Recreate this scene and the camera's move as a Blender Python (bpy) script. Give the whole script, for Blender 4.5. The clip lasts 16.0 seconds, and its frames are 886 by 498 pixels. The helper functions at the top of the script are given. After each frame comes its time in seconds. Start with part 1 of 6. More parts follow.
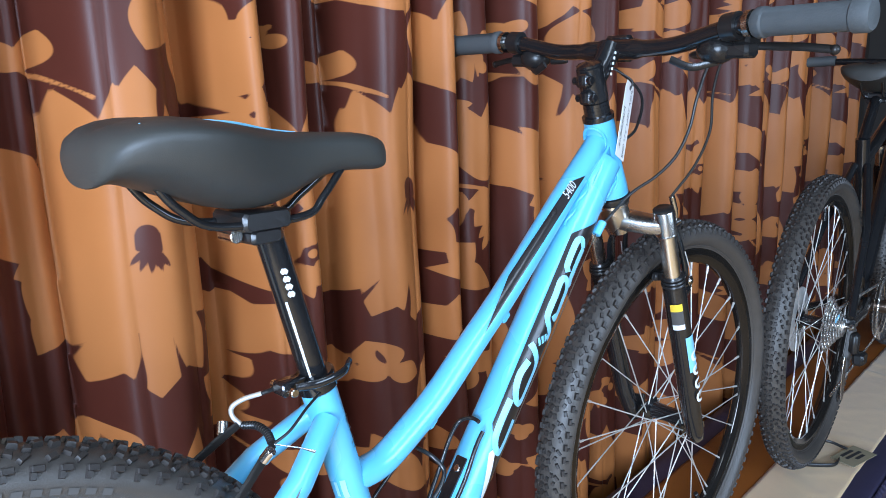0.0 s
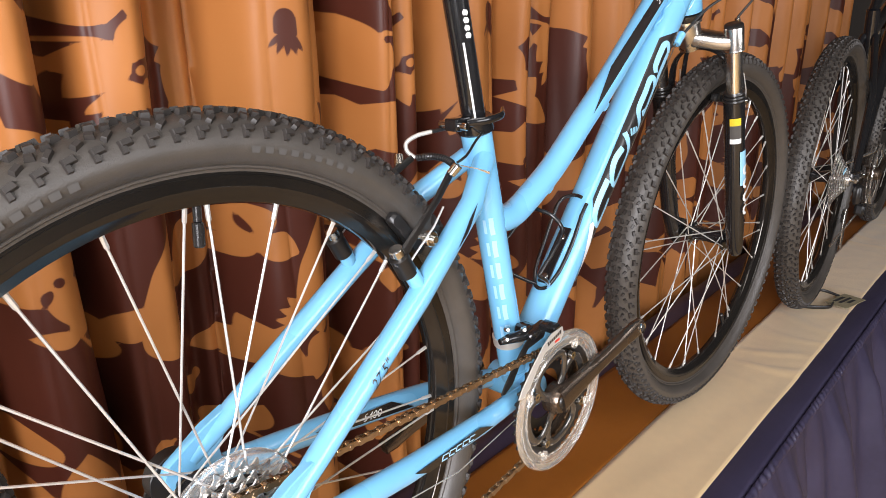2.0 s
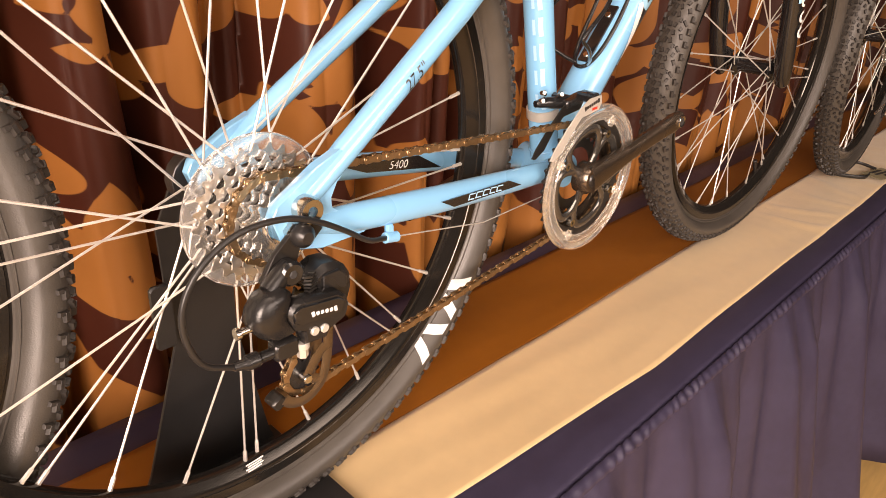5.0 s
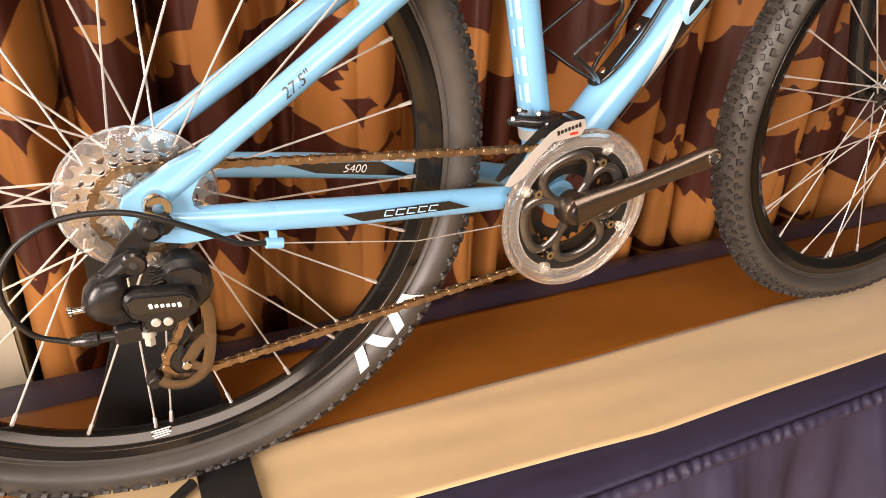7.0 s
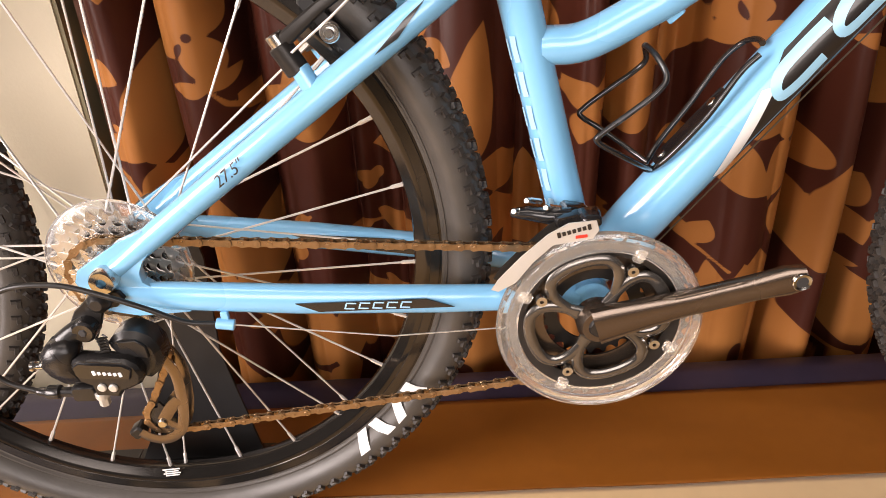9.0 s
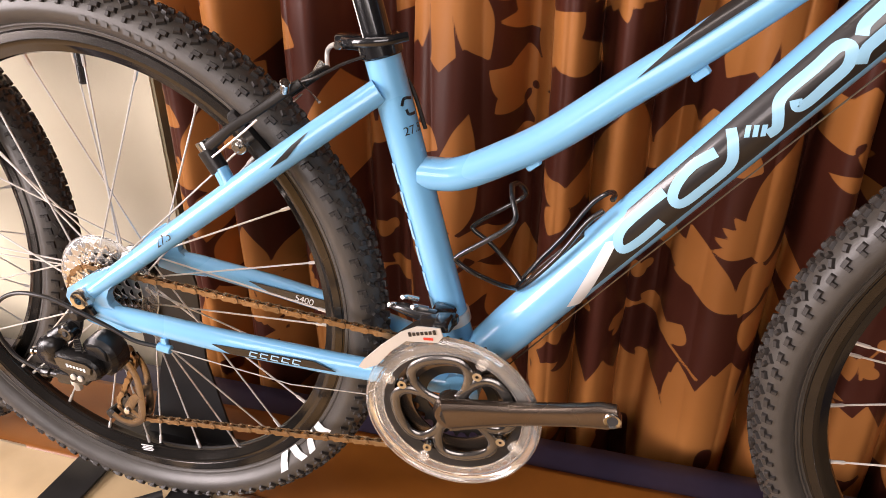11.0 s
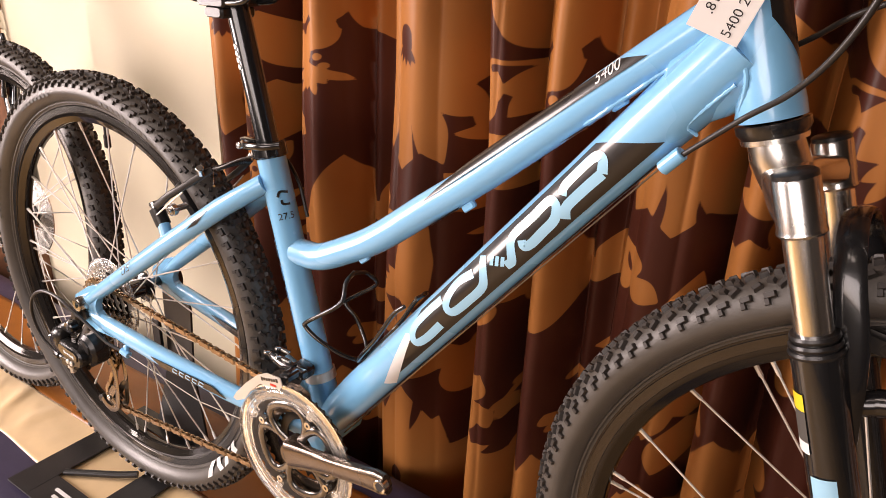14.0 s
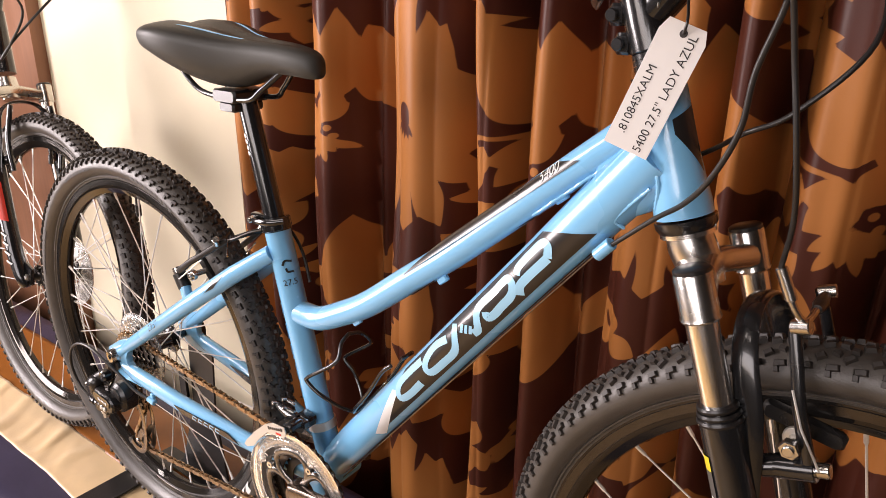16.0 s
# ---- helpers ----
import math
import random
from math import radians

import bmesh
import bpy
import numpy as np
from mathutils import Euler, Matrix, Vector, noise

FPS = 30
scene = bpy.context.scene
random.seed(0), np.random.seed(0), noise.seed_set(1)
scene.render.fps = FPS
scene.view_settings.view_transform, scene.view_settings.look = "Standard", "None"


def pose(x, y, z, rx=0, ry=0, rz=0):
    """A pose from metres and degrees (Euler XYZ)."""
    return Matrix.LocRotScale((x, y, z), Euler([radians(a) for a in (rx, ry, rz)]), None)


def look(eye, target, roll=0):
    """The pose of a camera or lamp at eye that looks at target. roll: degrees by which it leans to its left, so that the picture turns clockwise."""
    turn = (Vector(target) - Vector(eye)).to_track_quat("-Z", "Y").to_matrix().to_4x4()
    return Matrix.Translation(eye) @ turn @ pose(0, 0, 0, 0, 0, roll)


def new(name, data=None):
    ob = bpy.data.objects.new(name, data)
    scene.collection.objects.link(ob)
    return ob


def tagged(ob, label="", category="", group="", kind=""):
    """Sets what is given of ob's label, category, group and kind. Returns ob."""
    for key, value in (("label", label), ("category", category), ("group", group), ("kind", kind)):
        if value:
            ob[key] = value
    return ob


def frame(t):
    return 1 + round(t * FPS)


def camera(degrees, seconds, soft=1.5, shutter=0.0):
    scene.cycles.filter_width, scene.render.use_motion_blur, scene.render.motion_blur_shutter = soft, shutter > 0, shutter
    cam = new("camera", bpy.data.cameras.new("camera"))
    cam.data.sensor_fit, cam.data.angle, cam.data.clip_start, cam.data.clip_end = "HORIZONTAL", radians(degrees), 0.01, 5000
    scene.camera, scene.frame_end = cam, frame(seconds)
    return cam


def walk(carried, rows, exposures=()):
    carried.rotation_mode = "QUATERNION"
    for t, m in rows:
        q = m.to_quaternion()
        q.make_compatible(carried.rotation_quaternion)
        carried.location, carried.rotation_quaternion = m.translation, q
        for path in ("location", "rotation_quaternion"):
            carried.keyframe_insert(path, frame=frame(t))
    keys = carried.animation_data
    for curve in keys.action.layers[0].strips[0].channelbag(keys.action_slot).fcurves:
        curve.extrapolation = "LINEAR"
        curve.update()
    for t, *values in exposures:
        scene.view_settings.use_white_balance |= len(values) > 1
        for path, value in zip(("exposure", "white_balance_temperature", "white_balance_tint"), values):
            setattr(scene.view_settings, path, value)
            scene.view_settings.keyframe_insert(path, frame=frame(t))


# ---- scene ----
cam = camera(65.1, 16.0, soft=0.6)
PATH = [
    (0, (-0.004, -0.534, 0.897), (1.38, 0.85, 0.487), -2.1),
    (0.5, (-0.099, -0.514, 0.87), (1.294, 0.854, 0.437), -1.1),
    (1, (-0.162, -0.497, 0.843), (1.261, 0.834, 0.393), -0.8),
    (1.5, (-0.21, -0.49, 0.789), (1.213, 0.825, 0.292), -1.5),
    (2, (-0.244, -0.482, 0.748), (1.174, 0.785, 0.127), -0.7),
    (2.5, (-0.283, -0.468, 0.701), (1.142, 0.768, 0.036), 0.3),
    (3, (-0.308, -0.47, 0.665), (1.126, 0.728, -0.049), 1.1),
    (3.5, (-0.318, -0.48, 0.63), (1.082, 0.736, -0.119), -0.6),
    (4, (-0.324, -0.485, 0.607), (1.072, 0.698, -0.201), 1.4),
    (4.5, (-0.307, -0.494, 0.584), (1.041, 0.709, -0.274), 1.7),
    (4.7, (-0.301, -0.49, 0.576), (1.05, 0.702, -0.293), 2.6),
    (6.8, (-0.025, -0.641, 0.616), (0.765, 0.929, -0.339), 3.8),
    (7, (-0.007, -0.632, 0.608), (0.785, 0.941, -0.341), 3.2),
    (7.5, (0.073, -0.621, 0.608), (0.684, 1.037, -0.329), 1.1),
    (8, (0.162, -0.605, 0.625), (0.623, 1.097, -0.318), 0.5),
    (8.2, (0.188, -0.6, 0.631), (0.548, 1.132, -0.303), -0.4),
    (10.3, (0.481, -0.586, 0.717), (0.155, 1.133, -0.251), -1.7),
    (10.5, (0.506, -0.589, 0.734), (0.143, 1.128, -0.225), -1.2),
    (11, (0.578, -0.609, 0.773), (0.107, 1.098, -0.158), -0.0),
    (11.5, (0.617, -0.623, 0.788), (0.113, 1.075, -0.141), 1.1),
    (12, (0.688, -0.595, 0.789), (0.108, 1.092, -0.117), 1.6),
    (12.5, (0.763, -0.584, 0.819), (0.036, 1.095, 0.011), 2.6),
    (13, (0.822, -0.571, 0.837), (-0.005, 1.056, 0.019), 2.0),
    (13.5, (0.893, -0.559, 0.847), (-0.01, 1.047, 0.072), 3.4),
    (14, (0.958, -0.555, 0.857), (-0.044, 0.995, 0.087), 2.5),
    (14.5, (0.993, -0.545, 0.871), (-0.08, 0.96, 0.108), 1.2),
    (15, (1.0, -0.552, 0.893), (-0.106, 0.945, 0.161), 0.9),
    (15.5, (1.014, -0.563, 0.919), (-0.096, 0.946, 0.219), 0.8),
    (16, (1.047, -0.578, 0.934), (-0.058, 0.939, 0.241), 1.0),
]
EXPOSURE = [(0.0, 0.46, 4780, 3), (1.5, 0.42, 5700, 7), (2.5, 0.28, 7200, 18), (4.5, 0.43, 9000, 26), (7.0, 0.42, 8000, 21), (8.2, 0.38, 7600, 20), (11.0, 0.29, 7050, 22), (13.3, 0.31, 7750, 26), (16.0, 0.23, 7100, 22)]
walk(cam, [(t, look(eye, target, roll)) for t, eye, target, roll in PATH], EXPOSURE)

# ---- light ----
world = bpy.data.worlds.new("world")
scene.world = world
world.use_nodes = True
_nt = world.node_tree
_sky = _nt.nodes.new("ShaderNodeTexSky")
_sky.sky_type = "NISHITA"
_sky.sun_disc = False
_sky.sun_elevation, _sky.sun_rotation = radians(35), radians(200)
_nt.links.new(_sky.outputs[0], _nt.nodes["Background"].inputs[0])
_nt.nodes["Background"].inputs[1].default_value = 0.06


def area_lamp(name, eye, target, w, h, watts, colour):
    d = bpy.data.lights.new(name, "AREA")
    d.shape, d.size, d.size_y, d.energy, d.color = "RECTANGLE", w, h, watts, colour
    ob = new(name, d)
    ob.matrix_world = look(eye, target)
    return ob


# daylight in the openings of the room: a wide window behind the camera, a door further along
area_lamp("window_light", (0.60, -3.70, 1.35), (0.75, 0.0, 0.6), 3.0, 1.4, 62, (0.97, 0.98, 1.0))
area_lamp("door_light", (-2.05, -1.55, 0.95), (0.2, 0.1, 0.15), 1.1, 1.7, 112, (0.99, 0.98, 1.0))
area_lamp("ceiling_light", (0.0, -0.95, 2.0), (0.1, -0.75, 0.0), 1.6, 0.3, 7, (1.0, 0.96, 0.90))


# ---- materials ----
def mat(name, colour, rough=0.5, metal=0.0, coat=0.0, vary=0.12, scale=40.0, bump=0.0, bscale=300.0, sheen=0.0, trans=0.0, detail=4.0, spec=0.5, per_object=0.0, stretch=None):
    m = bpy.data.materials.new(name)
    m.use_nodes = True
    nt = m.node_tree
    b = nt.nodes["Principled BSDF"]
    b.inputs["Roughness"].default_value = rough
    b.inputs["Metallic"].default_value = metal
    b.inputs["Coat Weight"].default_value = coat
    b.inputs["Coat Roughness"].default_value = 0.06
    b.inputs["Sheen Weight"].default_value = sheen
    b.inputs["Transmission Weight"].default_value = trans
    b.inputs["Specular IOR Level"].default_value = spec
    tc = nt.nodes.new("ShaderNodeTexCoord")
    src = tc.outputs["Object"]
    if stretch:
        mp = nt.nodes.new("ShaderNodeMapping")
        mp.inputs["Scale"].default_value = stretch
        nt.links.new(src, mp.inputs[0])
        src = mp.outputs[0]
    n1 = nt.nodes.new("ShaderNodeTexNoise")
    n1.inputs["Scale"].default_value, n1.inputs["Detail"].default_value = scale, detail
    n2 = nt.nodes.new("ShaderNodeTexNoise")
    n2.inputs["Scale"].default_value, n2.inputs["Detail"].default_value = scale * 0.13, 3.0
    nt.links.new(src, n1.inputs["Vector"])
    nt.links.new(src, n2.inputs["Vector"])
    add = nt.nodes.new("ShaderNodeMath")
    add.operation = "ADD"
    nt.links.new(n1.outputs[0], add.inputs[0])
    nt.links.new(n2.outputs[0], add.inputs[1])
    ramp = nt.nodes.new("ShaderNodeMapRange")
    ramp.inputs[1].default_value, ramp.inputs[2].default_value = 0.6, 1.4
    ramp.inputs[3].default_value, ramp.inputs[4].default_value = 1 - vary, 1 + vary
    nt.links.new(add.outputs[0], ramp.inputs[0])
    val = ramp.outputs[0]
    if per_object:
        oi = nt.nodes.new("ShaderNodeObjectInfo")
        mr = nt.nodes.new("ShaderNodeMapRange")
        mr.inputs[3].default_value, mr.inputs[4].default_value = 1 - per_object, 1 + per_object
        nt.links.new(oi.outputs["Random"], mr.inputs[0])
        mul = nt.nodes.new("ShaderNodeMath")
        mul.operation = "MULTIPLY"
        nt.links.new(val, mul.inputs[0])
        nt.links.new(mr.outputs[0], mul.inputs[1])
        val = mul.outputs[0]
    mix = nt.nodes.new("ShaderNodeVectorMath")
    mix.operation = "SCALE"
    mix.inputs[0].default_value = colour
    nt.links.new(val, mix.inputs["Scale"])
    nt.links.new(mix.outputs[0], b.inputs["Base Color"])
    rr = nt.nodes.new("ShaderNodeMapRange")
    rr.inputs[1].default_value, rr.inputs[2].default_value = 0.3, 0.7
    rr.inputs[3].default_value, rr.inputs[4].default_value = max(0.02, rough - 0.07), min(1.0, rough + 0.08)
    nt.links.new(n2.outputs[0], rr.inputs[0])
    nt.links.new(rr.outputs[0], b.inputs["Roughness"])
    if bump:
        n3 = nt.nodes.new("ShaderNodeTexNoise")
        n3.inputs["Scale"].default_value, n3.inputs["Detail"].default_value = bscale, 4.0
        nt.links.new(src, n3.inputs["Vector"])
        bp = nt.nodes.new("ShaderNodeBump")
        bp.inputs["Strength"].default_value, bp.inputs["Distance"].default_value = bump, 0.002
        nt.links.new(n3.outputs[0], bp.inputs["Height"])
        nt.links.new(bp.outputs[0], b.inputs["Normal"])
    return m


BLUE = mat("blue_paint", (0.19, 0.51, 0.80), 0.28, coat=0.8, vary=0.03, scale=30)
BLACK_GLOSS = mat("black_gloss_paint", (0.012, 0.012, 0.013), 0.22, coat=0.6, vary=0.15)
BLACK_DECAL = mat("black_decal", (0.018, 0.015, 0.014), 0.3, coat=0.5, vary=0.15)
BLACK_PLASTIC = mat("black_plastic", (0.016, 0.015, 0.015), 0.30, vary=0.2, bump=0.1, bscale=900)
BLACK_MATT = mat("black_matt_metal", (0.03, 0.027, 0.025), 0.35, metal=0.5, vary=0.2)
RUBBER = mat("tyre_rubber", (0.060, 0.052, 0.045), 0.42, spec=0.55, vary=0.18, scale=60, bump=0.15, bscale=700)
KNOB = mat("tread_rubber", (0.034, 0.029, 0.026), 0.5, spec=0.4, vary=0.25, scale=90, bump=0.1, bscale=700)
RIM = mat("black_rim", (0.045, 0.040, 0.036), 0.10, metal=0.75, vary=0.12)
BRAKE_TRACK = mat("rim_brake_track", (0.075, 0.068, 0.062), 0.20, metal=0.9, vary=0.12, stretch=(1, 1, 1))
STEEL = mat("stainless_spoke", (0.80, 0.78, 0.75), 0.38, metal=0.65, vary=0.08)
SATIN_ALLOY = mat("satin_alloy", (0.66, 0.63, 0.58), 0.38, metal=0.45, vary=0.06)
CHROME = mat("chrome", (0.93, 0.91, 0.88), 0.20, metal=1.0, vary=0.02)
SILVER = mat("polished_alloy", (0.62, 0.60, 0.57), 0.22, metal=1.0, vary=0.06)
SPROCKET = mat("sprocket_steel", (0.76, 0.74, 0.71), 0.24, metal=0.92, vary=0.12, scale=120)
CHAIN = mat("bronze_chain", (0.33, 0.215, 0.12), 0.27, metal=0.85, vary=0.2, scale=200, per_object=0.18)
CRANK = mat("dark_crank", (0.14, 0.105, 0.08), 0.29, metal=0.85, vary=0.12, coat=0.3)
SPIDER = mat("dark_spider_alloy", (0.17, 0.155, 0.14), 0.22, metal=0.8, vary=0.12, coat=0.3)
CAGE = mat("brushed_cage_steel", (0.24, 0.185, 0.135), 0.30, metal=0.9, vary=0.1)
GREY_RUBBER = mat("grey_grip_rubber", (0.075, 0.08, 0.083), 0.65, vary=0.1, bump=0.3, bscale=500)
SADDLE = mat("saddle_vinyl", (0.042, 0.041, 0.037), 0.45, vary=0.1, scale=25, bump=0.12, bscale=1200)
WHITE_PRINT = mat("white_print", (0.75, 0.75, 0.74), 0.5, vary=0.05)
FAINT_PRINT = mat("faint_print", (0.36, 0.63, 0.84), 0.35, coat=0.5, vary=0.03)
PALE_BLUE = mat("pale_blue_print", (0.30, 0.60, 0.80), 0.35, coat=0.5, vary=0.03)
GREY_PRINT = mat("grey_print", (0.075, 0.07, 0.066), 0.6, vary=0.1)
YELLOW = mat("yellow_sticker", (0.75, 0.55, 0.03), 0.5, vary=0.05)
RED = mat("red_print", (0.62, 0.04, 0.02), 0.4, vary=0.05)
PAPER = mat("white_card", (0.80, 0.78, 0.76), 0.6, vary=0.03)
TAN_CARD = mat("tan_card", (0.28, 0.24, 0.15), 0.6, vary=0.1)
INK = mat("black_ink", (0.03, 0.028, 0.028), 0.7, vary=0.1)
CABLE = mat("black_cable_housing", (0.018, 0.017, 0.017), 0.35, vary=0.1)
STAND = mat("black_powder_coat", (0.016, 0.015, 0.015), 0.35, vary=0.2, bump=0.1, bscale=900)
NAVY = mat("navy_satin_cloth", (0.040, 0.034, 0.066), 0.38, vary=0.16, scale=60, bump=0.12, bscale=1500, spec=0.4)
GOLD_CLOTH = mat("gold_satin_cloth", (0.70, 0.49, 0.255), 0.36, spec=0.8, vary=0.05, scale=50, sheen=0.35, bump=0.08, bscale=1500)
RUST_CLOTH = mat("rust_satin_cloth", (0.26, 0.085, 0.012), 0.40, vary=0.08, scale=50, sheen=0.0, bump=0.08, bscale=1500)
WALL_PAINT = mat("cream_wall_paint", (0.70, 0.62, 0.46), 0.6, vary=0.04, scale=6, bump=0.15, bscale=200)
# the cream paint as it looks in shade: darkening put into the colour
WALL_SHADED = mat("shaded_wall_paint", (0.22, 0.185, 0.105), 0.7, vary=0.08, scale=6, bump=0.1, bscale=200)
ROOM_PAINT = mat("brown_room_paint", (0.05, 0.042, 0.036), 0.8, vary=0.06, scale=5)
WOOD = mat("brown_wood", (0.24, 0.105, 0.055), 0.45, vary=0.15, scale=12, stretch=(6, 6, 0.6))
FLOOR_WOOD = mat("pale_wood_floor", (0.55, 0.34, 0.13), 0.35, vary=0.16, scale=14, stretch=(1, 8, 1), per_object=0.10)
def clear_plastic():
    m = bpy.data.materials.new("clear_plastic")
    m.use_nodes = True
    nt = m.node_tree
    b = nt.nodes["Principled BSDF"]
    b.inputs["Base Color"].default_value = (0.96, 0.92, 0.86, 1)
    b.inputs["Transmission Weight"].default_value = 0.93
    b.inputs["IOR"].default_value = 1.4
    b.inputs["Coat Weight"].default_value = 0.7
    n = nt.nodes.new("ShaderNodeTexNoise")
    n.inputs["Scale"].default_value = 60
    mr = nt.nodes.new("ShaderNodeMapRange")
    mr.inputs[3].default_value, mr.inputs[4].default_value = 0.01, 0.05
    nt.links.new(n.outputs[0], mr.inputs[0])
    nt.links.new(mr.outputs[0], b.inputs["Roughness"])
    return m
CLEAR = clear_plastic()
CLOUDED = mat("clouded_clear_plastic", (0.90, 0.89, 0.87), 0.08, trans=0.93, coat=0.5, vary=0.05)


# ---- mesh building ----
class Solid:
    """Gathers vertices and faces, then becomes one mesh object."""

    def __init__(self):
        self.v, self.f = [], []

    def add(self, verts, faces):
        n = len(self.v)
        self.v += [Vector(p) for p in verts]
        self.f += [tuple(i + n for i in q) for q in faces]
        return self

    def grid(self, rings, closed_u=True, closed_v=False, cap=False):
        nu, nv = len(rings[0]), len(rings)
        verts = [p for r in rings for p in r]
        faces = []
        for i in range(nv if closed_v else nv - 1):
            j = (i + 1) % nv
            for k in range(nu if closed_u else nu - 1):
                l = (k + 1) % nu
                faces.append((i * nu + k, i * nu + l, j * nu + l, j * nu + k))
        if cap:
            faces.append(tuple(range(nu))[::-1])
            faces.append(tuple((nv - 1) * nu + k for k in range(nu)))
        return self.add(verts, faces)

    def tube(self, pts, r, seg=14, closed=False, cap=True, flat=1.0, side=None):
        """A round bar along points; r is one radius or one for each point; flat squeezes it along side."""
        pts = [Vector(p) for p in pts]
        n = len(pts)
        rs = r if isinstance(r, (list, tuple)) else [r] * n
        tang = []
        for i in range(n):
            a = pts[(i - 1) % n] if closed or i else pts[0]
            b = pts[(i + 1) % n] if closed or i < n - 1 else pts[-1]
            tang.append((b - a).normalized())
        ref = Vector(side) if side else (Vector((0, 1, 0)) if abs(tang[0].y) < 0.9 else Vector((1, 0, 0)))
        u = (ref - tang[0] * ref.dot(tang[0])).normalized()
        rings = []
        for i in range(n):
            u = (u - tang[i] * u.dot(tang[i])).normalized()
            w = tang[i].cross(u)
            rings.append([pts[i] + (u * math.cos(t) * flat + w * math.sin(t)) * rs[i] for t in [2 * math.pi * k / seg for k in range(seg)]])
        return self.grid(rings, closed_v=closed, cap=cap and not closed)

    def lathe(self, prof, centre=(0, 0, 0), axis=(0, 1, 0), seg=48, closed=True):
        """Turns (radius, along-axis) points round an axis."""
        c, a = Vector(centre), Vector(axis).normalized()
        u = a.orthogonal().normalized()
        w = a.cross(u)
        rings = [[c + a * h + (u * math.cos(t) + w * math.sin(t)) * r for r, h in prof] for t in [2 * math.pi * k / seg for k in range(seg)]]
        return self.grid(rings, closed_u=closed, closed_v=True)

    def cyl(self, a, b, r, seg=18, bevel=0.0008, r2=None):
        a, b = Vector(a), Vector(b)
        d = (b - a).normalized()
        r2 = r if r2 is None else r2
        bv = min(bevel, r * 0.5, r2 * 0.5, (b - a).length * 0.4)
        return self.tube([a, a + d * bv, b - d * bv, b], [r - bv, r, r2, r2 - bv], seg)

    def prism(self, poly, thick, m=None, bevel=0.0006):
        """A plate: an outline in x, z, with thickness along y about 0, its edges chamfered."""
        n = len(poly)
        cx, cz = sum(p[0] for p in poly) / n, sum(p[1] for p in poly) / n
        h = thick / 2

        def ring(y, s):
            out = []
            for x, z in poly:
                d = math.hypot(x - cx, z - cz) or 1
                k = 1 - s / d
                out.append(Vector((cx + (x - cx) * k, y, cz + (z - cz) * k)))
            return out

        b = min(bevel, h * 0.6)
        rings = [ring(-h, b), ring(-h + b, 0), ring(h - b, 0), ring(h, b)]
        if m is not None:
            rings = [[m @ p for p in r] for r in rings]
        return self.grid(rings, cap=True)

    def box(self, size, m=None, bevel=0.0015):
        x, y, z = (s / 2 for s in size)
        b = min(bevel, x * 0.4, z * 0.4)
        poly = [(-x + b, -z), (x - b, -z), (x, -z + b), (x, z - b), (x - b, z), (-x + b, z), (-x, z - b), (-x, -z + b)]
        return self.prism(poly, size[1], m, bevel)

    def ball(self, c, r, seg=14, scale=(1, 1, 1)):
        c = Vector(c)
        rings = []
        for i in range(1, 8):
            a = math.pi * i / 8
            rings.append([c + Vector((math.sin(a) * math.cos(t) * r * scale[0], math.sin(a) * math.sin(t) * r * scale[1], math.cos(a) * r * scale[2])) for t in [2 * math.pi * k / seg for k in range(seg)]])
        return self.grid(rings, cap=True)

    def moved(self, m):
        self.v = [m @ p for p in self.v]
        return self

    def mesh(self, name, material, smooth=40):
        me = bpy.data.meshes.new(name)
        me.from_pydata([tuple(p) for p in self.v], [], self.f)
        bm = bmesh.new()
        bm.from_mesh(me)
        bmesh.ops.recalc_face_normals(bm, faces=bm.faces)
        lim = radians(smooth)
        for f in bm.faces:
            f.smooth = smooth > 0
        for e in bm.edges:
            if len(e.link_faces) == 2 and e.calc_face_angle(0) > lim:
                e.smooth = False
        bm.to_mesh(me)
        bm.free()
        me.materials.append(material)
        return me


def part(name, solid, material, parent=None, label="", kind="", smooth=40):
    ob = new(name, solid if isinstance(solid, bpy.types.Mesh) else solid.mesh(name, material, smooth))
    if parent is not None:
        ob.parent = parent
    return tagged(ob, label, kind=kind)


def thing(name, label, category, at=(0, 0, 0), group="", kind=""):
    ob = new(name)
    ob.location = at
    ob.empty_display_size = 0.05
    return tagged(ob, label, category, group, kind)


def smooth_line(pts, n=8):
    """Catmull-Rom through points."""
    p = [Vector(q) for q in pts]
    p = [p[0] * 2 - p[1]] + p + [p[-1] * 2 - p[-2]]
    out = []
    for i in range(1, len(p) - 2):
        for k in range(n):
            t = k / n
            out.append(0.5 * ((2 * p[i]) + (p[i + 1] - p[i - 1]) * t + (2 * p[i - 1] - 5 * p[i] + 4 * p[i + 1] - p[i + 2]) * t * t + (3 * p[i] - p[i - 1] - 3 * p[i + 1] + p[i + 2]) * t ** 3))
    out.append(p[-2])
    return out


# ---- room ----
FLOOR_Z, CEIL_Z = -0.75, 2.05
X0, X1, Y0 = -2.12, 5.2, -3.8


def slab(name, lo, hi, material, label="", category="", kind="structure", bevel=0.0):
    s = Solid()
    c = [(a + b) / 2 for a, b in zip(lo, hi)]
    s.box([b - a for a, b in zip(lo, hi)], Matrix.Translation(c), 0.0005)
    ob = part(name, s, material, kind=kind, smooth=0)
    return tagged(ob, label, category)


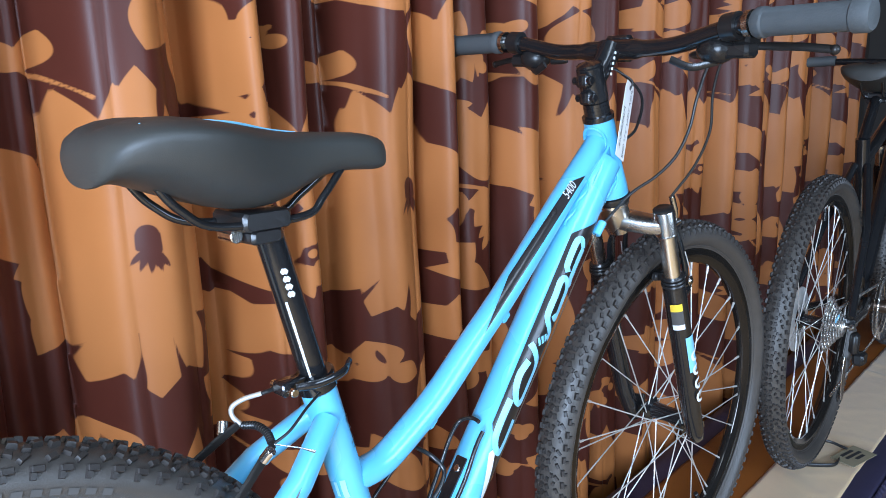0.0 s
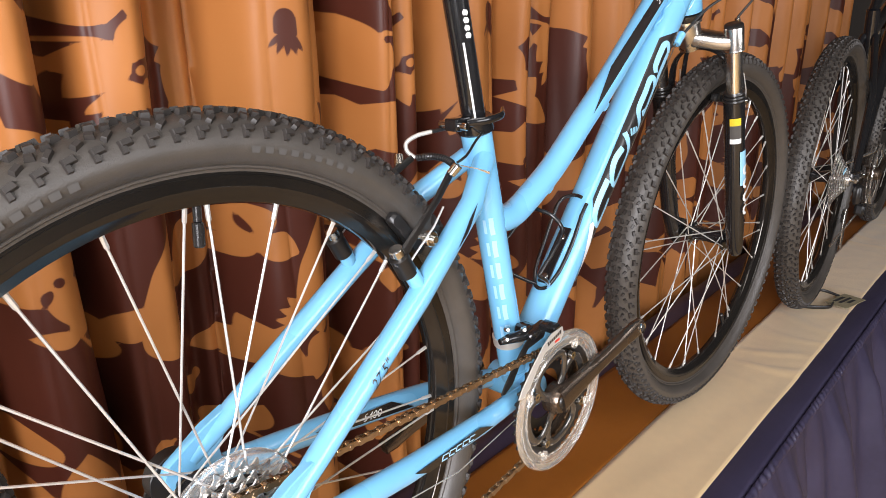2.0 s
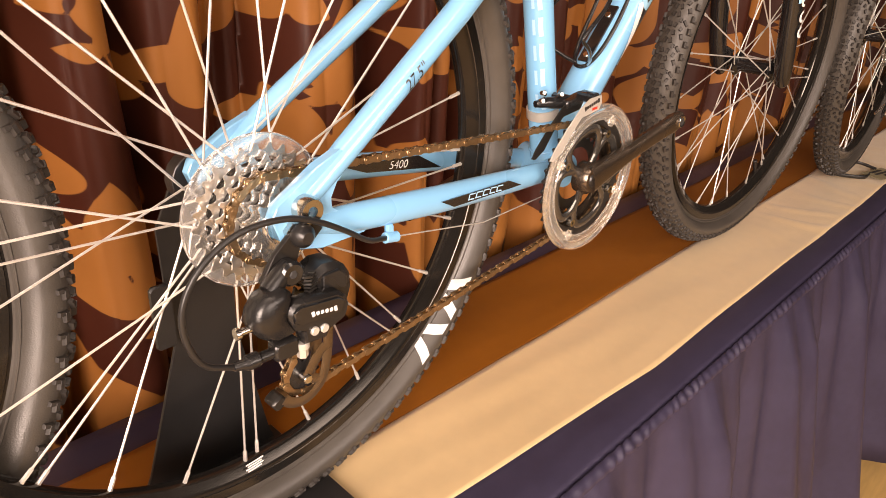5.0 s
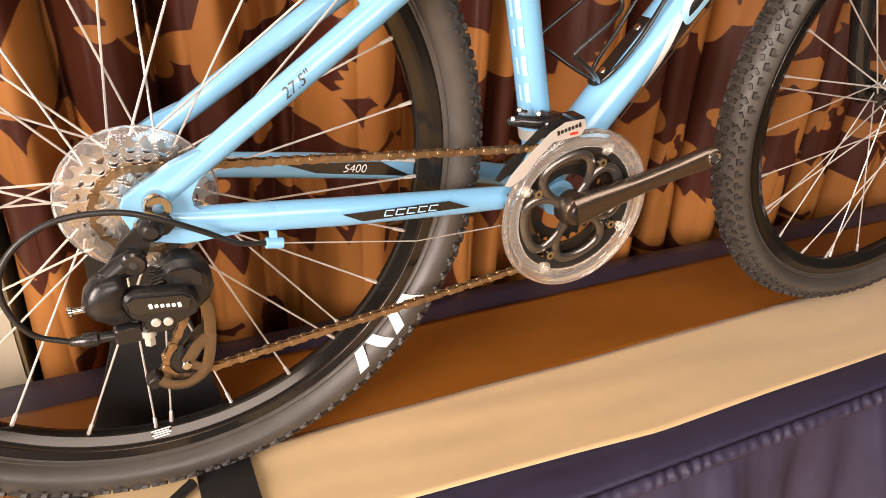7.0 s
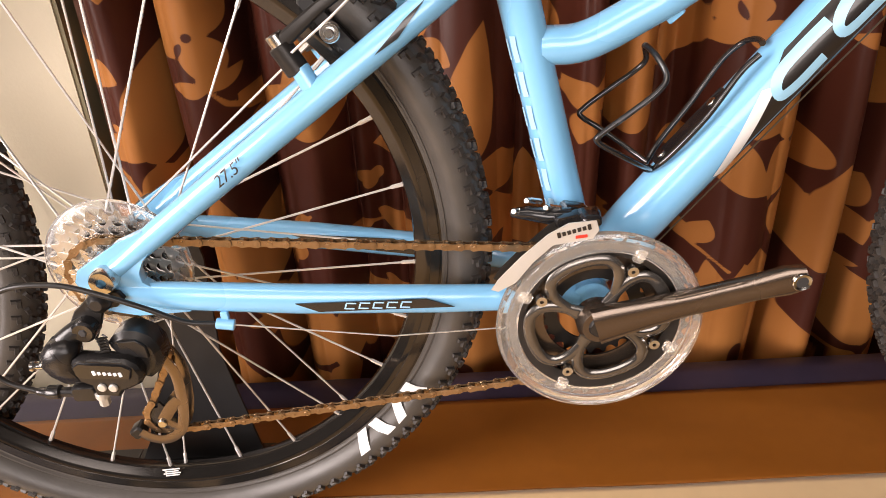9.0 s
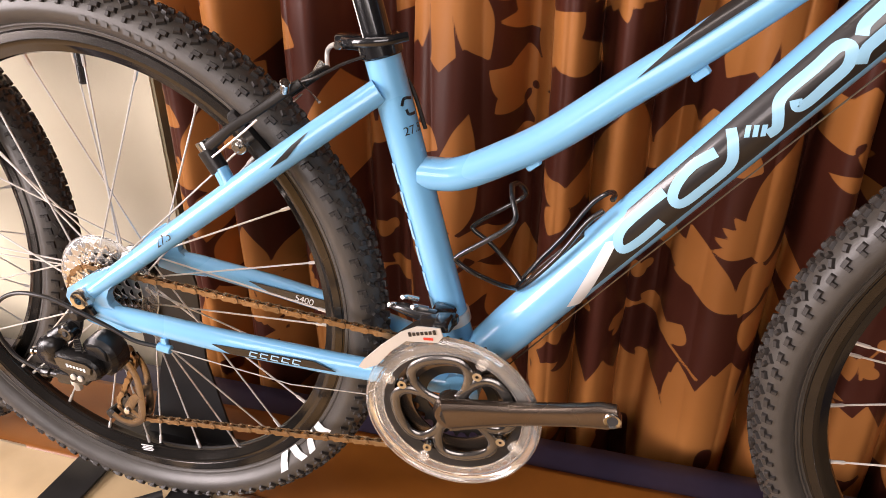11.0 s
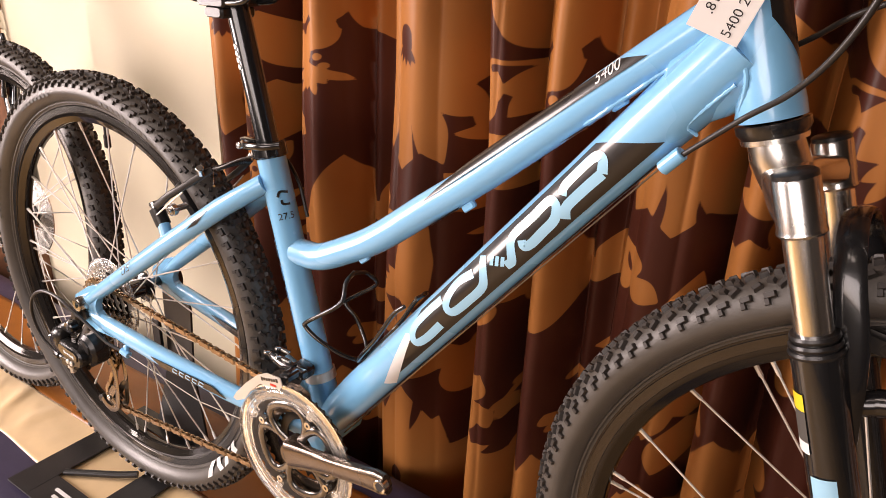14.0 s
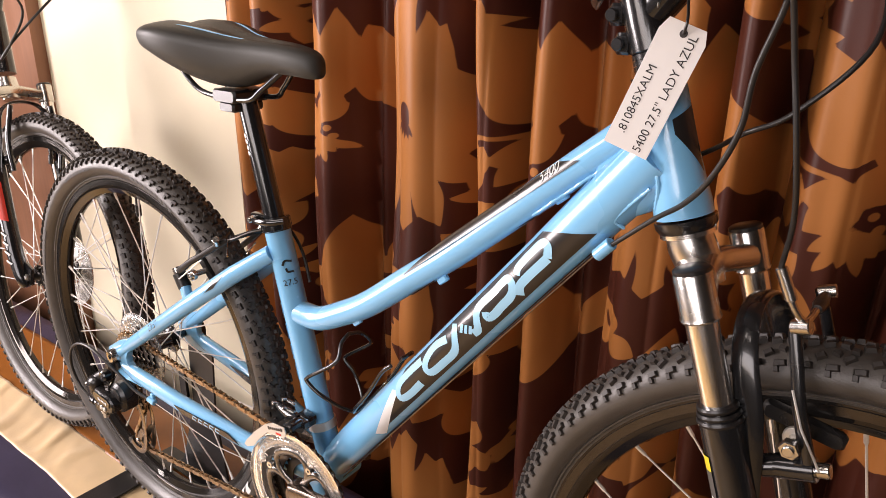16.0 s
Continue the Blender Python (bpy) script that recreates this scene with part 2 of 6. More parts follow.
slab("ceiling", (X0, Y0, CEIL_Z), (X1, 0.9, CEIL_Z + 0.12), ROOM_PAINT)
slab("wall_back", (X0, 0.75, FLOOR_Z), (X1, 0.9, CEIL_Z), ROOM_PAINT)
slab("wall_east", (X1, Y0, FLOOR_Z), (X1 + 0.15, 0.9, CEIL_Z), ROOM_PAINT)
# west wall with a tall opening, front wall with a window opening
slab("wall_west_a", (X0 - 0.15, -0.95, FLOOR_Z), (X0, 0.9, CEIL_Z), ROOM_PAINT)
slab("wall_west_b", (X0 - 0.15, Y0, FLOOR_Z), (X0, -2.15, CEIL_Z), ROOM_PAINT)
slab("wall_west_c", (X0 - 0.15, -2.15, 1.82), (X0, -0.95, CEIL_Z), ROOM_PAINT)
slab("wall_front_a", (X0, Y0 - 0.15, FLOOR_Z), (-1.0, Y0, CEIL_Z), ROOM_PAINT)
slab("wall_front_b", (2.2, Y0 - 0.15, FLOOR_Z), (X1, Y0, CEIL_Z), ROOM_PAINT)
slab("wall_front_c", (-1.0, Y0 - 0.15, FLOOR_Z), (2.2, Y0, 0.55), ROOM_PAINT)
# the cream pillar beside the curtain
PX, PY = -0.19, 0.36
slab("pillar", (-0.61, PY, FLOOR_Z), (PX, 0.75, CEIL_Z), WALL_PAINT)
slab("wall_north", (-1.06, PY + 0.035, FLOOR_Z), (-0.61, 0.75, CEIL_Z), WALL_PAINT)
# thin skin on the pillar's side face, its shade painted in as dark olive
slab("pillar_side", (PX, PY + 0.002, FLOOR_Z), (PX + 0.006, 0.75, CEIL_Z), WALL_SHADED)
slab("wood_panel", (-2.12, 0.36, FLOOR_Z), (-1.06, 0.75, CEIL_Z), WOOD)
# floor of planks
floor = slab("floor", (X0, Y0, FLOOR_Z - 0.05), (X1, 0.9, FLOOR_Z - 0.012), FLOOR_WOOD)
PLANK = Solid().box((0.896, 0.0925, 0.012), None, 0.0008).mesh("plank", FLOOR_WOOD, 0)
for row in range(16):
    for k in range(4):
        pk = part("plank", PLANK, None, floor)
        pk.location = (0.95 + 0.9 * k - 0.37 * (row % 3), -1.62 + 0.095 * row, FLOOR_Z - 0.0058)


# ---- curtain ----
# centre and half width of the pleats that stand forward
PLEATS = [(-0.125, 0.040), (-0.005, 0.046), (0.122, 0.052), (0.332, 0.066), (0.492, 0.031), (0.574, 0.034), (0.742, 0.058), (0.842, 0.030), (0.958, 0.052), (1.085, 0.050)]
_rng = random.Random(5)
while PLEATS[-1][0] < 3.2:
    PLEATS.append((PLEATS[-1][0] + _rng.uniform(0.105, 0.185), _rng.uniform(0.036, 0.060)))


def fold_depth(x, z):
    """How far the cloth stands back from its mean plane: rounded pleats in front, shaded hollows between."""
    dome = np.zeros(np.shape(x))
    for i, (c, h) in enumerate(PLEATS):
        cc = c + 0.007 * np.sin(z * 2.6 + i * 1.9) + 0.003 * np.sin(z * 7.0 + i)
        hh = h * (1.16 + 0.10 * np.sin(z * 1.9 + 2.3 * i) - 0.10 * (z - 0.6))
        t = np.clip(np.abs((x - cc) / hh), 0, 1)
        dome = np.maximum(dome, (0.86 + 0.14 * math.sin(i * 2.1)) * (1 - t ** 2.4) ** 0.62)
    crease = 0.007 * np.abs(np.sin(math.pi * (x / 0.061 + 0.35 * np.sin(x * 9 + 1.0) + 0.16 * np.sin(z * 2.3)))) ** 0.6
    hollow = 0.010 * np.sin(x * 2 * math.pi / 0.052 + 1.4 * np.sin(z * 1.3 + x * 6)) * (1 - dome)
    ripple = 0.0030 * np.sin(z * 5.3 + x * 13) + 0.0016 * np.sin(z * 14 + x * 37)
    return 0.094 - 0.150 * dome - crease + hollow + ripple


def petal(u, w, cu, cw, angle, length, width, skew=1.0):
    """Signed distance, roughly, to a pointed leaf that starts at (cu, cw) and points along angle; skew sets where it is widest."""
    c, s = math.cos(radians(angle)), math.sin(radians(angle))
    a = ((u - cu) * c + (w - cw) * s) / length
    # the mid line bends a little to one side
    b = -(u - cu) * s + (w - cw) * c - 0.05 * length * math.sin(angle * 0.7) * np.sin(math.pi * np.clip(a, 0, 1))
    aa = np.clip(a, 0.0, 1.0)
    top = min(0.72, 0.42 * skew)
    r = 1.05
    q = r * top / (1 - top)
    half = width * 0.56 * aa ** q * (1 - aa) ** r / (top ** q * (1 - top) ** r)
    off = np.abs(a - aa) * length
    return np.hypot(np.maximum(np.abs(b) - half, 0), off) + np.minimum(np.abs(b) - half, 0)


PU, PW = 0.43, 0.80


def leaf_field(u, w):
    """The printed pattern: below 0 is leaf, above 0 is ground."""
    field = np.full(u.shape, 1.0)
    for du in (-1, 0, 1):
        for dw in (-1, 0, 1):
            uu = (u - 0.325 + PU / 2) % PU - PU / 2 - du * PU
            ww = (w - 0.736 + PW / 2) % PW - PW / 2 - dw * PW

            def put(shape):
                nonlocal field
                field = np.minimum(field, shape)

            def cut(shape):
                nonlocal field
                field = np.maximum(field, -shape)

            def leaves(x, z, rows, skew=1.0):
                for angle, length, width in rows:
                    put(petal(uu, ww, x, z, angle, length, width, skew))

            def stem(pts, half_width):
                for (ax, ay), (bx, by) in zip(pts, pts[1:]):
                    dx, dy = bx - ax, by - ay
                    k = np.clip(((uu - ax) * dx + (ww - ay) * dy) / (dx * dx + dy * dy), 0, 1)
                    put(np.hypot(uu - ax - k * dx, ww - ay - k * dy) - half_width)

            # broad flower: petals close together, parted at their tips, hanging lower ones
            put(np.hypot(uu * 1.25, (ww + 0.030) * 0.85) - 0.050)
            leaves(-0.004, -0.045, ((87, 0.250, 0.104), (72, 0.205, 0.072), (107, 0.205, 0.066), (124, 0.205, 0.058)), 1.05)
            leaves(-0.030, -0.015, ((143, 0.150, 0.056), (157, 0.132, 0.058), (196, 0.085, 0.050), (231, 0.110, 0.066)), 1.1)
            leaves(-0.012, -0.040, ((231, 0.140, 0.062), (252, 0.155, 0.058), (273, 0.165, 0.088), (296, 0.155, 0.064)), 1.1)
            leaves(0.020, -0.030, ((318, 0.095, 0.056), (18, 0.085, 0.060), (48, 0.110, 0.056)), 1.1)
            for ang, far in ((262, 0.075), (285, 0.080), (242, 0.080), (97, 0.150), (80, 0.140), (116, 0.130)):
                c, k = math.cos(radians(ang)), math.sin(radians(ang))
                cut(petal(uu, ww, -0.006 + far * c, -0.040 + far * k, ang, 0.110, 0.012, 1.7))
            # its dark bell with hanging threads
            cut(np.maximum(np.abs(uu - 0.002) - 0.012, np.abs(ww - 0.008) - 0.011))
            cut(np.hypot(uu - 0.002, ww - 0.018) - 0.011)
            for k in range(5):
                cut(petal(uu, ww, 0.002, 0.000, 232 + 19 * k, 0.034, 0.0062, 1.0))
            # nodding blossom with narrow threads, round leaves and a curled stalk
            bu, bw = -0.203, -0.034
            leaves(bu, bw - 0.006, tuple((226 + 19 * k, 0.052 + 0.012 * (k % 2), 0.0135) for k in range(6)), 1.5)
            leaves(bu + 0.004, bw + 0.020, ((222, 0.066, 0.038), (36, 0.046, 0.032), (62, 0.060, 0.038), (186, 0.060, 0.040)))
            leaves(bu - 0.058, bw + 0.036, ((244, 0.066, 0.030),))
            stem(((bu + 0.002, bw), (bu + 0.008, bw + 0.030), (bu - 0.020, bw + 0.044), (bu - 0.066, bw + 0.048), (bu - 0.086, bw + 0.028)), 0.0030)
            for k in range(3):
                put(np.hypot(uu - bu - 0.010 - 0.007 * k, ww - bw - 0.018 + 0.017 * k) - 0.0062)
            # two tall leaves over it
            leaves(-0.180, 0.020, ((86, 0.150, 0.050),), 0.9)
            leaves(-0.212, 0.026, ((114, 0.165, 0.078),), 0.85)
            leaves(0.118, -0.034, ((115, 0.140, 0.052),), 1.0)
            leaves(0.160, -0.068, ((108, 0.120, 0.046),), 1.0)
            # four-leaved sprig with a knot of berries
            leaves(0.136, -0.128, ((137, 0.076, 0.044), (43, 0.064, 0.042), (-26, 0.090, 0.046), (-104, 0.066, 0.040), (177, 0.070, 0.034), (92, 0.050, 0.030)))
            leaves(0.104, -0.225, ((45, 0.056, 0.040), (147, 0.058, 0.044), (-70, 0.074, 0.040), (100, 0.060, 0.036), (215, 0.050, 0.036)))
            cut(np.hypot(uu - 0.108, ww + 0.230) - 0.0055)
            cut(petal(uu, ww, 0.100, -0.236, 250, 0.022, 0.009))
            leaves(0.119, -0.297, ((175, 0.042, 0.020), (34, 0.040, 0.018), (100, 0.030, 0.012)))
            stem(((0.119, -0.297), (0.134, -0.320), (0.168, -0.345)), 0.0026)
            leaves(0.179, -0.342, ((36, 0.060, 0.040), (140, 0.046, 0.030), (250, 0.050, 0.030)))
            # crowded leaves hanging over
            leaves(0.095, 0.178, ((103, 0.105, 0.046), (60, 0.070, 0.034)))
            leaves(0.156, 0.262, ((-115, 0.095, 0.050), (-60, 0.060, 0.030), (75, 0.060, 0.036)))
            leaves(0.046, 0.315, ((-105, 0.095, 0.050), (-80, 0.070, 0.040), (80, 0.070, 0.060)), 1.2)
            stem(((0.118, 0.178), (0.121, 0.206), (0.112, 0.240)), 0.0034)
            stem(((0.196, 0.222), (0.192, 0.246), (0.206, 0.276), (0.224, 0.290)), 0.0026)
            for x, z in ((0.212, 0.284), (0.196, 0.251), (0.204, 0.236), (0.226, 0.268), (-0.150, 0.208), (-0.128, 0.288), (-0.118, 0.300), (-0.136, 0.302)):
                put(np.hypot(uu - x, ww - z) - 0.0105)
            leaves(-0.150, 0.216, ((110, 0.030, 0.018), (20, 0.026, 0.016)))
            stem(((-0.030, 0.165), (-0.062, 0.192), (-0.100, 0.214), (-0.150, 0.230)), 0.0026)
            # lower blossom: threads fanned upwards, tall leaf and spread leaves beside it
            leaves(0.012, -0.420, tuple((108 + 17 * k, 0.070 - 0.004 * k, 0.0135) for k in range(5)), 1.5)
            leaves(0.016, -0.430, ((84, 0.180, 0.050), (262, 0.085, 0.036)), 0.9)
            leaves(-0.008, -0.505, ((119, 0.125, 0.046), (60, 0.070, 0.034)))
            leaves(-0.026, -0.452, ((178, 0.095, 0.046), (205, 0.060, 0.034)))
            leaves(-0.182, -0.390, ((85, 0.185, 0.074), (120, 0.080, 0.036)), 0.95)
            leaves(-0.110, -0.330, ((75, 0.085, 0.050), (160, 0.060, 0.032)))
            leaves(-0.045, -0.285, ((113, 0.056, 0.044), (-27, 0.046, 0.036), (200, 0.044, 0.030)))
            cut(petal(uu, ww, -0.048, -0.278, 110, 0.030, 0.006))
            # upright leaves of the foot
            leaves(-0.034, -0.770, ((98, 0.150, 0.048),), 0.9)
            leaves(0.000, -0.760, ((95, 0.142, 0.056), (70, 0.090, 0.036)), 0.9)
            leaves(-0.125, -0.800, ((97, 0.140, 0.056),), 0.9)
            leaves(-0.192, -0.745, ((101, 0.125, 0.046), (60, 0.070, 0.030)), 0.9)
            leaves(0.100, -0.560, ((88, 0.110, 0.050), (132, 0.070, 0.034), (40, 0.075, 0.036), (250, 0.060, 0.034)))
            leaves(0.150, -0.640, tuple((60 * k + 20, 0.040, 0.018) for k in range(6)))
            cut(np.hypot(uu - 0.150, ww + 0.640) - 0.005)
            leaves(-0.075, -0.600, ((140, 0.060, 0.030), (70, 0.050, 0.026)))
    return field


def sample_print(u, w):
    """One repeat of the print, drawn finely once and read between its points."""
    nu, nw = 260, 480
    gu, gw = np.meshgrid(np.arange(nu) * PU / nu, np.arange(nw) * PW / nw)
    tile = leaf_field(gu, gw)
    fu, fw = (u / PU) % 1.0 * nu, (w / PW) % 1.0 * nw
    i, j = np.floor(fu).astype(int), np.floor(fw).astype(int)
    a, b = fu - i, fw - j
    i, j = i % nu, j % nw
    i1, j1 = (i + 1) % nu, (j + 1) % nw
    return (tile[j, i] * (1 - a) + tile[j, i1] * a) * (1 - b) + (tile[j1, i] * (1 - a) + tile[j1, i1] * a) * b


def curtain_material():
    m = bpy.data.materials.new("leaf_printed_satin")
    m.use_nodes = True
    nt = m.node_tree
    b = nt.nodes["Principled BSDF"]
    at = nt.nodes.new("ShaderNodeAttribute")
    at.attribute_name = "leaf"
    mr = nt.nodes.new("ShaderNodeMapRange")
    mr.inputs[1].default_value, mr.inputs[2].default_value = -0.0007, 0.0007
    nt.links.new(at.outputs["Fac"], mr.inputs[0])
    tc = nt.nodes.new("ShaderNodeTexCoord")
    n1 = nt.nodes.new("ShaderNodeTexNoise")
    n1.inputs["Scale"].default_value = 7.0
    nt.links.new(tc.outputs["Object"], n1.inputs["Vector"])
    n2 = nt.nodes.new("ShaderNodeTexNoise")
    n2.inputs["Scale"].default_value = 900.0
    nt.links.new(tc.outputs["Object"], n2.inputs["Vector"])
    gold = nt.nodes.new("ShaderNodeMix")
    gold.data_type = "RGBA"
    gold.inputs[6].default_value = (0.355, 0.129, 0.031, 1)
    gold.inputs[7].default_value = (0.455, 0.178, 0.051, 1)
    nt.links.new(n1.outputs[0], gold.inputs[0])
    ground = nt.nodes.new("ShaderNodeMix")
    ground.data_type = "RGBA"
    ground.inputs[6].default_value = (0.055, 0.0135, 0.0075, 1)
    ground.inputs[7].default_value = (0.085, 0.0230, 0.0140, 1)
    nt.links.new(n1.outputs[0], ground.inputs[0])
    mix = nt.nodes.new("ShaderNodeMix")
    mix.data_type = "RGBA"
    nt.links.new(mr.outputs[0], mix.inputs[0])
    nt.links.new(gold.outputs[2], mix.inputs[6])
    nt.links.new(ground.outputs[2], mix.inputs[7])
    nt.links.new(mix.outputs[2], b.inputs["Base Color"])
    rr = nt.nodes.new("ShaderNodeMapRange")
    rr.inputs[3].default_value, rr.inputs[4].default_value = 0.46, 0.40
    nt.links.new(mr.outputs[0], rr.inputs[0])
    nt.links.new(rr.outputs[0], b.inputs["Roughness"])
    b.inputs["Sheen Weight"].default_value = 0.0
    b.inputs["Specular IOR Level"].default_value = 0.22
    bp = nt.nodes.new("ShaderNodeBump")
    bp.inputs["Strength"].default_value, bp.inputs["Distance"].default_value = 0.08, 0.001
    nt.links.new(n2.outputs[0], bp.inputs["Height"])
    nt.links.new(bp.outputs[0], b.inputs["Normal"])
    return m


def build_curtain():
    xs = np.concatenate([np.arange(PX + 0.012, 1.4, 0.0025), np.arange(1.4, 3.3, 0.005)])
    zs = np.concatenate([np.arange(FLOOR_Z + 0.02, -0.06, 0.09), np.arange(-0.06, 1.32, 0.0034), np.arange(1.36, CEIL_Z - 0.005, 0.09)])
    gx, gz = np.meshgrid(xs, zs)
    y = 0.335 + fold_depth(gx, gz)
    # the near edge tucks in against the pillar
    y = y + 0.02 * np.clip((0.05 - gx) / 0.24, 0, 1)
    # the print follows the cloth, which is longer than the curtain is wide
    line = fold_depth(xs, np.full(xs.shape, 0.6))
    run = np.concatenate([[0.0], np.cumsum(np.hypot(np.diff(xs), np.diff(line)))])
    run = run * (xs[-1] - xs[0]) / run[-1]
    run = run + 0.323 - np.interp(0.323, xs, run)
    u = np.broadcast_to(0.84 * xs + 0.16 * run, gx.shape)
    wob = 0.012 * np.sin(gx * 13.0 + 1.2) + 0.006 * np.sin(gz * 17 + gx * 5)
    leaf = sample_print(u, gz + wob) + 0.0010 * np.sin(u * 83 + gz * 37) * np.sin(gz * 71 - u * 29)
    nz, nx = gx.shape
    co = np.stack([gx, y, gz], -1).reshape(-1, 3)
    idx = np.arange(nx * nz).reshape(nz, nx)
    q = np.stack([idx[:-1, :-1], idx[:-1, 1:], idx[1:, 1:], idx[1:, :-1]], -1).reshape(-1, 4)
    me = bpy.data.meshes.new("curtain")
    me.from_pydata(co.tolist(), [], q.tolist())
    at = me.attributes.new("leaf", "FLOAT", "POINT")
    at.data.foreach_set("value", leaf.reshape(-1).astype(np.float32))
    me.polygons.foreach_set("use_smooth", np.ones(len(q), bool))
    me.materials.append(curtain_material())
    ob = new("curtain", me)
    thick = ob.modifiers.new("thickness", "SOLIDIFY")
    thick.thickness, thick.offset = 0.0012, 1.0
    return tagged(ob, "pleated brown satin curtain printed with large golden leaves", "curtain")


build_curtain()

# ---- table ----
TZ = -0.003
TX0, TX1, TY0, TY1 = -1.75, 3.55, -0.205, 0.245


def cloth_strip(name, y0, y1, lift, material, label, nx=900, ny=18, x0=TX0, x1=TX1, amp=0.0016, folds=0.0, sweep=0.0):
    s = Solid()
    top = []
    for j in range(ny + 1):
        row = []
        for i in range(nx + 1):
            x = x0 + (x1 - x0) * i / nx
            near = y0 + sweep * max(0.0, min(1.0, (0.55 - x) / 0.85))
            y = near + (y1 - near) * j / ny
            edge = 0.0012 * (math.sin(x * 7 + 1) + 0.5 * math.sin(x * 19)) if j in (0, ny) else 0
            wr = noise.noise((x * 2.2 + y * 9, y * 16 + x * 1.5, lift * 900)) * amp + noise.noise((x * 7, y * 30, 4.0)) * amp * 0.4
            # towards its far end the cloth lies bunched in soft folds across the table
            k = max(0.0, min(1.0, (-0.20 - x) / 0.12)) * folds + max(0.0, min(1.0, (x - 1.15) / 0.25)) * folds * 0.4
            f = math.sin(x * 2 * math.pi / 0.105 + 4.5 * noise.noise((x * 4, y * 5, 1.0)) + y * 9) * (0.45 + noise.noise((x * 5, y * 7, 3.0)))
            wr += k * (0.010 * max(0.0, f) ** 1.5 + 0.004 * max(0.0, noise.noise((x * 20 + y * 14, y * 8, 6.0))))
            row.append(Vector((x + 0.006 * k * f, y + edge, TZ - 0.0016 + lift + wr)))
        top.append(row)
    s.grid(top, closed_u=False)
    ob = part(name, s, material, smooth=60)
    th = ob.modifiers.new("thickness", "SOLIDIFY")
    th.thickness, th.offset = 0.0006, -1.0
    return tagged(ob, label, "tablecloth")


slab("table", (TX0 + 0.005, TY0 + 0.006, TZ - 0.032), (TX1 - 0.005, TY1 - 0.006, TZ - 0.0072), WOOD, "long display table under a draped cloth", "table", "thing")


def table_skirt(x0, x1, label):
    """The navy cloth: flat on the top, over the near edge and down to the floor in pleats."""
    rows = []
    prof = [(TY1, TZ - 0.30), (TY1, TZ - 0.01), (TY1 - 0.004, TZ - 0.0055), (TY1 - 0.03, TZ - 0.005), (0.05, TZ - 0.005), (-0.10, TZ - 0.005), (-0.165, TZ - 0.0048), (TY0 + 0.008, TZ - 0.0046), (TY0, TZ - 0.009), (TY0 - 0.002, TZ - 0.025), (TY0 - 0.006, TZ - 0.06)]
    prof += [(TY0 - 0.008 - 0.012 * k / 9, TZ - 0.06 - (0.64) * k / 9) for k in range(1, 10)]
    nx = int(140 * (x1 - x0))
    for j, (y, z) in enumerate(prof):
        row = []
        drop = max(0.0, (TZ - 0.012 - z)) if y < 0 else 0
        for i in range(nx + 1):
            x = x0 + (x1 - x0) * i / nx
            a = min(1.0, drop / 0.10)
            pl = math.sin(x * 2 * math.pi / 0.30 + 1.5 * math.sin(x * 3.3)) + 0.42 * math.sin(x * 2 * math.pi / 0.105 + x * 3) * (1.3 - min(1, drop / 0.5))
            dy = (-0.027 * pl - 0.020) * a * (0.4 + 1.9 * min(1, drop / 0.7)) - 0.075 * drop / 0.7
            dz = 0.0012 * noise.noise((x * 6, y * 14, 2.0)) if not drop else 0.0020 * math.sin(x * 2 * math.pi / 0.028 + 2 * math.sin(x * 9)) * (1 - a)
            row.append(Vector((x, y + dy, z + dz + 0.012 * math.sin(x * 5.0) * min(1, drop / 0.7))))
        rows.append(row)
    skirt = thing("table_skirt", label, "tablecloth")
    drop = Solid().grid(rows[8:], closed_u=False)
    # end drops
    for xe in (x0, x1):
        end = []
        for k in range(12):
            z = TZ - 0.005 - 0.68 * k / 11
            end.append([Vector((xe + (0.012 * min(1, k / 3) * math.sin(t * 40) if k else 0), TY0 + (TY1 - TY0) * t, z)) for t in [i / 40 for i in range(41)]])
        drop.grid(end, closed_u=False)
    # gathered seam where the drop is sewn to the top
    seam, n = [], int(520 * (x1 - x0))
    for v in range(7):
        a = -0.5 + v / 6
        row = []
        for i in range(n + 1):
            x = x0 + (x1 - x0) * i / n
            g = math.sin(x * 2 * math.pi / 0.021 + 2.5 * math.sin(x * 11)) * (0.6 + 0.4 * math.sin(x * 37))
            row.append(Vector((x + 0.002 * math.sin(x * 90 + v), TY0 - 0.003 - 0.010 * math.cos(a * math.pi) - 0.0035 * g * (a + 0.5), TZ - 0.010 - 0.026 * (a + 0.35) + 0.0012 * g)))
        seam.append(row)
    for nm, sol, lab in (("top_cloth", Solid().grid(rows[:9], closed_u=False), ""), ("pleated_drop", drop, "navy satin hanging in loose pleats"), ("gathered_seam", Solid().grid(seam, closed_u=False), "gathered navy seam along the edge")):
        ob = part(nm, sol, NAVY, skirt, lab, smooth=60)
        th = ob.modifiers.new("thickness", "SOLIDIFY")
        th.thickness, th.offset = 0.0012, -1.0
    return skirt


table_skirt(TX0, TX1, "navy satin tablecloth hanging in pleats over the table's edge")
cloth_strip("gold_runner", -0.155, 0.008, 0.0, GOLD_CLOTH, "cream gold satin runner lying along the table", amp=0.0022, folds=1.0, sweep=0.052)
cloth_strip("rust_runner", 0.004, 0.176, -0.0012, RUST_CLOTH, "rust brown satin runner behind the gold one")

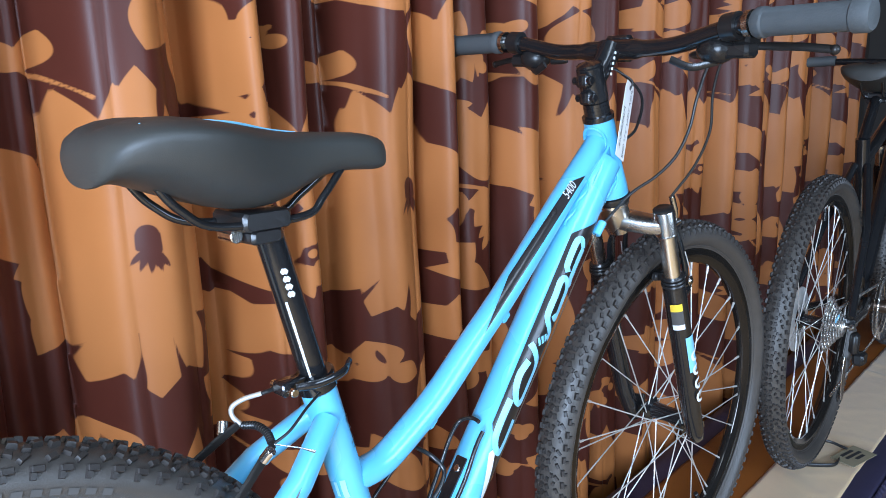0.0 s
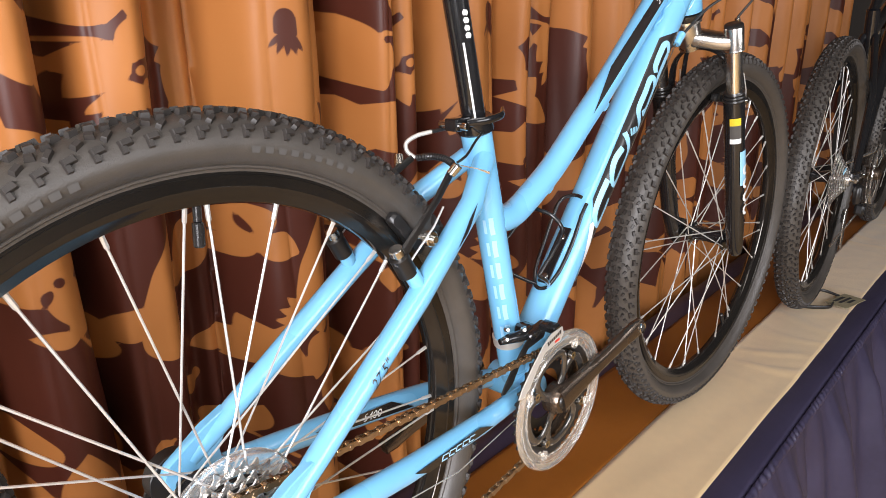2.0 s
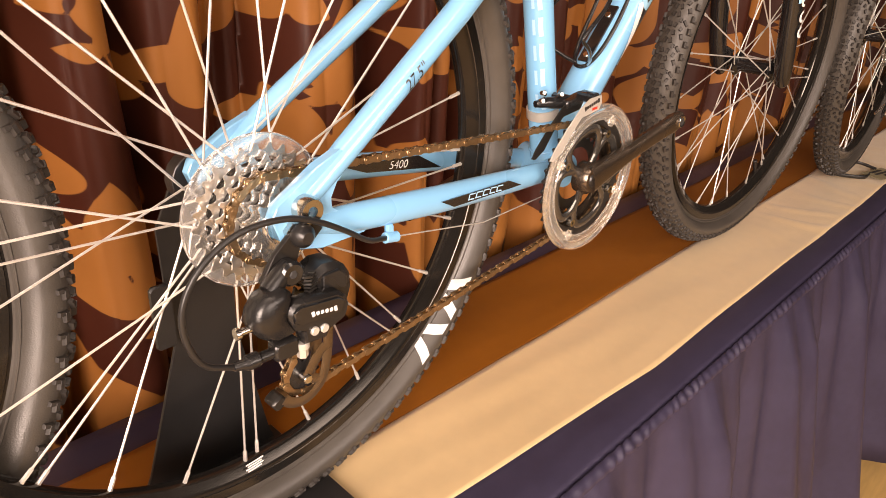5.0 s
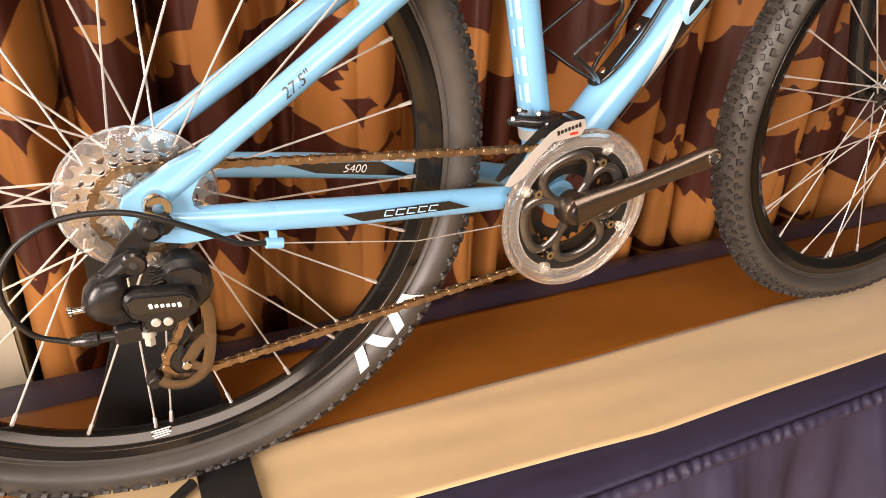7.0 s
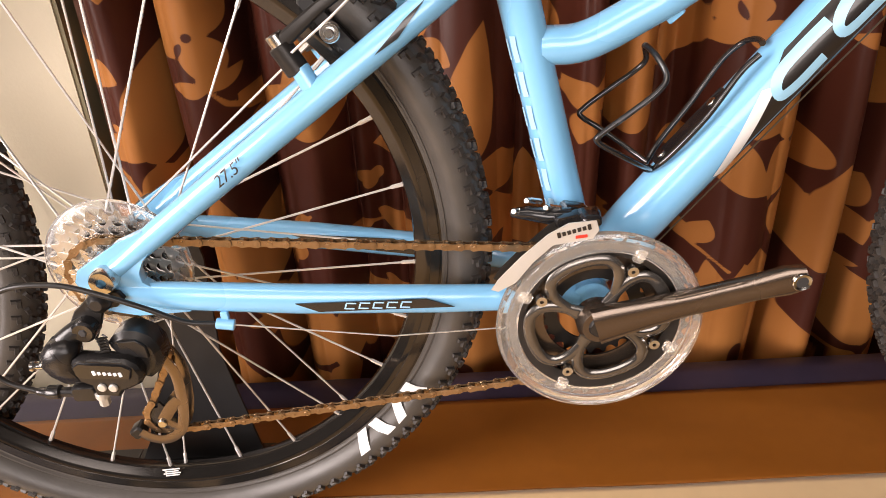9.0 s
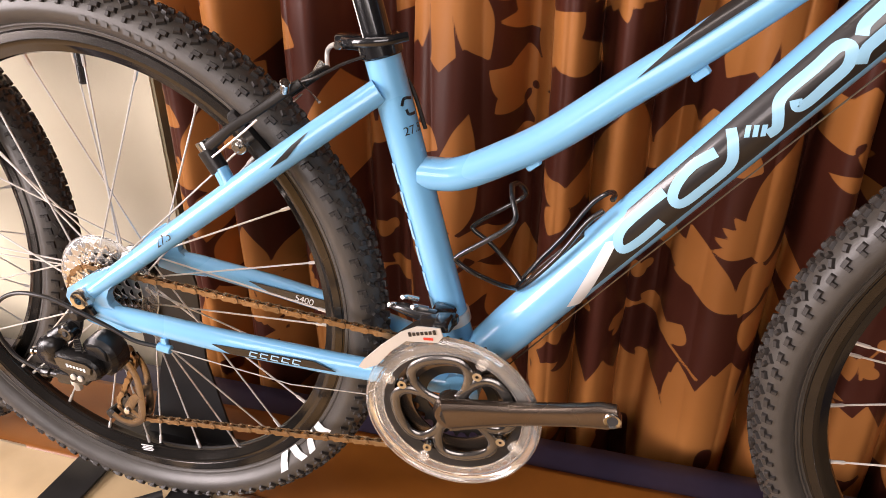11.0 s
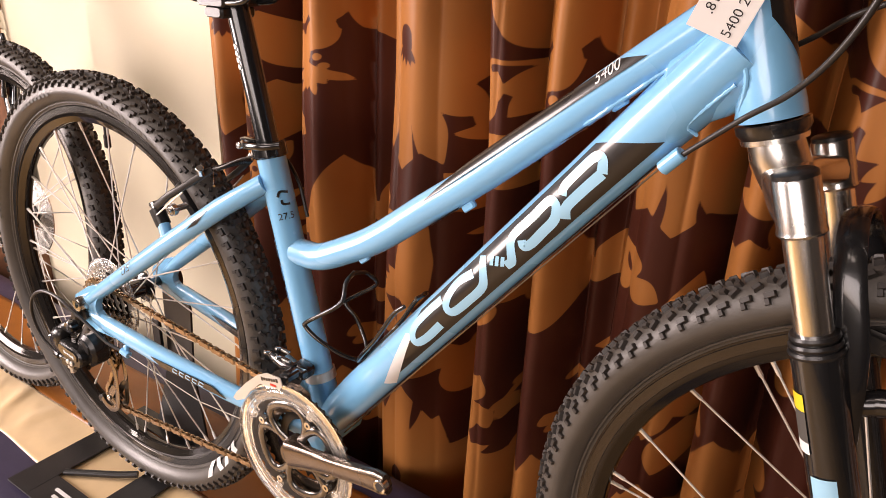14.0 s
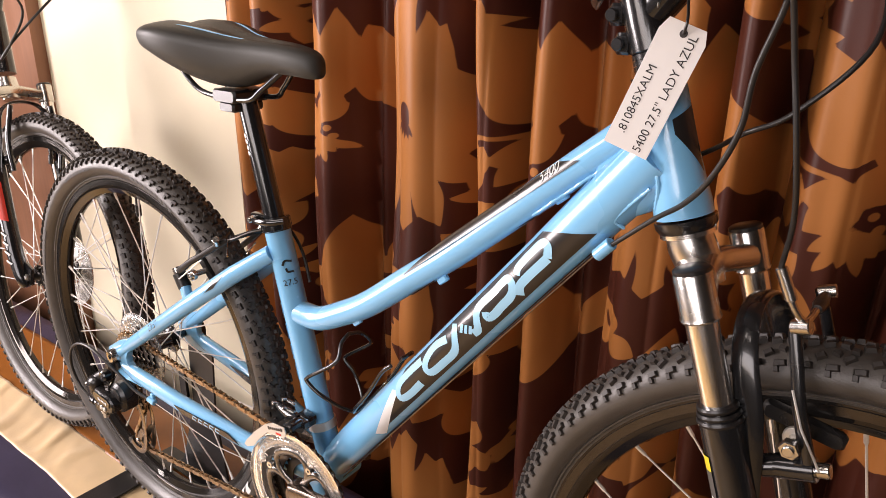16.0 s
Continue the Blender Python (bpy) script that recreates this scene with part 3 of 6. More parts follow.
# ---- bicycle pieces ----
def wall_half(rr, rim, r, half):
    """Half the width of the tyre's sidewall at radius rr, below its widest point."""
    s = (rr - rim - 0.0066) / ((r - rim) * 0.5 - 0.0066)
    return 0.0146 + (half - 0.0146) * math.sin(math.pi / 2 * min(max(s, 0.0), 1.0)) ** 0.8


def tyre_profile(r, half, rim):
    pts = [(rim - 0.002, -0.0115), (rim + 0.003, -0.0128), (rim + 0.0045, -0.0150), (rim + 0.0060, -0.0152), (rim + 0.0066, -0.0144)]
    side = []
    for k in range(0, 15):
        a = math.pi * (1.06 - 1.12 * k / 14)
        rr, hh = rim + (r - rim) * 0.5 + (r - rim) * 0.5 * math.sin(a), half * math.cos(a)
        if math.sin(a) < 0 or rr < rim + (r - rim) * 0.5:
            continue
        side.append((rr, hh))
    low = [(rim + 0.0066 + (r - rim - 0.0132) * 0.5 * k / 9) for k in range(1, 9)]
    side = [(q, -wall_half(q, rim, r, half)) for q in low] + side + [(q, wall_half(q, rim, r, half)) for q in reversed(low)]
    pts += [p for p in side if p[0] > rim + 0.007]
    return pts + [(rim + 0.0066, 0.0144), (rim + 0.0060, 0.0152), (rim + 0.0045, 0.0150), (rim + 0.003, 0.0128), (rim - 0.002, 0.0115)]


_wheel_meshes = {}


def wheel_meshes(r, rear):
    key = (r, rear)
    if key in _wheel_meshes:
        return _wheel_meshes[key]
    rim = r - 0.050
    half = 0.0265
    base = r - 0.0045
    tyre = Solid().lathe(tyre_profile(base, half, rim), seg=96, closed=False)
    knobs = Solid()
    n = 56
    cen = rim + (base - rim) * 0.5
    rad = (base - rim) * 0.5

    def knob(theta, phi, lt, lw, h, twist=0.0, taper=0.78):
        """One block at angle theta round the wheel and phi across the tread."""
        e_t = Vector((-math.sin(theta), 0, math.cos(theta)))
        e_r = Vector((math.cos(theta), 0, math.sin(theta)))
        nrm = e_r * math.cos(phi) + Vector((0, 1, 0)) * math.sin(phi)
        e_w = Vector((0, 1, 0)) * math.cos(phi) - e_r * math.sin(phi)
        c = e_r * (cen + rad * math.cos(phi)) + Vector((0, half * math.sin(phi), 0))
        d1 = e_t * math.cos(twist) + e_w * math.sin(twist)
        d2 = -e_t * math.sin(twist) + e_w * math.cos(twist)
        v = []
        for zz, k in ((-0.002, 1.12), (h * 0.75, 0.92), (h, taper)):
            for a, b in ((-1, -1), (1, -1), (1, 1), (-1, 1)):
                v.append(c + nrm * zz + d1 * (a * lt * k / 2) + d2 * (b * lw * k / 2))
        knobs.add(v, [(0, 1, 5, 4), (1, 2, 6, 5), (2, 3, 7, 6), (3, 0, 4, 7), (4, 5, 9, 8), (5, 6, 10, 9), (6, 7, 11, 10), (7, 4, 8, 11), (8, 9, 10, 11)])

    for i in range(n):
        t0 = 2 * math.pi * i / n
        d = 2 * math.pi / n
        for sgn in (-1, 1):
            # a pair of L-shaped blocks on the shoulder
            for k in (0.14, 0.64):
                knob(t0 + d * k, sgn * 1.02, 0.0094, 0.0050, 0.0034, sgn * 0.10)
                knob(t0 + d * (k + 0.075), sgn * 1.21, 0.0042, 0.0058, 0.0028)
            # slanted bars between shoulder and crown
            knob(t0 + d * 0.36, sgn * 0.68, 0.0092, 0.0042, 0.0036, sgn * 0.70)
            knob(t0 + d * 0.88, sgn * 0.68, 0.0078, 0.0048, 0.0036, sgn * 0.45)
            knob(t0 + d * 0.60, sgn * 0.52, 0.0062, 0.0044, 0.0036, -sgn * 0.40)
            # paired blocks on the crown
            knob(t0 + d * 0.08, sgn * 0.15, 0.0078, 0.0046, 0.0040, sgn * 0.35)
            knob(t0 + d * 0.28, sgn * 0.38, 0.0060, 0.0044, 0.0040, 0.2)
            knob(t0 + d * 0.48, sgn * 0.16, 0.0070, 0.0050, 0.0040, -sgn * 0.25)
            knob(t0 + d * 0.78, sgn * 0.17, 0.0074, 0.0046, 0.0040, sgn * 0.35)
    rimv = Solid().lathe([(rim + 0.001, -0.0125), (rim - 0.013, -0.0122), (rim - 0.016, -0.0105), (rim - 0.024, -0.0065), (rim - 0.0255, -0.003), (rim - 0.0255, 0.003), (rim - 0.024, 0.0065), (rim - 0.016, 0.0105), (rim - 0.013, 0.0122), (rim + 0.001, 0.0125), (rim + 0.001, 0.0105), (rim - 0.008, 0.009), (rim - 0.010, 0), (rim - 0.008, -0.009), (rim + 0.001, -0.0105)], seg=120)
    track = Solid()
    for sgn in (-1, 1):
        track.lathe([(rim - 0.0105, sgn * 0.01235), (rim - 0.0100, sgn * 0.0130), (rim - 0.0015, sgn * 0.0133), (rim - 0.001, sgn * 0.0126)], seg=120)
    flange_r = (0.0225, 0.0225) if rear else (0.019, 0.019)
    fy = (-0.021, 0.034) if rear else (-0.034, 0.034)
    hub = Solid()
    hw = 0.062 if rear else 0.047
    hub.lathe([(0.008, -hw), (0.0095, fy[0] - 0.006), (0.012, fy[0] - 0.003), (flange_r[0] + 0.004, fy[0] - 0.0017), (flange_r[0] + 0.0045, fy[0]), (flange_r[0] + 0.004, fy[0] + 0.0017), (0.015, fy[0] + 0.006), (0.0135, 0.0), (0.015, fy[1] - 0.006), (flange_r[1] + 0.004, fy[1] - 0.0017), (flange_r[1] + 0.0045, fy[1]), (flange_r[1] + 0.004, fy[1] + 0.0017), (0.012, fy[1] + 0.004), (0.0095, fy[1] + 0.007), (0.008, hw), (0.0045, hw), (0.0045, -hw)], seg=30)
    axle = Solid().cyl((0, -hw - 0.018, 0), (0, hw + 0.018, 0), 0.0047, 12)
    for sgn in (-1, 1):
        axle.lathe([(0.0045, sgn * (hw + 0.009)), (0.0085, sgn * (hw + 0.009)), (0.0085, sgn * (hw + 0.0155)), (0.0045, sgn * (hw + 0.0155))], seg=6)
    # spokes: 32, crossed three times
    pairs = []
    for side in (0, 1):
        for k in range(16):
            ah = 2 * math.pi * (k + 0.5 * side) / 16
            lead = 1 if k % 2 else -1
            ar = ah + lead * radians(63) + radians(5.6) * (1 if side else 0)
            p = Vector((flange_r[side] * math.cos(ah), fy[side] + (0.0022 if k % 2 else -0.0022), flange_r[side] * math.sin(ah)))
            e = Vector(((rim - 0.0255) * math.cos(ar), 0.002 * (1 if side else -1), (rim - 0.0255) * math.sin(ar)))
            pairs.append((p, e))
    meshes = {}
    spots = []
    for p, e in pairs:
        ln = round((e - p).length, 4)
        if ln not in meshes:
            s = Solid().tube([(0, 0, 0), (0, 0, ln - 0.014), (0, 0, ln)], [0.00115, 0.00115, 0.00115], 6)
            s.tube([(0, 0, ln - 0.013), (0, 0, ln - 0.0115), (0, 0, ln - 0.002), (0, 0, ln + 0.0015)], [0.0014, 0.0021, 0.0021, 0.0026], 6)
            meshes[ln] = s.mesh("spoke", STEEL)
        q = (e - p).to_track_quat("Z", "Y").to_matrix().to_4x4()
        spots.append((meshes[ln], Matrix.Translation(p) @ q))
    valve = Solid().cyl((0, 0, rim - 0.024), (0, 0, rim - 0.038), 0.0036, 10).cyl((0, 0, rim - 0.038), (0, 0, rim - 0.058), 0.0047, 12, 0.001)
    out = dict(tyre=tyre.mesh("tyre", RUBBER), knobs=knobs.mesh("tread", KNOB, 25), rim=rimv.mesh("rim", RIM), track=track.mesh("brake_track", BRAKE_TRACK), hub=hub.mesh("hub", BLACK_GLOSS), axle=axle.mesh("axle", SILVER), valve=valve.mesh("valve", BLACK_PLASTIC), spokes=spots)
    _wheel_meshes[key] = out
    return out


def wheel(bike, name, m, r=0.348, rear=False, valve_turn=0.0, spoke_turn=0.0):
    w = wheel_meshes(r, rear)
    base = part(name, w["rim"], None, bike, "black alloy rim with a knobbly tyre")
    base.matrix_basis = m
    part("tyre", w["tyre"], None, base, "black off-road tyre")
    part("tread", w["knobs"], None, base, kind="stuff")
    part("brake_track", w["track"], None, base)
    part("hub", w["hub"], None, base)
    part("axle", w["axle"], None, base)
    v = part("valve", w["valve"], None, base, "black valve cap")
    v.matrix_basis = Matrix.Rotation(valve_turn, 4, "Y")
    for me, sm in w["spokes"]:
        s = part("spoke", me, None, base)
        s.matrix_basis = Matrix.Rotation(spoke_turn, 4, "Y") @ sm
    return base


# ---- the blue bicycle ----
R = 0.345
BB = Vector((0.438, 0, 0.288))
STEER_BASE = Vector((0.880, 0, 0.760))
UP = Vector((-0.3173, 0, 0.9483))
FWD = Vector((0.9483, 0, 0.3173))
STEER = Matrix.Translation(STEER_BASE) @ Matrix.Rotation(radians(-3), 4, UP) @ Matrix.Translation(-STEER_BASE)
# the bar sits a little askew to the wheel
BAR_STEER = Matrix.Translation(STEER_BASE) @ Matrix.Rotation(radians(-6.3), 4, UP) @ Matrix.Translation(-STEER_BASE)
bike = thing("blue_bicycle", "light blue lady's mountain bike with black tyres on a table", "bicycle")


LEG = 0.025


def fork_at(h, f, y):
    return STEER_BASE + UP * h + FWD * f + Vector((0, y, 0))


wheel(bike, "rear_wheel", Matrix.Translation((0, 0, R)), rear=True, valve_turn=radians(3))
wheel(bike, "front_wheel", STEER @ Matrix.Translation((1.076, 0, R)), valve_turn=radians(150), spoke_turn=0.1)

ST_TOP = Vector((0.350, 0, 0.643))
TT = smooth_line([(0.388, 0, 0.523), (0.425, 0, 0.525), (0.468, 0, 0.545), (0.514, 0, 0.572), (0.576, 0, 0.6195), (0.645, 0, 0.672), (0.77, 0, 0.778), (0.852, 0, 0.845)], 6)
DT0, DT1 = Vector((0.4466, 0, 0.3111)), Vector((0.851, 0, 0.808))
DTD = (DT1 - DT0).normalized()
DT_R = 0.0254

part("seat_tube", Solid().tube([BB, BB.lerp(ST_TOP, 0.5), ST_TOP], [0.0185, 0.0175, 0.0175], 24), BLUE, bike)
part("top_tube", Solid().tube(TT, [0.0165] * len(TT), 24), BLUE, bike)
part("down_tube", Solid().tube([DT0 - DTD * 0.02, DT0, DT0.lerp(DT1, 0.1), DT0.lerp(DT1, 0.75), DT1], [0.0200, 0.0230, DT_R, DT_R, 0.0275], 36), BLUE, bike)
HT0, HT1 = STEER_BASE, STEER_BASE + UP * 0.114
part("head_tube", Solid().tube([HT0, HT0 + UP * 0.010, HT0 + UP * 0.03, HT0 + UP * 0.06, HT1 - UP * 0.008, HT1], [0.0245, 0.0245, 0.0228, 0.0215, 0.0215, 0.0205], 28), BLUE, bike)
part("bottom_bracket_shell", Solid().cyl((BB.x, -0.036, BB.z), (BB.x, 0.036, BB.z), 0.0215, 28), BLUE, bike)
# gusset under the joint of down tube and head tube
g0, g1 = DT0.lerp(DT1, 0.86), DT0.lerp(DT1, 1.0)
part("gusset", Solid().tube([DT0.lerp(DT1, 0.90) + Vector((0.012, 0, -0.010)), DT0.lerp(DT1, 0.94) + Vector((0.012, 0, -0.010)), DT0.lerp(DT1, 1.0) + Vector((0.012, 0, -0.012))], [0.006, 0.0170, 0.0215], 20), BLUE, bike)
for sgn in (-1, 1):
    part("seat_stay", Solid().tube([(0.012, sgn * 0.068, 0.362), (0.06, sgn * 0.064, 0.397), (0.20, sgn * 0.052, 0.497), (0.30, sgn * 0.037, 0.568), (0.352, sgn * 0.012, 0.604)], [0.0085, 0.011, 0.0125, 0.0125, 0.012], 18), BLUE, bike)
    part("chain_stay", Solid().tube([(0.018, sgn * 0.068, 0.344), (0.06, sgn * 0.067, 0.337), (0.17, sgn * 0.062, 0.3245), (0.30, sgn * 0.050, 0.310), (0.36, sgn * 0.040, 0.302), (0.425, sgn * 0.028, 0.291)], [0.009, 0.0135, 0.0145, 0.014, 0.0135, 0.013], 18, flat=0.75, side=(0, 1, 0)), BLUE, bike)
    part("dropout", Solid().prism([(-0.017, 0.357), (-0.010, 0.338), (0.006, 0.326), (0.030, 0.320), (0.075, 0.322), (0.090, 0.334), (0.070, 0.343), (0.050, 0.347), (0.041, 0.354), (0.040, 0.364), (0.046, 0.376), (0.066, 0.396), (0.050, 0.402), (0.026, 0.392), (0.004, 0.378), (-0.012, 0.368)], 0.011, Matrix.Translation((0, sgn * 0.0665, 0)), 0.001), BLUE, bike)


def weld(name, c, axis, r, n=40, squash=1.0):
    """A rippled bead round a joint."""
    a = Vector(axis).normalized()
    u = a.orthogonal().normalized()
    w = a.cross(u)
    pts, rs = [], []
    for k in range(n * 2):
        t = math.pi * k / n
        pts.append(Vector(c) + (u * math.cos(t) + w * math.sin(t) * squash) * r)
        rs.append(0.0017 if k % 2 else 0.0012)
    part(name, Solid().tube(pts, rs, 8, closed=True), BLUE, bike)


for hc, ha, ya in ((0.036, 0.034, 0.0215), (0.0895, 0.020, 0.0165)):
    bead = []
    for k in range(72):
        t = 2 * math.pi * k / 72
        y = ya * math.cos(t)
        bead.append(HT0 + UP * (hc + ha * math.sin(t)) - FWD * math.sqrt(max(0.0, 0.0232 ** 2 - y * y)) + Vector((0, y, 0)))
    part("weld_bead", Solid().tube(bead, [0.0024 if k % 2 else 0.0017 for k in range(72)], 8, closed=True), BLUE, bike)
weld("weld_bead", DT0.lerp(DT1, 0.045), DTD, 0.0225)
weld("weld_bead", BB.lerp(ST_TOP, 0.07), ST_TOP - BB, 0.0187)
# where the two main tubes run into each other
seam = [Vector((0.742, -0.0, 0.735)).lerp(Vector((0.85, -0.0, 0.827)), k / 26) + Vector((0, -0.0145 + 0.002 * math.sin(k), 0)) for k in range(27)]
part("weld_bead", Solid().tube(seam, [0.0019 if k % 2 else 0.0013 for k in range(27)], 8), BLUE, bike)

edge = smooth_line([(0.833, -0.0125, 0.741), (0.826, -0.0175, 0.748), (0.837, -0.0205, 0.763), (0.855, -0.0225, 0.783)], 7)
part("weld_bead", Solid().tube(edge, [0.0019 if k % 2 else 0.0013 for k in range(len(edge))], 8), BLUE, bike)

# web that fills the fork of the two tubes
part("gusset", Solid().prism([(0.789, 0.763), (0.802, 0.797), (0.852, 0.843), (0.868, 0.815), (0.866, 0.795), (0.812, 0.730), (0.765, 0.688), (0.757, 0.704)], 0.036, None, 0.009), BLUE, bike)

# seat post, clamp, saddle
POST_TOP = ST_TOP + (ST_TOP - BB).normalized() * 0.175
POSTD = (ST_TOP - BB).normalized()
part("seat_post", Solid().tube([ST_TOP - POSTD * 0.02, POST_TOP - POSTD * 0.02, POST_TOP], [0.0132, 0.0132, 0.0125], 24), BLACK_GLOSS, bike, "glossy black seat post")
cl = part("seat_clamp", Solid().tube([ST_TOP - POSTD * 0.010, ST_TOP - POSTD * 0.008, ST_TOP + POSTD * 0.006, ST_TOP + POSTD * 0.008], [0.0185, 0.0205, 0.0205, 0.0185], 24).box((0.026, 0.018, 0.013), Matrix.Translation(ST_TOP + Vector((-0.028, 0, 0.002)))), BLACK_GLOSS, bike, "black quick-release seat clamp")
part("clamp_lever", Solid().tube(smooth_line([(ST_TOP.x - 0.03, -0.014, ST_TOP.z + 0.004), (ST_TOP.x - 0.012, -0.025, ST_TOP.z + 0.006), (ST_TOP.x + 0.014, -0.026, ST_TOP.z + 0.009), (ST_TOP.x + 0.032, -0.014, ST_TOP.z + 0.012)], 5), 0.0042, 10, flat=0.6), BLACK_GLOSS, cl)
part("clamp_bolt", Solid().cyl((ST_TOP.x - 0.034, -0.018, ST_TOP.z + 0.001), (ST_TOP.x - 0.034, 0.02, ST_TOP.z + 0.001), 0.0042), SILVER, cl)


def saddle(parent, at, material, trim):
    """A padded saddle whose nose points along +x; at is its clamp."""
    a = Vector(at)
    stations = [(-0.142, 0.036, -0.008), (-0.136, 0.058, 0.006), (-0.115, 0.073, 0.015), (-0.085, 0.079, 0.016), (-0.05, 0.073, 0.011), (-0.015, 0.055, 0.004), (0.02, 0.038, -0.002), (0.06, 0.029, -0.003), (0.10, 0.024, -0.006), (0.125, 0.020, -0.011), (0.137, 0.013, -0.016), (0.142, 0.006, -0.021)]
    rings = []
    for x, hw, zt in stations:
        ring = []
        dep = 0.020 + 0.036 * max(0.0, 1 - ((x + 0.035) / 0.100) ** 2)
        dep = min(dep, 0.016 + (x + 0.142) * 2.2) * min(1, hw / 0.022)
        for k in range(36):
            t = 2 * math.pi * k / 36
            c, s = math.cos(t), math.sin(t)
            yy = hw * math.copysign(abs(c) ** 0.75, c)
            if s >= 0:
                zz = zt + 0.016 * s ** 0.8 - 0.009 * max(0, 1 - abs(yy) / 0.012) * (1 if -0.12 < x < 0.07 else 0)
            else:
                zz = zt - dep * abs(s) ** 0.6
                yy *= 1 - 0.25 * abs(s)
            ring.append(a + Vector((x, yy, zz + 0.048)))
        rings.append(ring)
    s = Solid().grid(rings, cap=True)
    ob = part("saddle", s, material, parent, "black padded saddle", smooth=70)
    mod = ob.modifiers.new("soft", "SUBSURF")
    mod.levels = mod.render_levels = 1
    for sgn in (-1, 1):
        part("trim_line", Solid().tube(smooth_line([a + Vector(p) for p in ((-0.115, sgn * 0.050, 0.0735), (-0.08, sgn * 0.048, 0.0748), (-0.04, sgn * 0.038, 0.0718), (0.0, sgn * 0.025, 0.0642), (0.03, sgn * 0.018, 0.0602))], 6), 0.0012, 6), trim, ob)
        part("saddle_rail", Solid().tube(smooth_line([a + Vector(p) for p in ((-0.100, sgn * 0.026, 0.030), (-0.082, sgn * 0.025, 0.008), (-0.05, sgn * 0.022, -0.010), (0.03, sgn * 0.022, -0.012), (0.055, sgn * 0.018, 0.002), (0.085, sgn * 0.009, 0.026))], 6), 0.0036, 10), BLACK_GLOSS, ob, "black steel saddle rail")
    part("saddle_clamp", Solid().box((0.046, 0.056, 0.016), Matrix.Translation(a + Vector((-0.008, 0, -0.010))), 0.003).box((0.03, 0.05, 0.012), Matrix.Translation(a + Vector((-0.008, 0, -0.024))), 0.003), BLACK_PLASTIC, ob)
    part("clamp_bolt", Solid().cyl(a + Vector((-0.030, -0.012, -0.022)), a + Vector((-0.030, 0.012, -0.022)), 0.006), SILVER, ob)
    return ob


SADDLE_AT = POST_TOP + Vector((-0.001, 0, 0.004))
saddle(bike, SADDLE_AT, SADDLE, PALE_BLUE)

# headset and fork
part("headset_cup", Solid().lathe([(0.020, -0.002), (0.0262, -0.002), (0.0262, -0.008), (0.0235, -0.0125), (0.020, -0.0125)], STEER_BASE, UP, 32), BLACK_GLOSS, bike)
part("headset_cover", Solid().lathe([(0.016, 0), (0.022, 0), (0.022, 0.007), (0.016, 0.007)], HT1, UP, 32), BLACK_GLOSS, bike)
part("crown_race", Solid().lathe([(0.018, -0.0127), (0.0235, -0.0127), (0.0235, -0.0165), (0.018, -0.0165)], STEER_BASE, UP, 32), CHROME, bike)


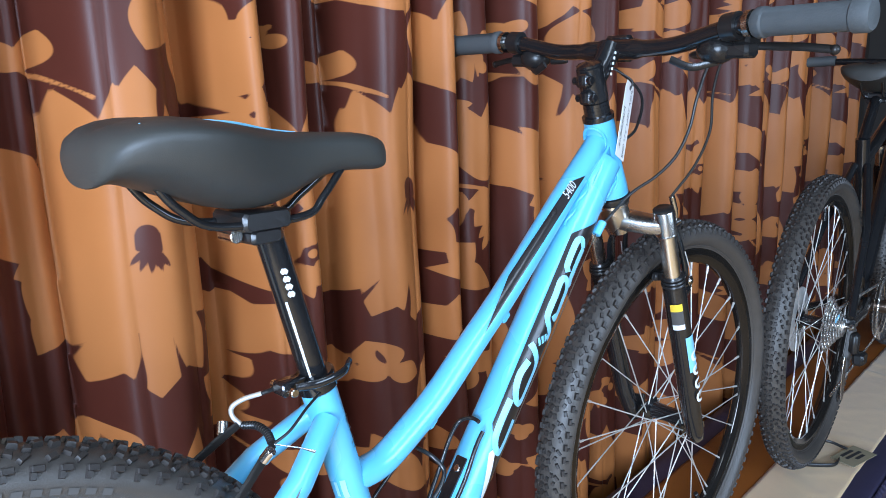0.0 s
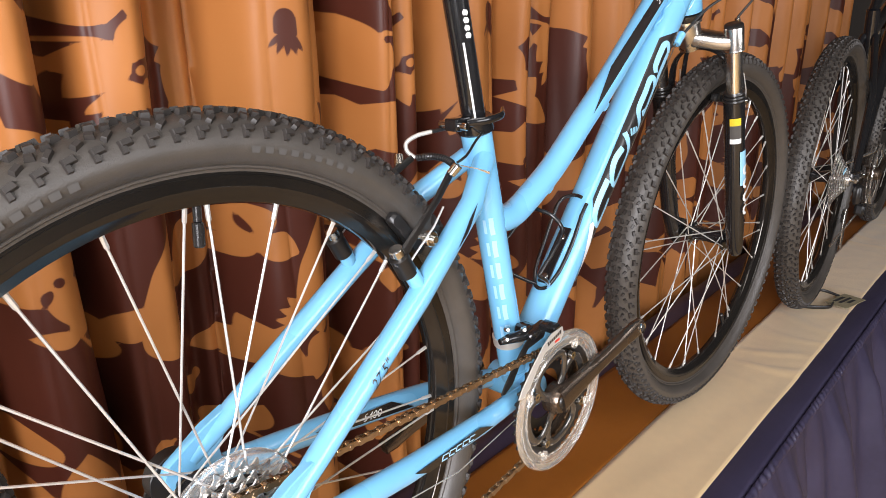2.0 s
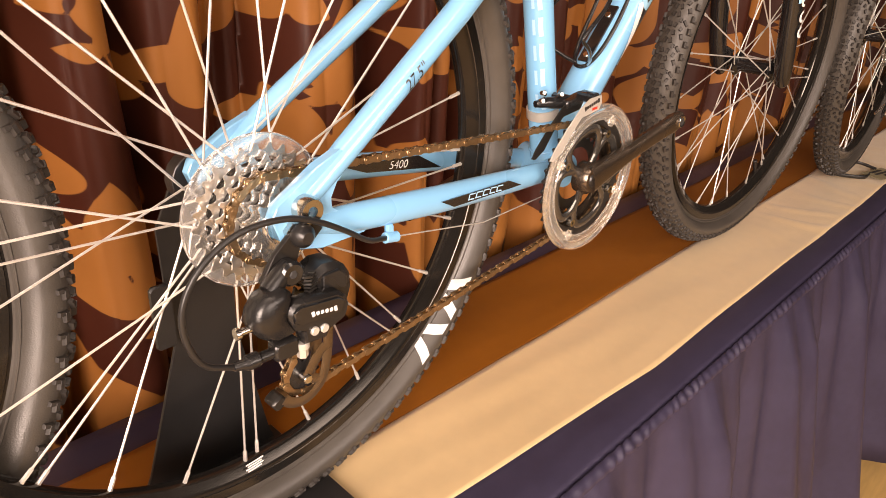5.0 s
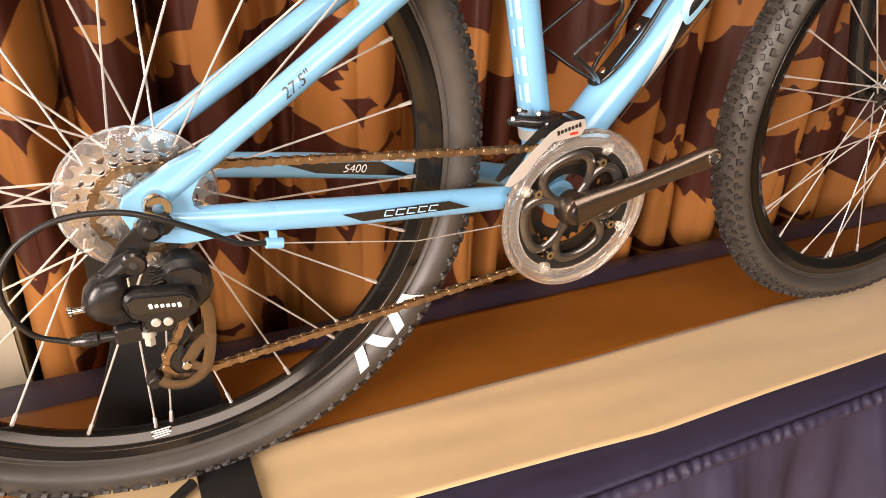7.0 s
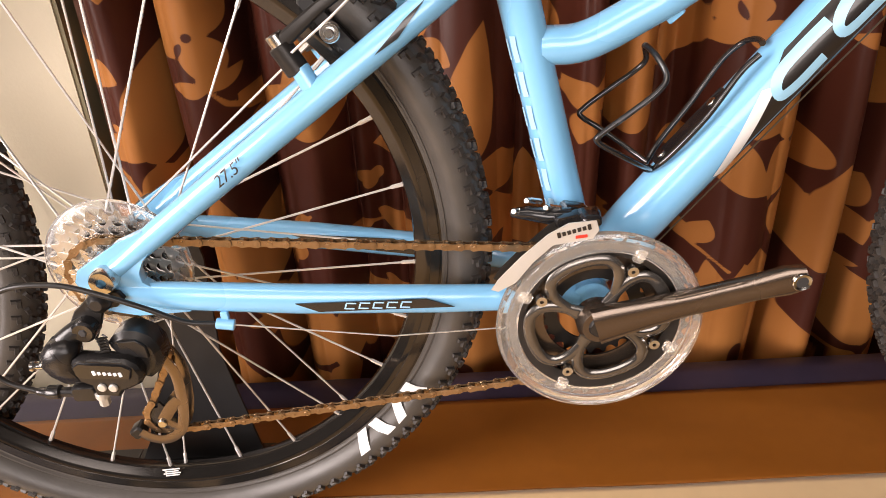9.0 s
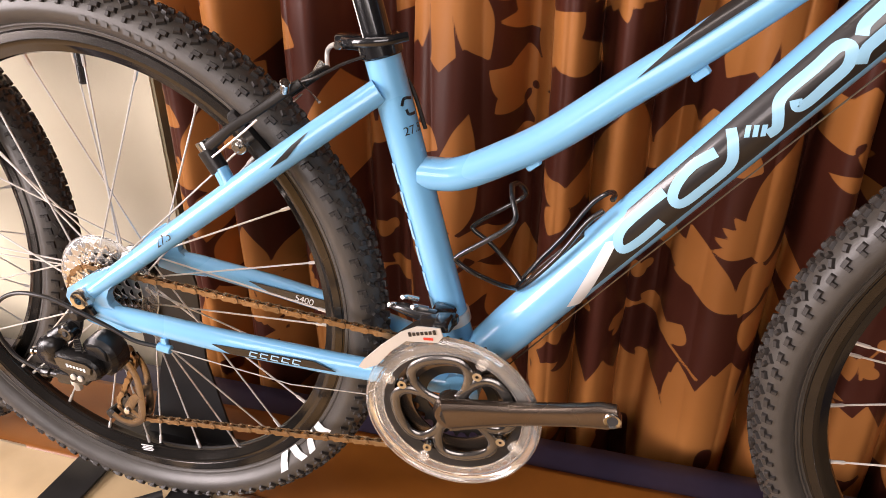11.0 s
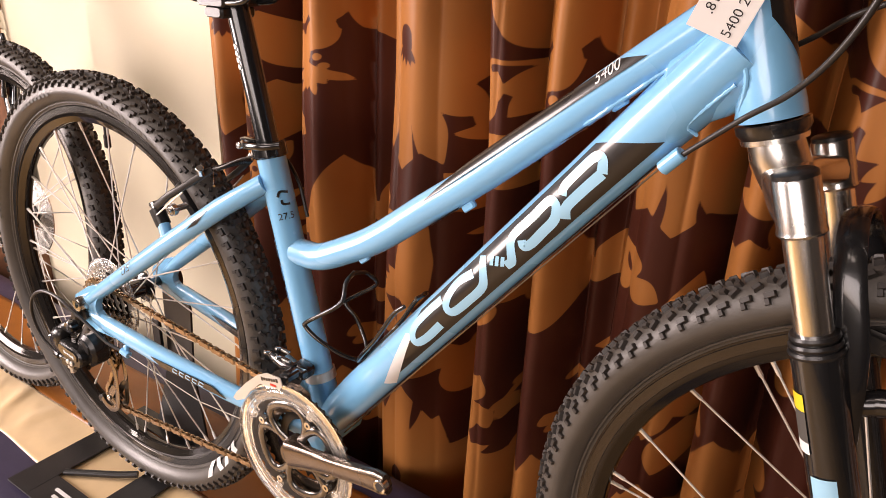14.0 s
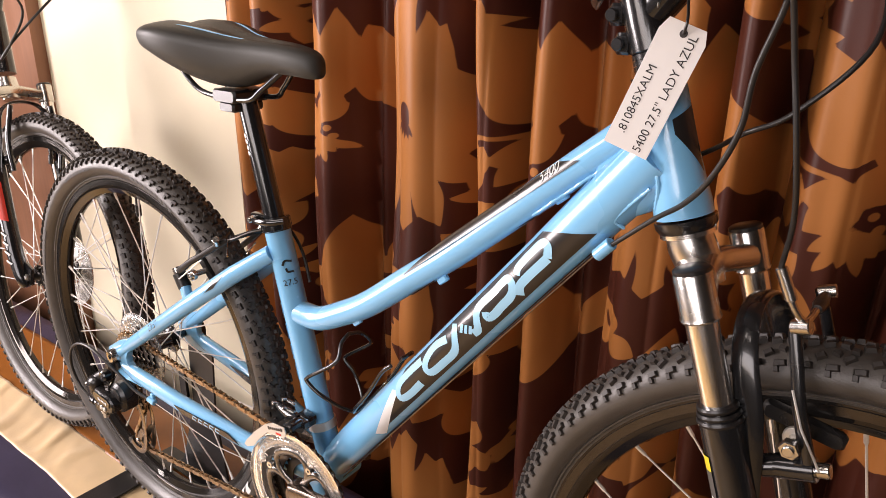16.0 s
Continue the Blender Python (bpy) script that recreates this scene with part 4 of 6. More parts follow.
def fork(parent, base_m, crown_material, lower_material, patch_material, stem=True):
    """A suspension fork; base_m turns it about the steering axis."""
    crown = Solid()
    crown.tube([fork_at(-0.014, 0.0, 0), fork_at(-0.026, 0.001, 0), fork_at(-0.040, 0.004, 0), fork_at(-0.062, 0.007, 0)], [0.0190, 0.0205, 0.0200, 0.0165], 24)
    # flat-topped bridge out to both legs
    rings = []
    for k in range(25):
        y = -0.066 + 0.132 * k / 24
        q = abs(y) / 0.066
        top = -0.0370 + 0.006 * math.cos(q * math.pi)
        f0 = 0.006 + 0.019 * q ** 1.4
        hh = 0.0130 - 0.001 * q
        hf = 0.0185 - 0.003 * q
        ring = []
        for i in range(16):
            t = 2 * math.pi * i / 16
            c, z = math.cos(t), math.sin(t)
            ring.append(fork_at(top - hh + hh * math.copysign(abs(z) ** 0.55, z), f0 + hf * math.copysign(abs(c) ** 0.6, c), y))
        rings.append(ring)
    crown.grid(rings, cap=True)
    for sgn in (-1, 1):
        crown.tube([fork_at(-0.031, LEG, sgn * 0.065), fork_at(-0.0335, LEG, sgn * 0.065), fork_at(-0.066, LEG, sgn * 0.065), fork_at(-0.069, LEG, sgn * 0.065), fork_at(-0.071, LEG, sgn * 0.065)], [0.0140, 0.0152, 0.0152, 0.0160, 0.0146], 28)
    c = part("fork_crown", crown.moved(base_m), crown_material, parent, "polished silver fork crown")
    for sgn in (-1, 1):
        part("fork_cap", Solid().tube([fork_at(-0.033, LEG, sgn * 0.065), fork_at(-0.029, LEG, sgn * 0.065), fork_at(-0.0275, LEG, sgn * 0.065)], [0.0146, 0.0146, 0.0126], 20).moved(base_m), BLACK_PLASTIC, c)
        part("stanchion", Solid().tube([fork_at(-0.052, LEG, sgn * 0.065), fork_at(-0.16, LEG, sgn * 0.065)], 0.0127, 24).moved(base_m), CHROME, parent, "chromed fork stanchion")
        low = Solid().tube([fork_at(-0.150, LEG, sgn * 0.065), fork_at(-0.158, LEG, sgn * 0.065), fork_at(-0.19, LEG, sgn * 0.065), fork_at(-0.25, LEG, sgn * 0.065), fork_at(-0.40, LEG + 0.001, sgn * 0.064), fork_at(-0.445, LEG + 0.006, sgn * 0.062), fork_at(-0.465, LEG + 0.011, sgn * 0.060), fork_at(-0.473, LEG + 0.012, sgn * 0.060)], [0.0162, 0.0171, 0.0171, 0.0168, 0.0160, 0.0150, 0.013, 0.008], 24)
        low.prism([(-0.012, -0.016), (0.014, -0.016), (0.016, 0.02), (-0.014, 0.03)], 0.008, Matrix.Translation(fork_at(-0.452, 0.045, sgn * 0.054)), 0.001)
        # boss for the brake arm
        low.cyl(fork_at(-0.200, 0.03, sgn * 0.052), fork_at(-0.200, 0.056, sgn * 0.047), 0.0095, 16)
        lw = part("fork_lower", low.moved(base_m), lower_material, parent, "glossy black fork leg")
        seal = Solid()
        for k in range(3):
            hh = -0.140 - 0.0055 * k
            seal.lathe([(0.0128, 0.0), (0.0156 + 0.0010 * k, 0.0), (0.0165 + 0.0010 * k, -0.0022), (0.0156 + 0.0010 * k, -0.0045), (0.0128, -0.0045)], fork_at(hh, LEG, sgn * 0.065), UP, 28)
        part("dust_seal", seal.moved(base_m), BLACK_PLASTIC, lw)
    arch = smooth_line([fork_at(-0.225, 0.030, -0.063), fork_at(-0.16, 0.044, -0.058), fork_at(-0.108, 0.047, -0.050), fork_at(-0.083, 0.048, -0.030), fork_at(-0.076, 0.048, 0), fork_at(-0.083, 0.048, 0.030), fork_at(-0.108, 0.047, 0.050), fork_at(-0.16, 0.044, 0.058), fork_at(-0.225, 0.030, 0.063)], 5)
    n = len(arch)
    part("fork_arch", Solid().tube(arch, [0.0125 - 0.003 * math.sin(math.pi * i / (n - 1)) for i in range(n)], 14, flat=0.34, side=(0, 1, 0)).moved(base_m), lower_material, parent)
    return c


fork(bike, STEER, SILVER, BLACK_GLOSS, PALE_BLUE)

# crank set
CY = -0.060
ARM = math.atan2(0.056, 0.168)


def rot_y(a):
    """Turns in the x, z plane by a, x towards z."""
    return Matrix.Rotation(-a, 4, "Y")


def toothed(n, pitch_r, tooth, thick, hole):
    """A ring with teeth, flat in x, z."""
    s = Solid()
    out = []
    for i in range(n):
        for k, (da, dr) in enumerate(((-0.5, -1.0), (-0.26, -0.55), (-0.08, 0.75), (0.08, 0.75), (0.26, -0.55))):
            a = 2 * math.pi * (i + da) / n
            out.append(((pitch_r + dr * tooth) * math.cos(a), (pitch_r + dr * tooth) * math.sin(a)))
    m = len(out)
    inner = [(hole * math.cos(math.atan2(z, x)), hole * math.sin(math.atan2(z, x))) for x, z in out]
    h = thick / 2
    rings = [[Vector((x, -h, z)) for x, z in inner], [Vector((x, -h, z)) for x, z in out], [Vector((x, h, z)) for x, z in out], [Vector((x, h, z)) for x, z in inner]]
    return s.grid(rings, closed_v=True)


crank = part("crank_set", Solid().lathe([(0.004, -0.004), (0.016, -0.004), (0.020, 0.002), (0.020, 0.016), (0.014, 0.020), (0.004, 0.020)], (BB.x, CY - 0.012, BB.z), (0, 1, 0), 30), CRANK, bike, "dark grey triple crank set with a clear chain guard")
part("crank_bolt_cap", Solid().lathe([(0.0, -0.0165), (0.009, -0.016), (0.0115, -0.013), (0.0115, -0.004), (0.0, -0.004)], (BB.x, CY - 0.002, BB.z), (0, 1, 0), 24), BLACK_PLASTIC, crank)


def crank_arm(sgn):
    s = Solid()
    rings = []
    for k in range(13):
        t = k / 12
        x = -0.004 + 0.178 * t
        hw = 0.0190 - 0.0070 * min(1, t * 2.2) + 0.0035 * max(0, t - 0.8) / 0.2
        if t > 0.93:
            hw *= 0.72 if t >= 1 else 0.92
        th = 0.0085 - 0.0018 * t
        yy = -0.006 - 0.022 * t ** 1.3
        ring = []
        for i in range(16):
            a = 2 * math.pi * i / 16
            c, z = math.cos(a), math.sin(a)
            ring.append(Vector((x, yy + th * math.copysign(abs(c) ** 0.6, c), hw * math.copysign(abs(z) ** 0.8, z))))
        rings.append(ring)
    s.grid(rings, cap=True)
    return s


arm_m = Matrix.Translation((BB.x, CY - 0.006, BB.z)) @ rot_y(ARM)
part("crank_arm", crank_arm(-1).moved(arm_m), CRANK, crank, "dark polished crank arm without a pedal")
part("pedal_thread", Solid().lathe([(0.0052, -0.0075), (0.0075, -0.0082), (0.0082, -0.0075), (0.0082, 0.0), (0.0052, 0.0)], (0.168, -0.0275, 0), (0, 1, 0), 20).moved(arm_m), SILVER, crank)
part("pedal_hole", Solid().lathe([(0.0, -0.0015), (0.0053, -0.0015), (0.0053, 0.0), (0.0, 0.0)], (0.168, -0.0285 - 0.005, 0), (0, 1, 0), 16).moved(arm_m), INK, crank)
left_m = Matrix.Translation((BB.x, -CY - 0.002, BB.z)) @ rot_y(ARM + math.pi) @ Matrix.Scale(-1, 4, (0, 1, 0))
part("crank_arm", crank_arm(1).moved(left_m), CRANK, crank)
for k in range(4):
    a = ARM + radians(90) * k
    sp = Solid()
    d = Vector((math.cos(a), 0, math.sin(a)))
    n = Vector((-d.z, 0, d.x))
    c0 = Vector((BB.x, CY - 0.004, BB.z))
    # an open loop of flat bar, rounded at its outer end
    loop = [c0 + d * p + n * q for p, q in ((0.010, 0.013), (0.030, 0.027), (0.046, 0.031), (0.057, 0.025), (0.062, 0.012), (0.063, 0.0), (0.062, -0.012), (0.057, -0.025), (0.046, -0.031), (0.030, -0.027), (0.010, -0.013))]
    sp.tube(smooth_line(loop, 4), 0.0056, 10, flat=0.55, side=(0, 1, 0))
    part("spider_arm", sp, SPIDER, crank)
    e = (d + n).normalized()
    part("chainring_bolt", Solid().lathe([(0.0018, -0.004), (0.0050, -0.004), (0.0050, 0.003), (0.0018, 0.003)], c0 + e * 0.059 + Vector((0, -0.003, 0)), (0, 1, 0), 14), SILVER, crank)
for n, pr, yy, hole, mt in ((42, 0.0855, 0.0, 0.066, BLACK_MATT), (34, 0.069, 0.0075, 0.048, CRANK), (24, 0.0487, 0.0145, 0.034, BLACK_MATT)):
    part("chainring", toothed(n, pr, 0.0035, 0.0022, hole).moved(Matrix.Translation((BB.x, CY + yy, BB.z))), mt, crank, "black steel chainring", smooth=30)
guard = Solid().lathe([(0.0735, -0.0012), (0.0742, -0.0030), (0.0752, -0.0030), (0.0762, -0.0014), (0.0815, -0.0018), (0.0825, -0.0034), (0.0838, -0.0034), (0.0850, -0.0022), (0.0880, -0.0054), (0.0900, -0.0062), (0.0925, -0.0050), (0.0938, -0.0012), (0.0930, 0.0008), (0.0880, -0.0004), (0.0745, 0.0006)], (BB.x, CY - 0.0085, BB.z), (0, 1, 0), 96)
gd = part("chain_guard", guard, CLEAR, crank, "clear plastic chain guard ring")
for k in range(4):
    a = ARM + radians(47) + radians(90) * k
    p = Vector((BB.x + 0.0745 * math.cos(a), CY - 0.0095, BB.z + 0.0745 * math.sin(a)))
    part("guard_lug", Solid().box((0.013, 0.004, 0.011), Matrix.Translation(p) @ rot_y(a), 0.003).cyl(p + Vector((0, -0.004, 0)), p + Vector((0, 0.008, 0)), 0.0030, 12), CLEAR, gd)

# cassette with its clear spoke disc
cas = part("cassette", Solid().cyl((0, -0.060, R), (0, -0.022, R), 0.016, 24), SPROCKET, bike, "seven-speed steel cassette")
for k, n in enumerate((28, 24, 21, 18, 16, 14, 12)):
    part("sprocket", toothed(n, 0.00205 * n, 0.0036, 0.0017, max(0.012, 0.00205 * n - 0.0085 if k < 5 else 0.014)).moved(Matrix.Translation((0, -0.0265 - 0.0050 * k, R)) @ rot_y(0.13 * k)), SPROCKET, cas, smooth=30)
part("freewheel_body", Solid().lathe([(0.010, -0.0250), (0.046, -0.0250), (0.046, -0.0275), (0.040, -0.0300), (0.034, -0.0350), (0.028, -0.0400), (0.024, -0.0450), (0.021, -0.0500), (0.010, -0.0560)], (0, 0, R), (0, 1, 0), 40), BLACK_MATT, cas)
part("freewheel_lockring", Solid().lathe([(0.008, -0.060), (0.014, -0.0605), (0.0155, -0.0585), (0.008, -0.0585)], (0, 0, R), (0, 1, 0), 24), CHROME, cas)
part("spoke_protector", Solid().lathe([(0.026, -0.0228), (0.060, -0.0228), (0.0655, -0.0205), (0.0675, -0.0220), (0.066, -0.0238), (0.060, -0.0243), (0.026, -0.0243)], (0, 0, R), (0, 1, 0), 64), CLOUDED, bike, "clear plastic spoke protector disc")

# chain: from the cassette over the middle ring, back by the two jockey wheels
UPPER_P, LOWER_P = Vector((0.016, -0.052, 0.262)), Vector((0.016, -0.052, 0.188))
CHAIN_Y0, CHAIN_Y1 = -0.0415, -0.0525


def chain_path():
    pr, rr = 0.0695, 0.0375
    out = []
    a0 = radians(97)
    for k in range(25):  # round the ring from the top, forwards and under
        a = a0 - radians(198) * k / 24
        out.append(Vector((BB.x + pr * math.cos(a), CHAIN_Y1, BB.z + pr * math.sin(a))))
    for k in range(13):  # lower jockey wheel, round its back
        a = radians(-82) - radians(150) * k / 12
        out.append(Vector((LOWER_P.x + 0.0185 * math.cos(a), LOWER_P.y, LOWER_P.z + 0.0185 * math.sin(a))))
    for k in range(9):  # upper jockey wheel, round its front
        a = radians(-30) + radians(105) * k / 8
        out.append(Vector((UPPER_P.x + 0.0185 * math.cos(a), UPPER_P.y + 0.004, UPPER_P.z + 0.0185 * math.sin(a))))
    for k in range(17):  # round the back of the cassette
        a = radians(-75) - radians(188) * k / 16
        out.append(Vector((rr * math.cos(a), CHAIN_Y0, R + rr * math.sin(a))))
    return out


path = chain_path()
cum = [0.0]
for i in range(len(path)):
    cum.append(cum[-1] + (path[(i + 1) % len(path)] - path[i]).length)
links = round(cum[-1] / 0.0127 / 2) * 2
step = cum[-1] / links


def along(s):
    s %= cum[-1]
    i = int(np.searchsorted(cum, s, side="right")) - 1
    return path[i].lerp(path[(i + 1) % len(path)], (s - cum[i]) / (cum[i + 1] - cum[i]))


def link_plate(outer):
    s = Solid()
    gap = 0.0031 if outer else 0.0020
    for sgn in (-1, 1):
        poly = []
        for k in range(20):
            t = 2 * math.pi * k / 20
            c, z = math.cos(t), math.sin(t)
            x = math.copysign(0.00635, c) + 0.0041 * c if abs(c) > 0.2 else 0.00635 * c / 0.2
            poly.append((x, (0.0041 if abs(c) > 0.2 else 0.0029) * z))
        s.prism(poly, 0.001, Matrix.Translation((0, sgn * gap, 0)), 0.0003)
    for x in (-0.00635, 0.00635):
        s.cyl((x, -gap - 0.0009, 0), (x, gap + 0.0009, 0), 0.0019, 8, 0.0003) if outer else s.cyl((x, -gap, 0), (x, gap, 0), 0.0037, 10, 0.0002)
    return s.mesh("link", CHAIN)


LINKS = (link_plate(True), link_plate(False))
pin = Solid()
for i in range(links):
    p = along(i * step)
    pin.cyl(p + Vector((0, -0.0028, 0)), p + Vector((0, 0.0028, 0)), 0.0016, 6, 0.0002)
chain = part("chain", pin, CHAIN, bike, "bronze-coloured roller chain")
for i in range(links):
    a, b = along(i * step), along((i + 1) * step)
    d = (b - a).normalized()
    w = Vector((0, 1, 0)) - d * d.y
    w.normalize()
    m = Matrix((d, w, d.cross(w))).transposed().to_4x4()
    ob = part("link", LINKS[i % 2], None, chain)
    ob.matrix_basis = Matrix.Translation((a + b) / 2) @ m

for ob in [gd] + [o for o in bpy.data.objects if o.parent is gd] + [o for o in bpy.data.objects if o.name.startswith("spoke_protector")]:
    ob.visible_shadow = False


# ---- lettering and decals ----
def letters(body, size):
    """The outline of a line of text as flat triangles: points and faces, centred."""
    cu = bpy.data.curves.new("line", "FONT")
    cu.body, cu.size, cu.align_x, cu.align_y = body, size, "CENTER", "CENTER"
    ob = new("line", cu)
    me = bpy.data.meshes.new_from_object(ob.evaluated_get(bpy.context.evaluated_depsgraph_get()))
    pts, faces = [v.co.copy() for v in me.vertices], [tuple(p.vertices) for p in me.polygons]
    bpy.data.objects.remove(ob)
    bpy.data.meshes.remove(me)
    bpy.data.curves.remove(cu)
    return pts, faces


class Wrap:
    """Maps (s along, v around) in metres onto the side of a straight bar that faces out along -y."""

    def __init__(self, a, b, r, y=0.0, lift=0.0007, out=-1, flare=None):
        self.flare = flare
        self.a, self.d, self.r, self.lift, self.out = Vector(a), (Vector(b) - Vector(a)).normalized(), r, lift, out
        self.n = Vector((-self.d.z, 0, self.d.x))

    def at(self, s, v, extra=0.0):
        t = v / self.r
        if self.flare and s > self.flare[0]:
            extra += (s - self.flare[0]) * self.flare[1]
        return self.a + self.d * s + (Vector((0, self.out, 0)) * math.cos(t) + self.n * math.sin(t)) * (self.r + self.lift + extra)

    def quad(self, solid, c0, c1, c2, c3, extra=0.0, nu=14, nv=8):
        """A patch between four corners, in order."""
        rows = []
        for j in range(nv + 1):
            q = j / nv
            l = (c0[0] + (c3[0] - c0[0]) * q, c0[1] + (c3[1] - c0[1]) * q)
            r = (c1[0] + (c2[0] - c1[0]) * q, c1[1] + (c2[1] - c1[1]) * q)
            rows.append([self.at(l[0] + (r[0] - l[0]) * i / nu, l[1] + (r[1] - l[1]) * i / nu, extra) for i in range(nu + 1)])
        return solid.grid(rows, closed_u=False)

    def stroke(self, solid, pts, w, extra=0.0, n=5):
        """A band of width w along points."""
        fine = smooth_line([(p[0], 0, p[1]) for p in pts], n)
        left, right = [], []
        for i, p in enumerate(fine):
            t = (fine[min(i + 1, len(fine) - 1)] - fine[max(i - 1, 0)]).normalized()
            nn = Vector((-t.z, 0, t.x)) * w / 2
            left.append(self.at(p.x + nn.x, p.z + nn.z, extra))
            right.append(self.at(p.x - nn.x, p.z - nn.z, extra))
        mid = [self.at(p.x, p.z, extra) for p in fine]
        return solid.grid([left, mid, right], closed_u=False)

    def text(self, solid, body, size, s, v, turn=0.0, slant=0.0, extra=0.0, stretch=1.0):
        pts, faces = letters(body, size)
        c, k = math.cos(radians(turn)), math.sin(radians(turn))
        out = []
        for p in pts:
            x, y = (p.x + slant * p.y) * stretch, p.y
            out.append(self.at(s + x * c - y * k, v + x * k + y * c, extra))
        return solid.add(out, faces)


dt = Wrap(DT0, DT1, DT_R, flare=(0.480, 0.0132))
panel = Solid()
dt.quad(panel, (0.164, -0.0165), (0.480, -0.0165), (0.480, 0.0225), (0.246, 0.0215), nu=30, nv=14)
dt.quad(panel, (0.480, -0.0165), (0.540, -0.0165), (0.514, 0.0225), (0.480, 0.0225), nu=6, nv=14)
dt.quad(panel, (0.540, -0.0165), (0.559, -0.0165), (0.541, -0.0005), (0.514, 0.0225), nu=6, nv=14)
pn = part("down_tube_decal", panel, BLACK_DECAL, bike, "black decal panel with pale blue strokes")
slash = Solid()
dt.quad(slash, (0.134, -0.0135), (0.143, -0.0245), (0.222, 0.0060), (0.212, 0.0115), 0.0004, nu=10)
part("white_slash", slash, WHITE_PRINT, pn)
W = 0.0088
for pts in (
    [(0.2820, 0.0122), (0.2577, 0.0128), (0.2330, 0.0115), (0.2205, 0.0050), (0.2190, -0.0040), (0.2350, -0.0071), (0.2619, -0.0065)],
    [(0.3353, 0.0097), (0.3142, 0.0137), (0.2950, 0.0106), (0.2831, 0.0032), (0.2860, -0.0055), (0.3091, -0.0071), (0.3350, -0.0060), (0.3486, 0.0055), (0.3560, 0.0165)],
    [(0.3722, -0.0060), (0.3800, -0.0066), (0.3868, 0.0000), (0.3938, 0.0075), (0.4034, 0.0105), (0.4281, 0.0105), (0.4490, 0.0112), (0.4540, 0.0045), (0.4440, -0.0040), (0.4262, -0.0055), (0.4090, -0.0064), (0.4015, -0.0040), (0.4040, 0.0015)],
    [(0.4640, 0.0065), (0.4700, 0.0110), (0.4800, 0.0122), (0.4924, 0.0125), (0.5080, 0.0118), (0.5135, 0.0060), (0.5050, -0.0025)],
    [(0.5050, -0.0025), (0.4882, -0.0022), (0.4689, -0.0024), (0.4590, -0.0036), (0.4511, -0.0100)],
):
    st = Solid()
    dt.stroke(st, pts, W, 0.0006)
    part("stroke", st, PALE_BLUE, pn)
for k in range(3):
    st = Solid()
    dt.quad(st, (0.3582 + 0.0045 * k, 0.0045 - 0.0038 * k), (0.3612 + 0.0045 * k, 0.0020 - 0.0038 * k), (0.3688 + 0.0045 * k, 0.0080 - 0.0038 * k), (0.3658 + 0.0045 * k, 0.0105 - 0.0038 * k), 0.0006, nu=2, nv=3)
    part("stroke", st, PALE_BLUE, pn)
thin = Solid()
dt.stroke(thin, [(0.03, -0.0300), (0.25, -0.0305), (0.45, -0.0310), (0.56, -0.0310)], 0.0028)
part("pinstripe", thin, BLACK_DECAL, bike)

tt = Wrap((0.600, 0, 0.6377), (0.852, 0, 0.845), 0.0166)
band = Solid()
tt.quad(band, (-0.02, 0.0075), (0.245, 0.0035), (0.222, 0.0165), (0.06, 0.0200), nu=24)
bn = part("top_tube_decal", band, BLACK_DECAL, bike, "black top tube decal with a number")
num = Solid()
tt.text(num, "5400", 0.0150, 0.211, 0.0115, slant=0.3, extra=0.0006, stretch=0.85)
part("number", num, WHITE_PRINT, bn, "white number 5400")
low = Solid()
tt.stroke(low, [(-0.03, -0.021), (0.10, -0.0215), (0.17, -0.022)], 0.004)
part("pinstripe", low, BLACK_DECAL, bike)

st_w = Wrap(BB, ST_TOP, 0.0178)
mk = Solid()
st_w.stroke(mk, [(0.314, -0.025), (0.316, -0.016), (0.310, -0.012)], 0.0028)
st_w.stroke(mk, [(0.300, -0.025), (0.301, -0.017), (0.306, -0.0155)], 0.0028)
st_w.text(mk, '27.5', 0.0115, 0.286, -0.0175, turn=-90)
part("seat_tube_mark", mk, BLACK_DECAL, bike, "black size mark 27.5")
for k in range(6):
    bar = Solid()
    s0 = 0.085 + 0.030 * k
    st_w.stroke(bar, [(s0, 0.014), (s0 + 0.010, 0.0145), (s0 + 0.022, 0.014)], 0.0055)
    st_w.stroke(bar, [(s0 + 0.002, 0.022), (s0 + 0.020, 0.022)], 0.0035)
    part("side_print", bar, FAINT_PRINT, bike)

for body, s0, v0, sz in (("27.5\"", 0.090, 0.001, 0.0135),):
    nm = Solid()
    pts, faces = letters(body, sz)
    base = Vector((0.06, -0.0662 - 0.0125, 0.397))
    d = Vector((0.14, 0.012, 0.10)).normalized()
    n = Vector((-d.z, 0, d.x))
    nm.add([base + d * (s0 + p.x + 0.25 * p.y) + n * (p.y + v0) + Vector((0, 0.0125 * (1 - math.cos((p.y + v0) / 0.0125)) + 0.0006, 0)) for p in pts], faces)
    part("seat_stay_number", nm, BLACK_DECAL, bike, "black number 27.5")
tri = Solid()
Wrap((0.20, -0.052, 0.497), (0.30, -0.037, 0.568), 0.0125).quad(tri, (0.066, -0.0015), (0.088, -0.0030), (0.122, 0.0060), (0.100, 0.0045), nu=8, nv=4)
part("seat_stay_decal", tri, BLACK_DECAL, bike)

STAY_DECAL = [(0.168, 0.3270), (0.283, 0.3195), (0.308, 0.3085), (0.188, 0.3165)]


def stay_y(x):
    return 0.0742 - max(0.0, x - 0.17) * 0.088


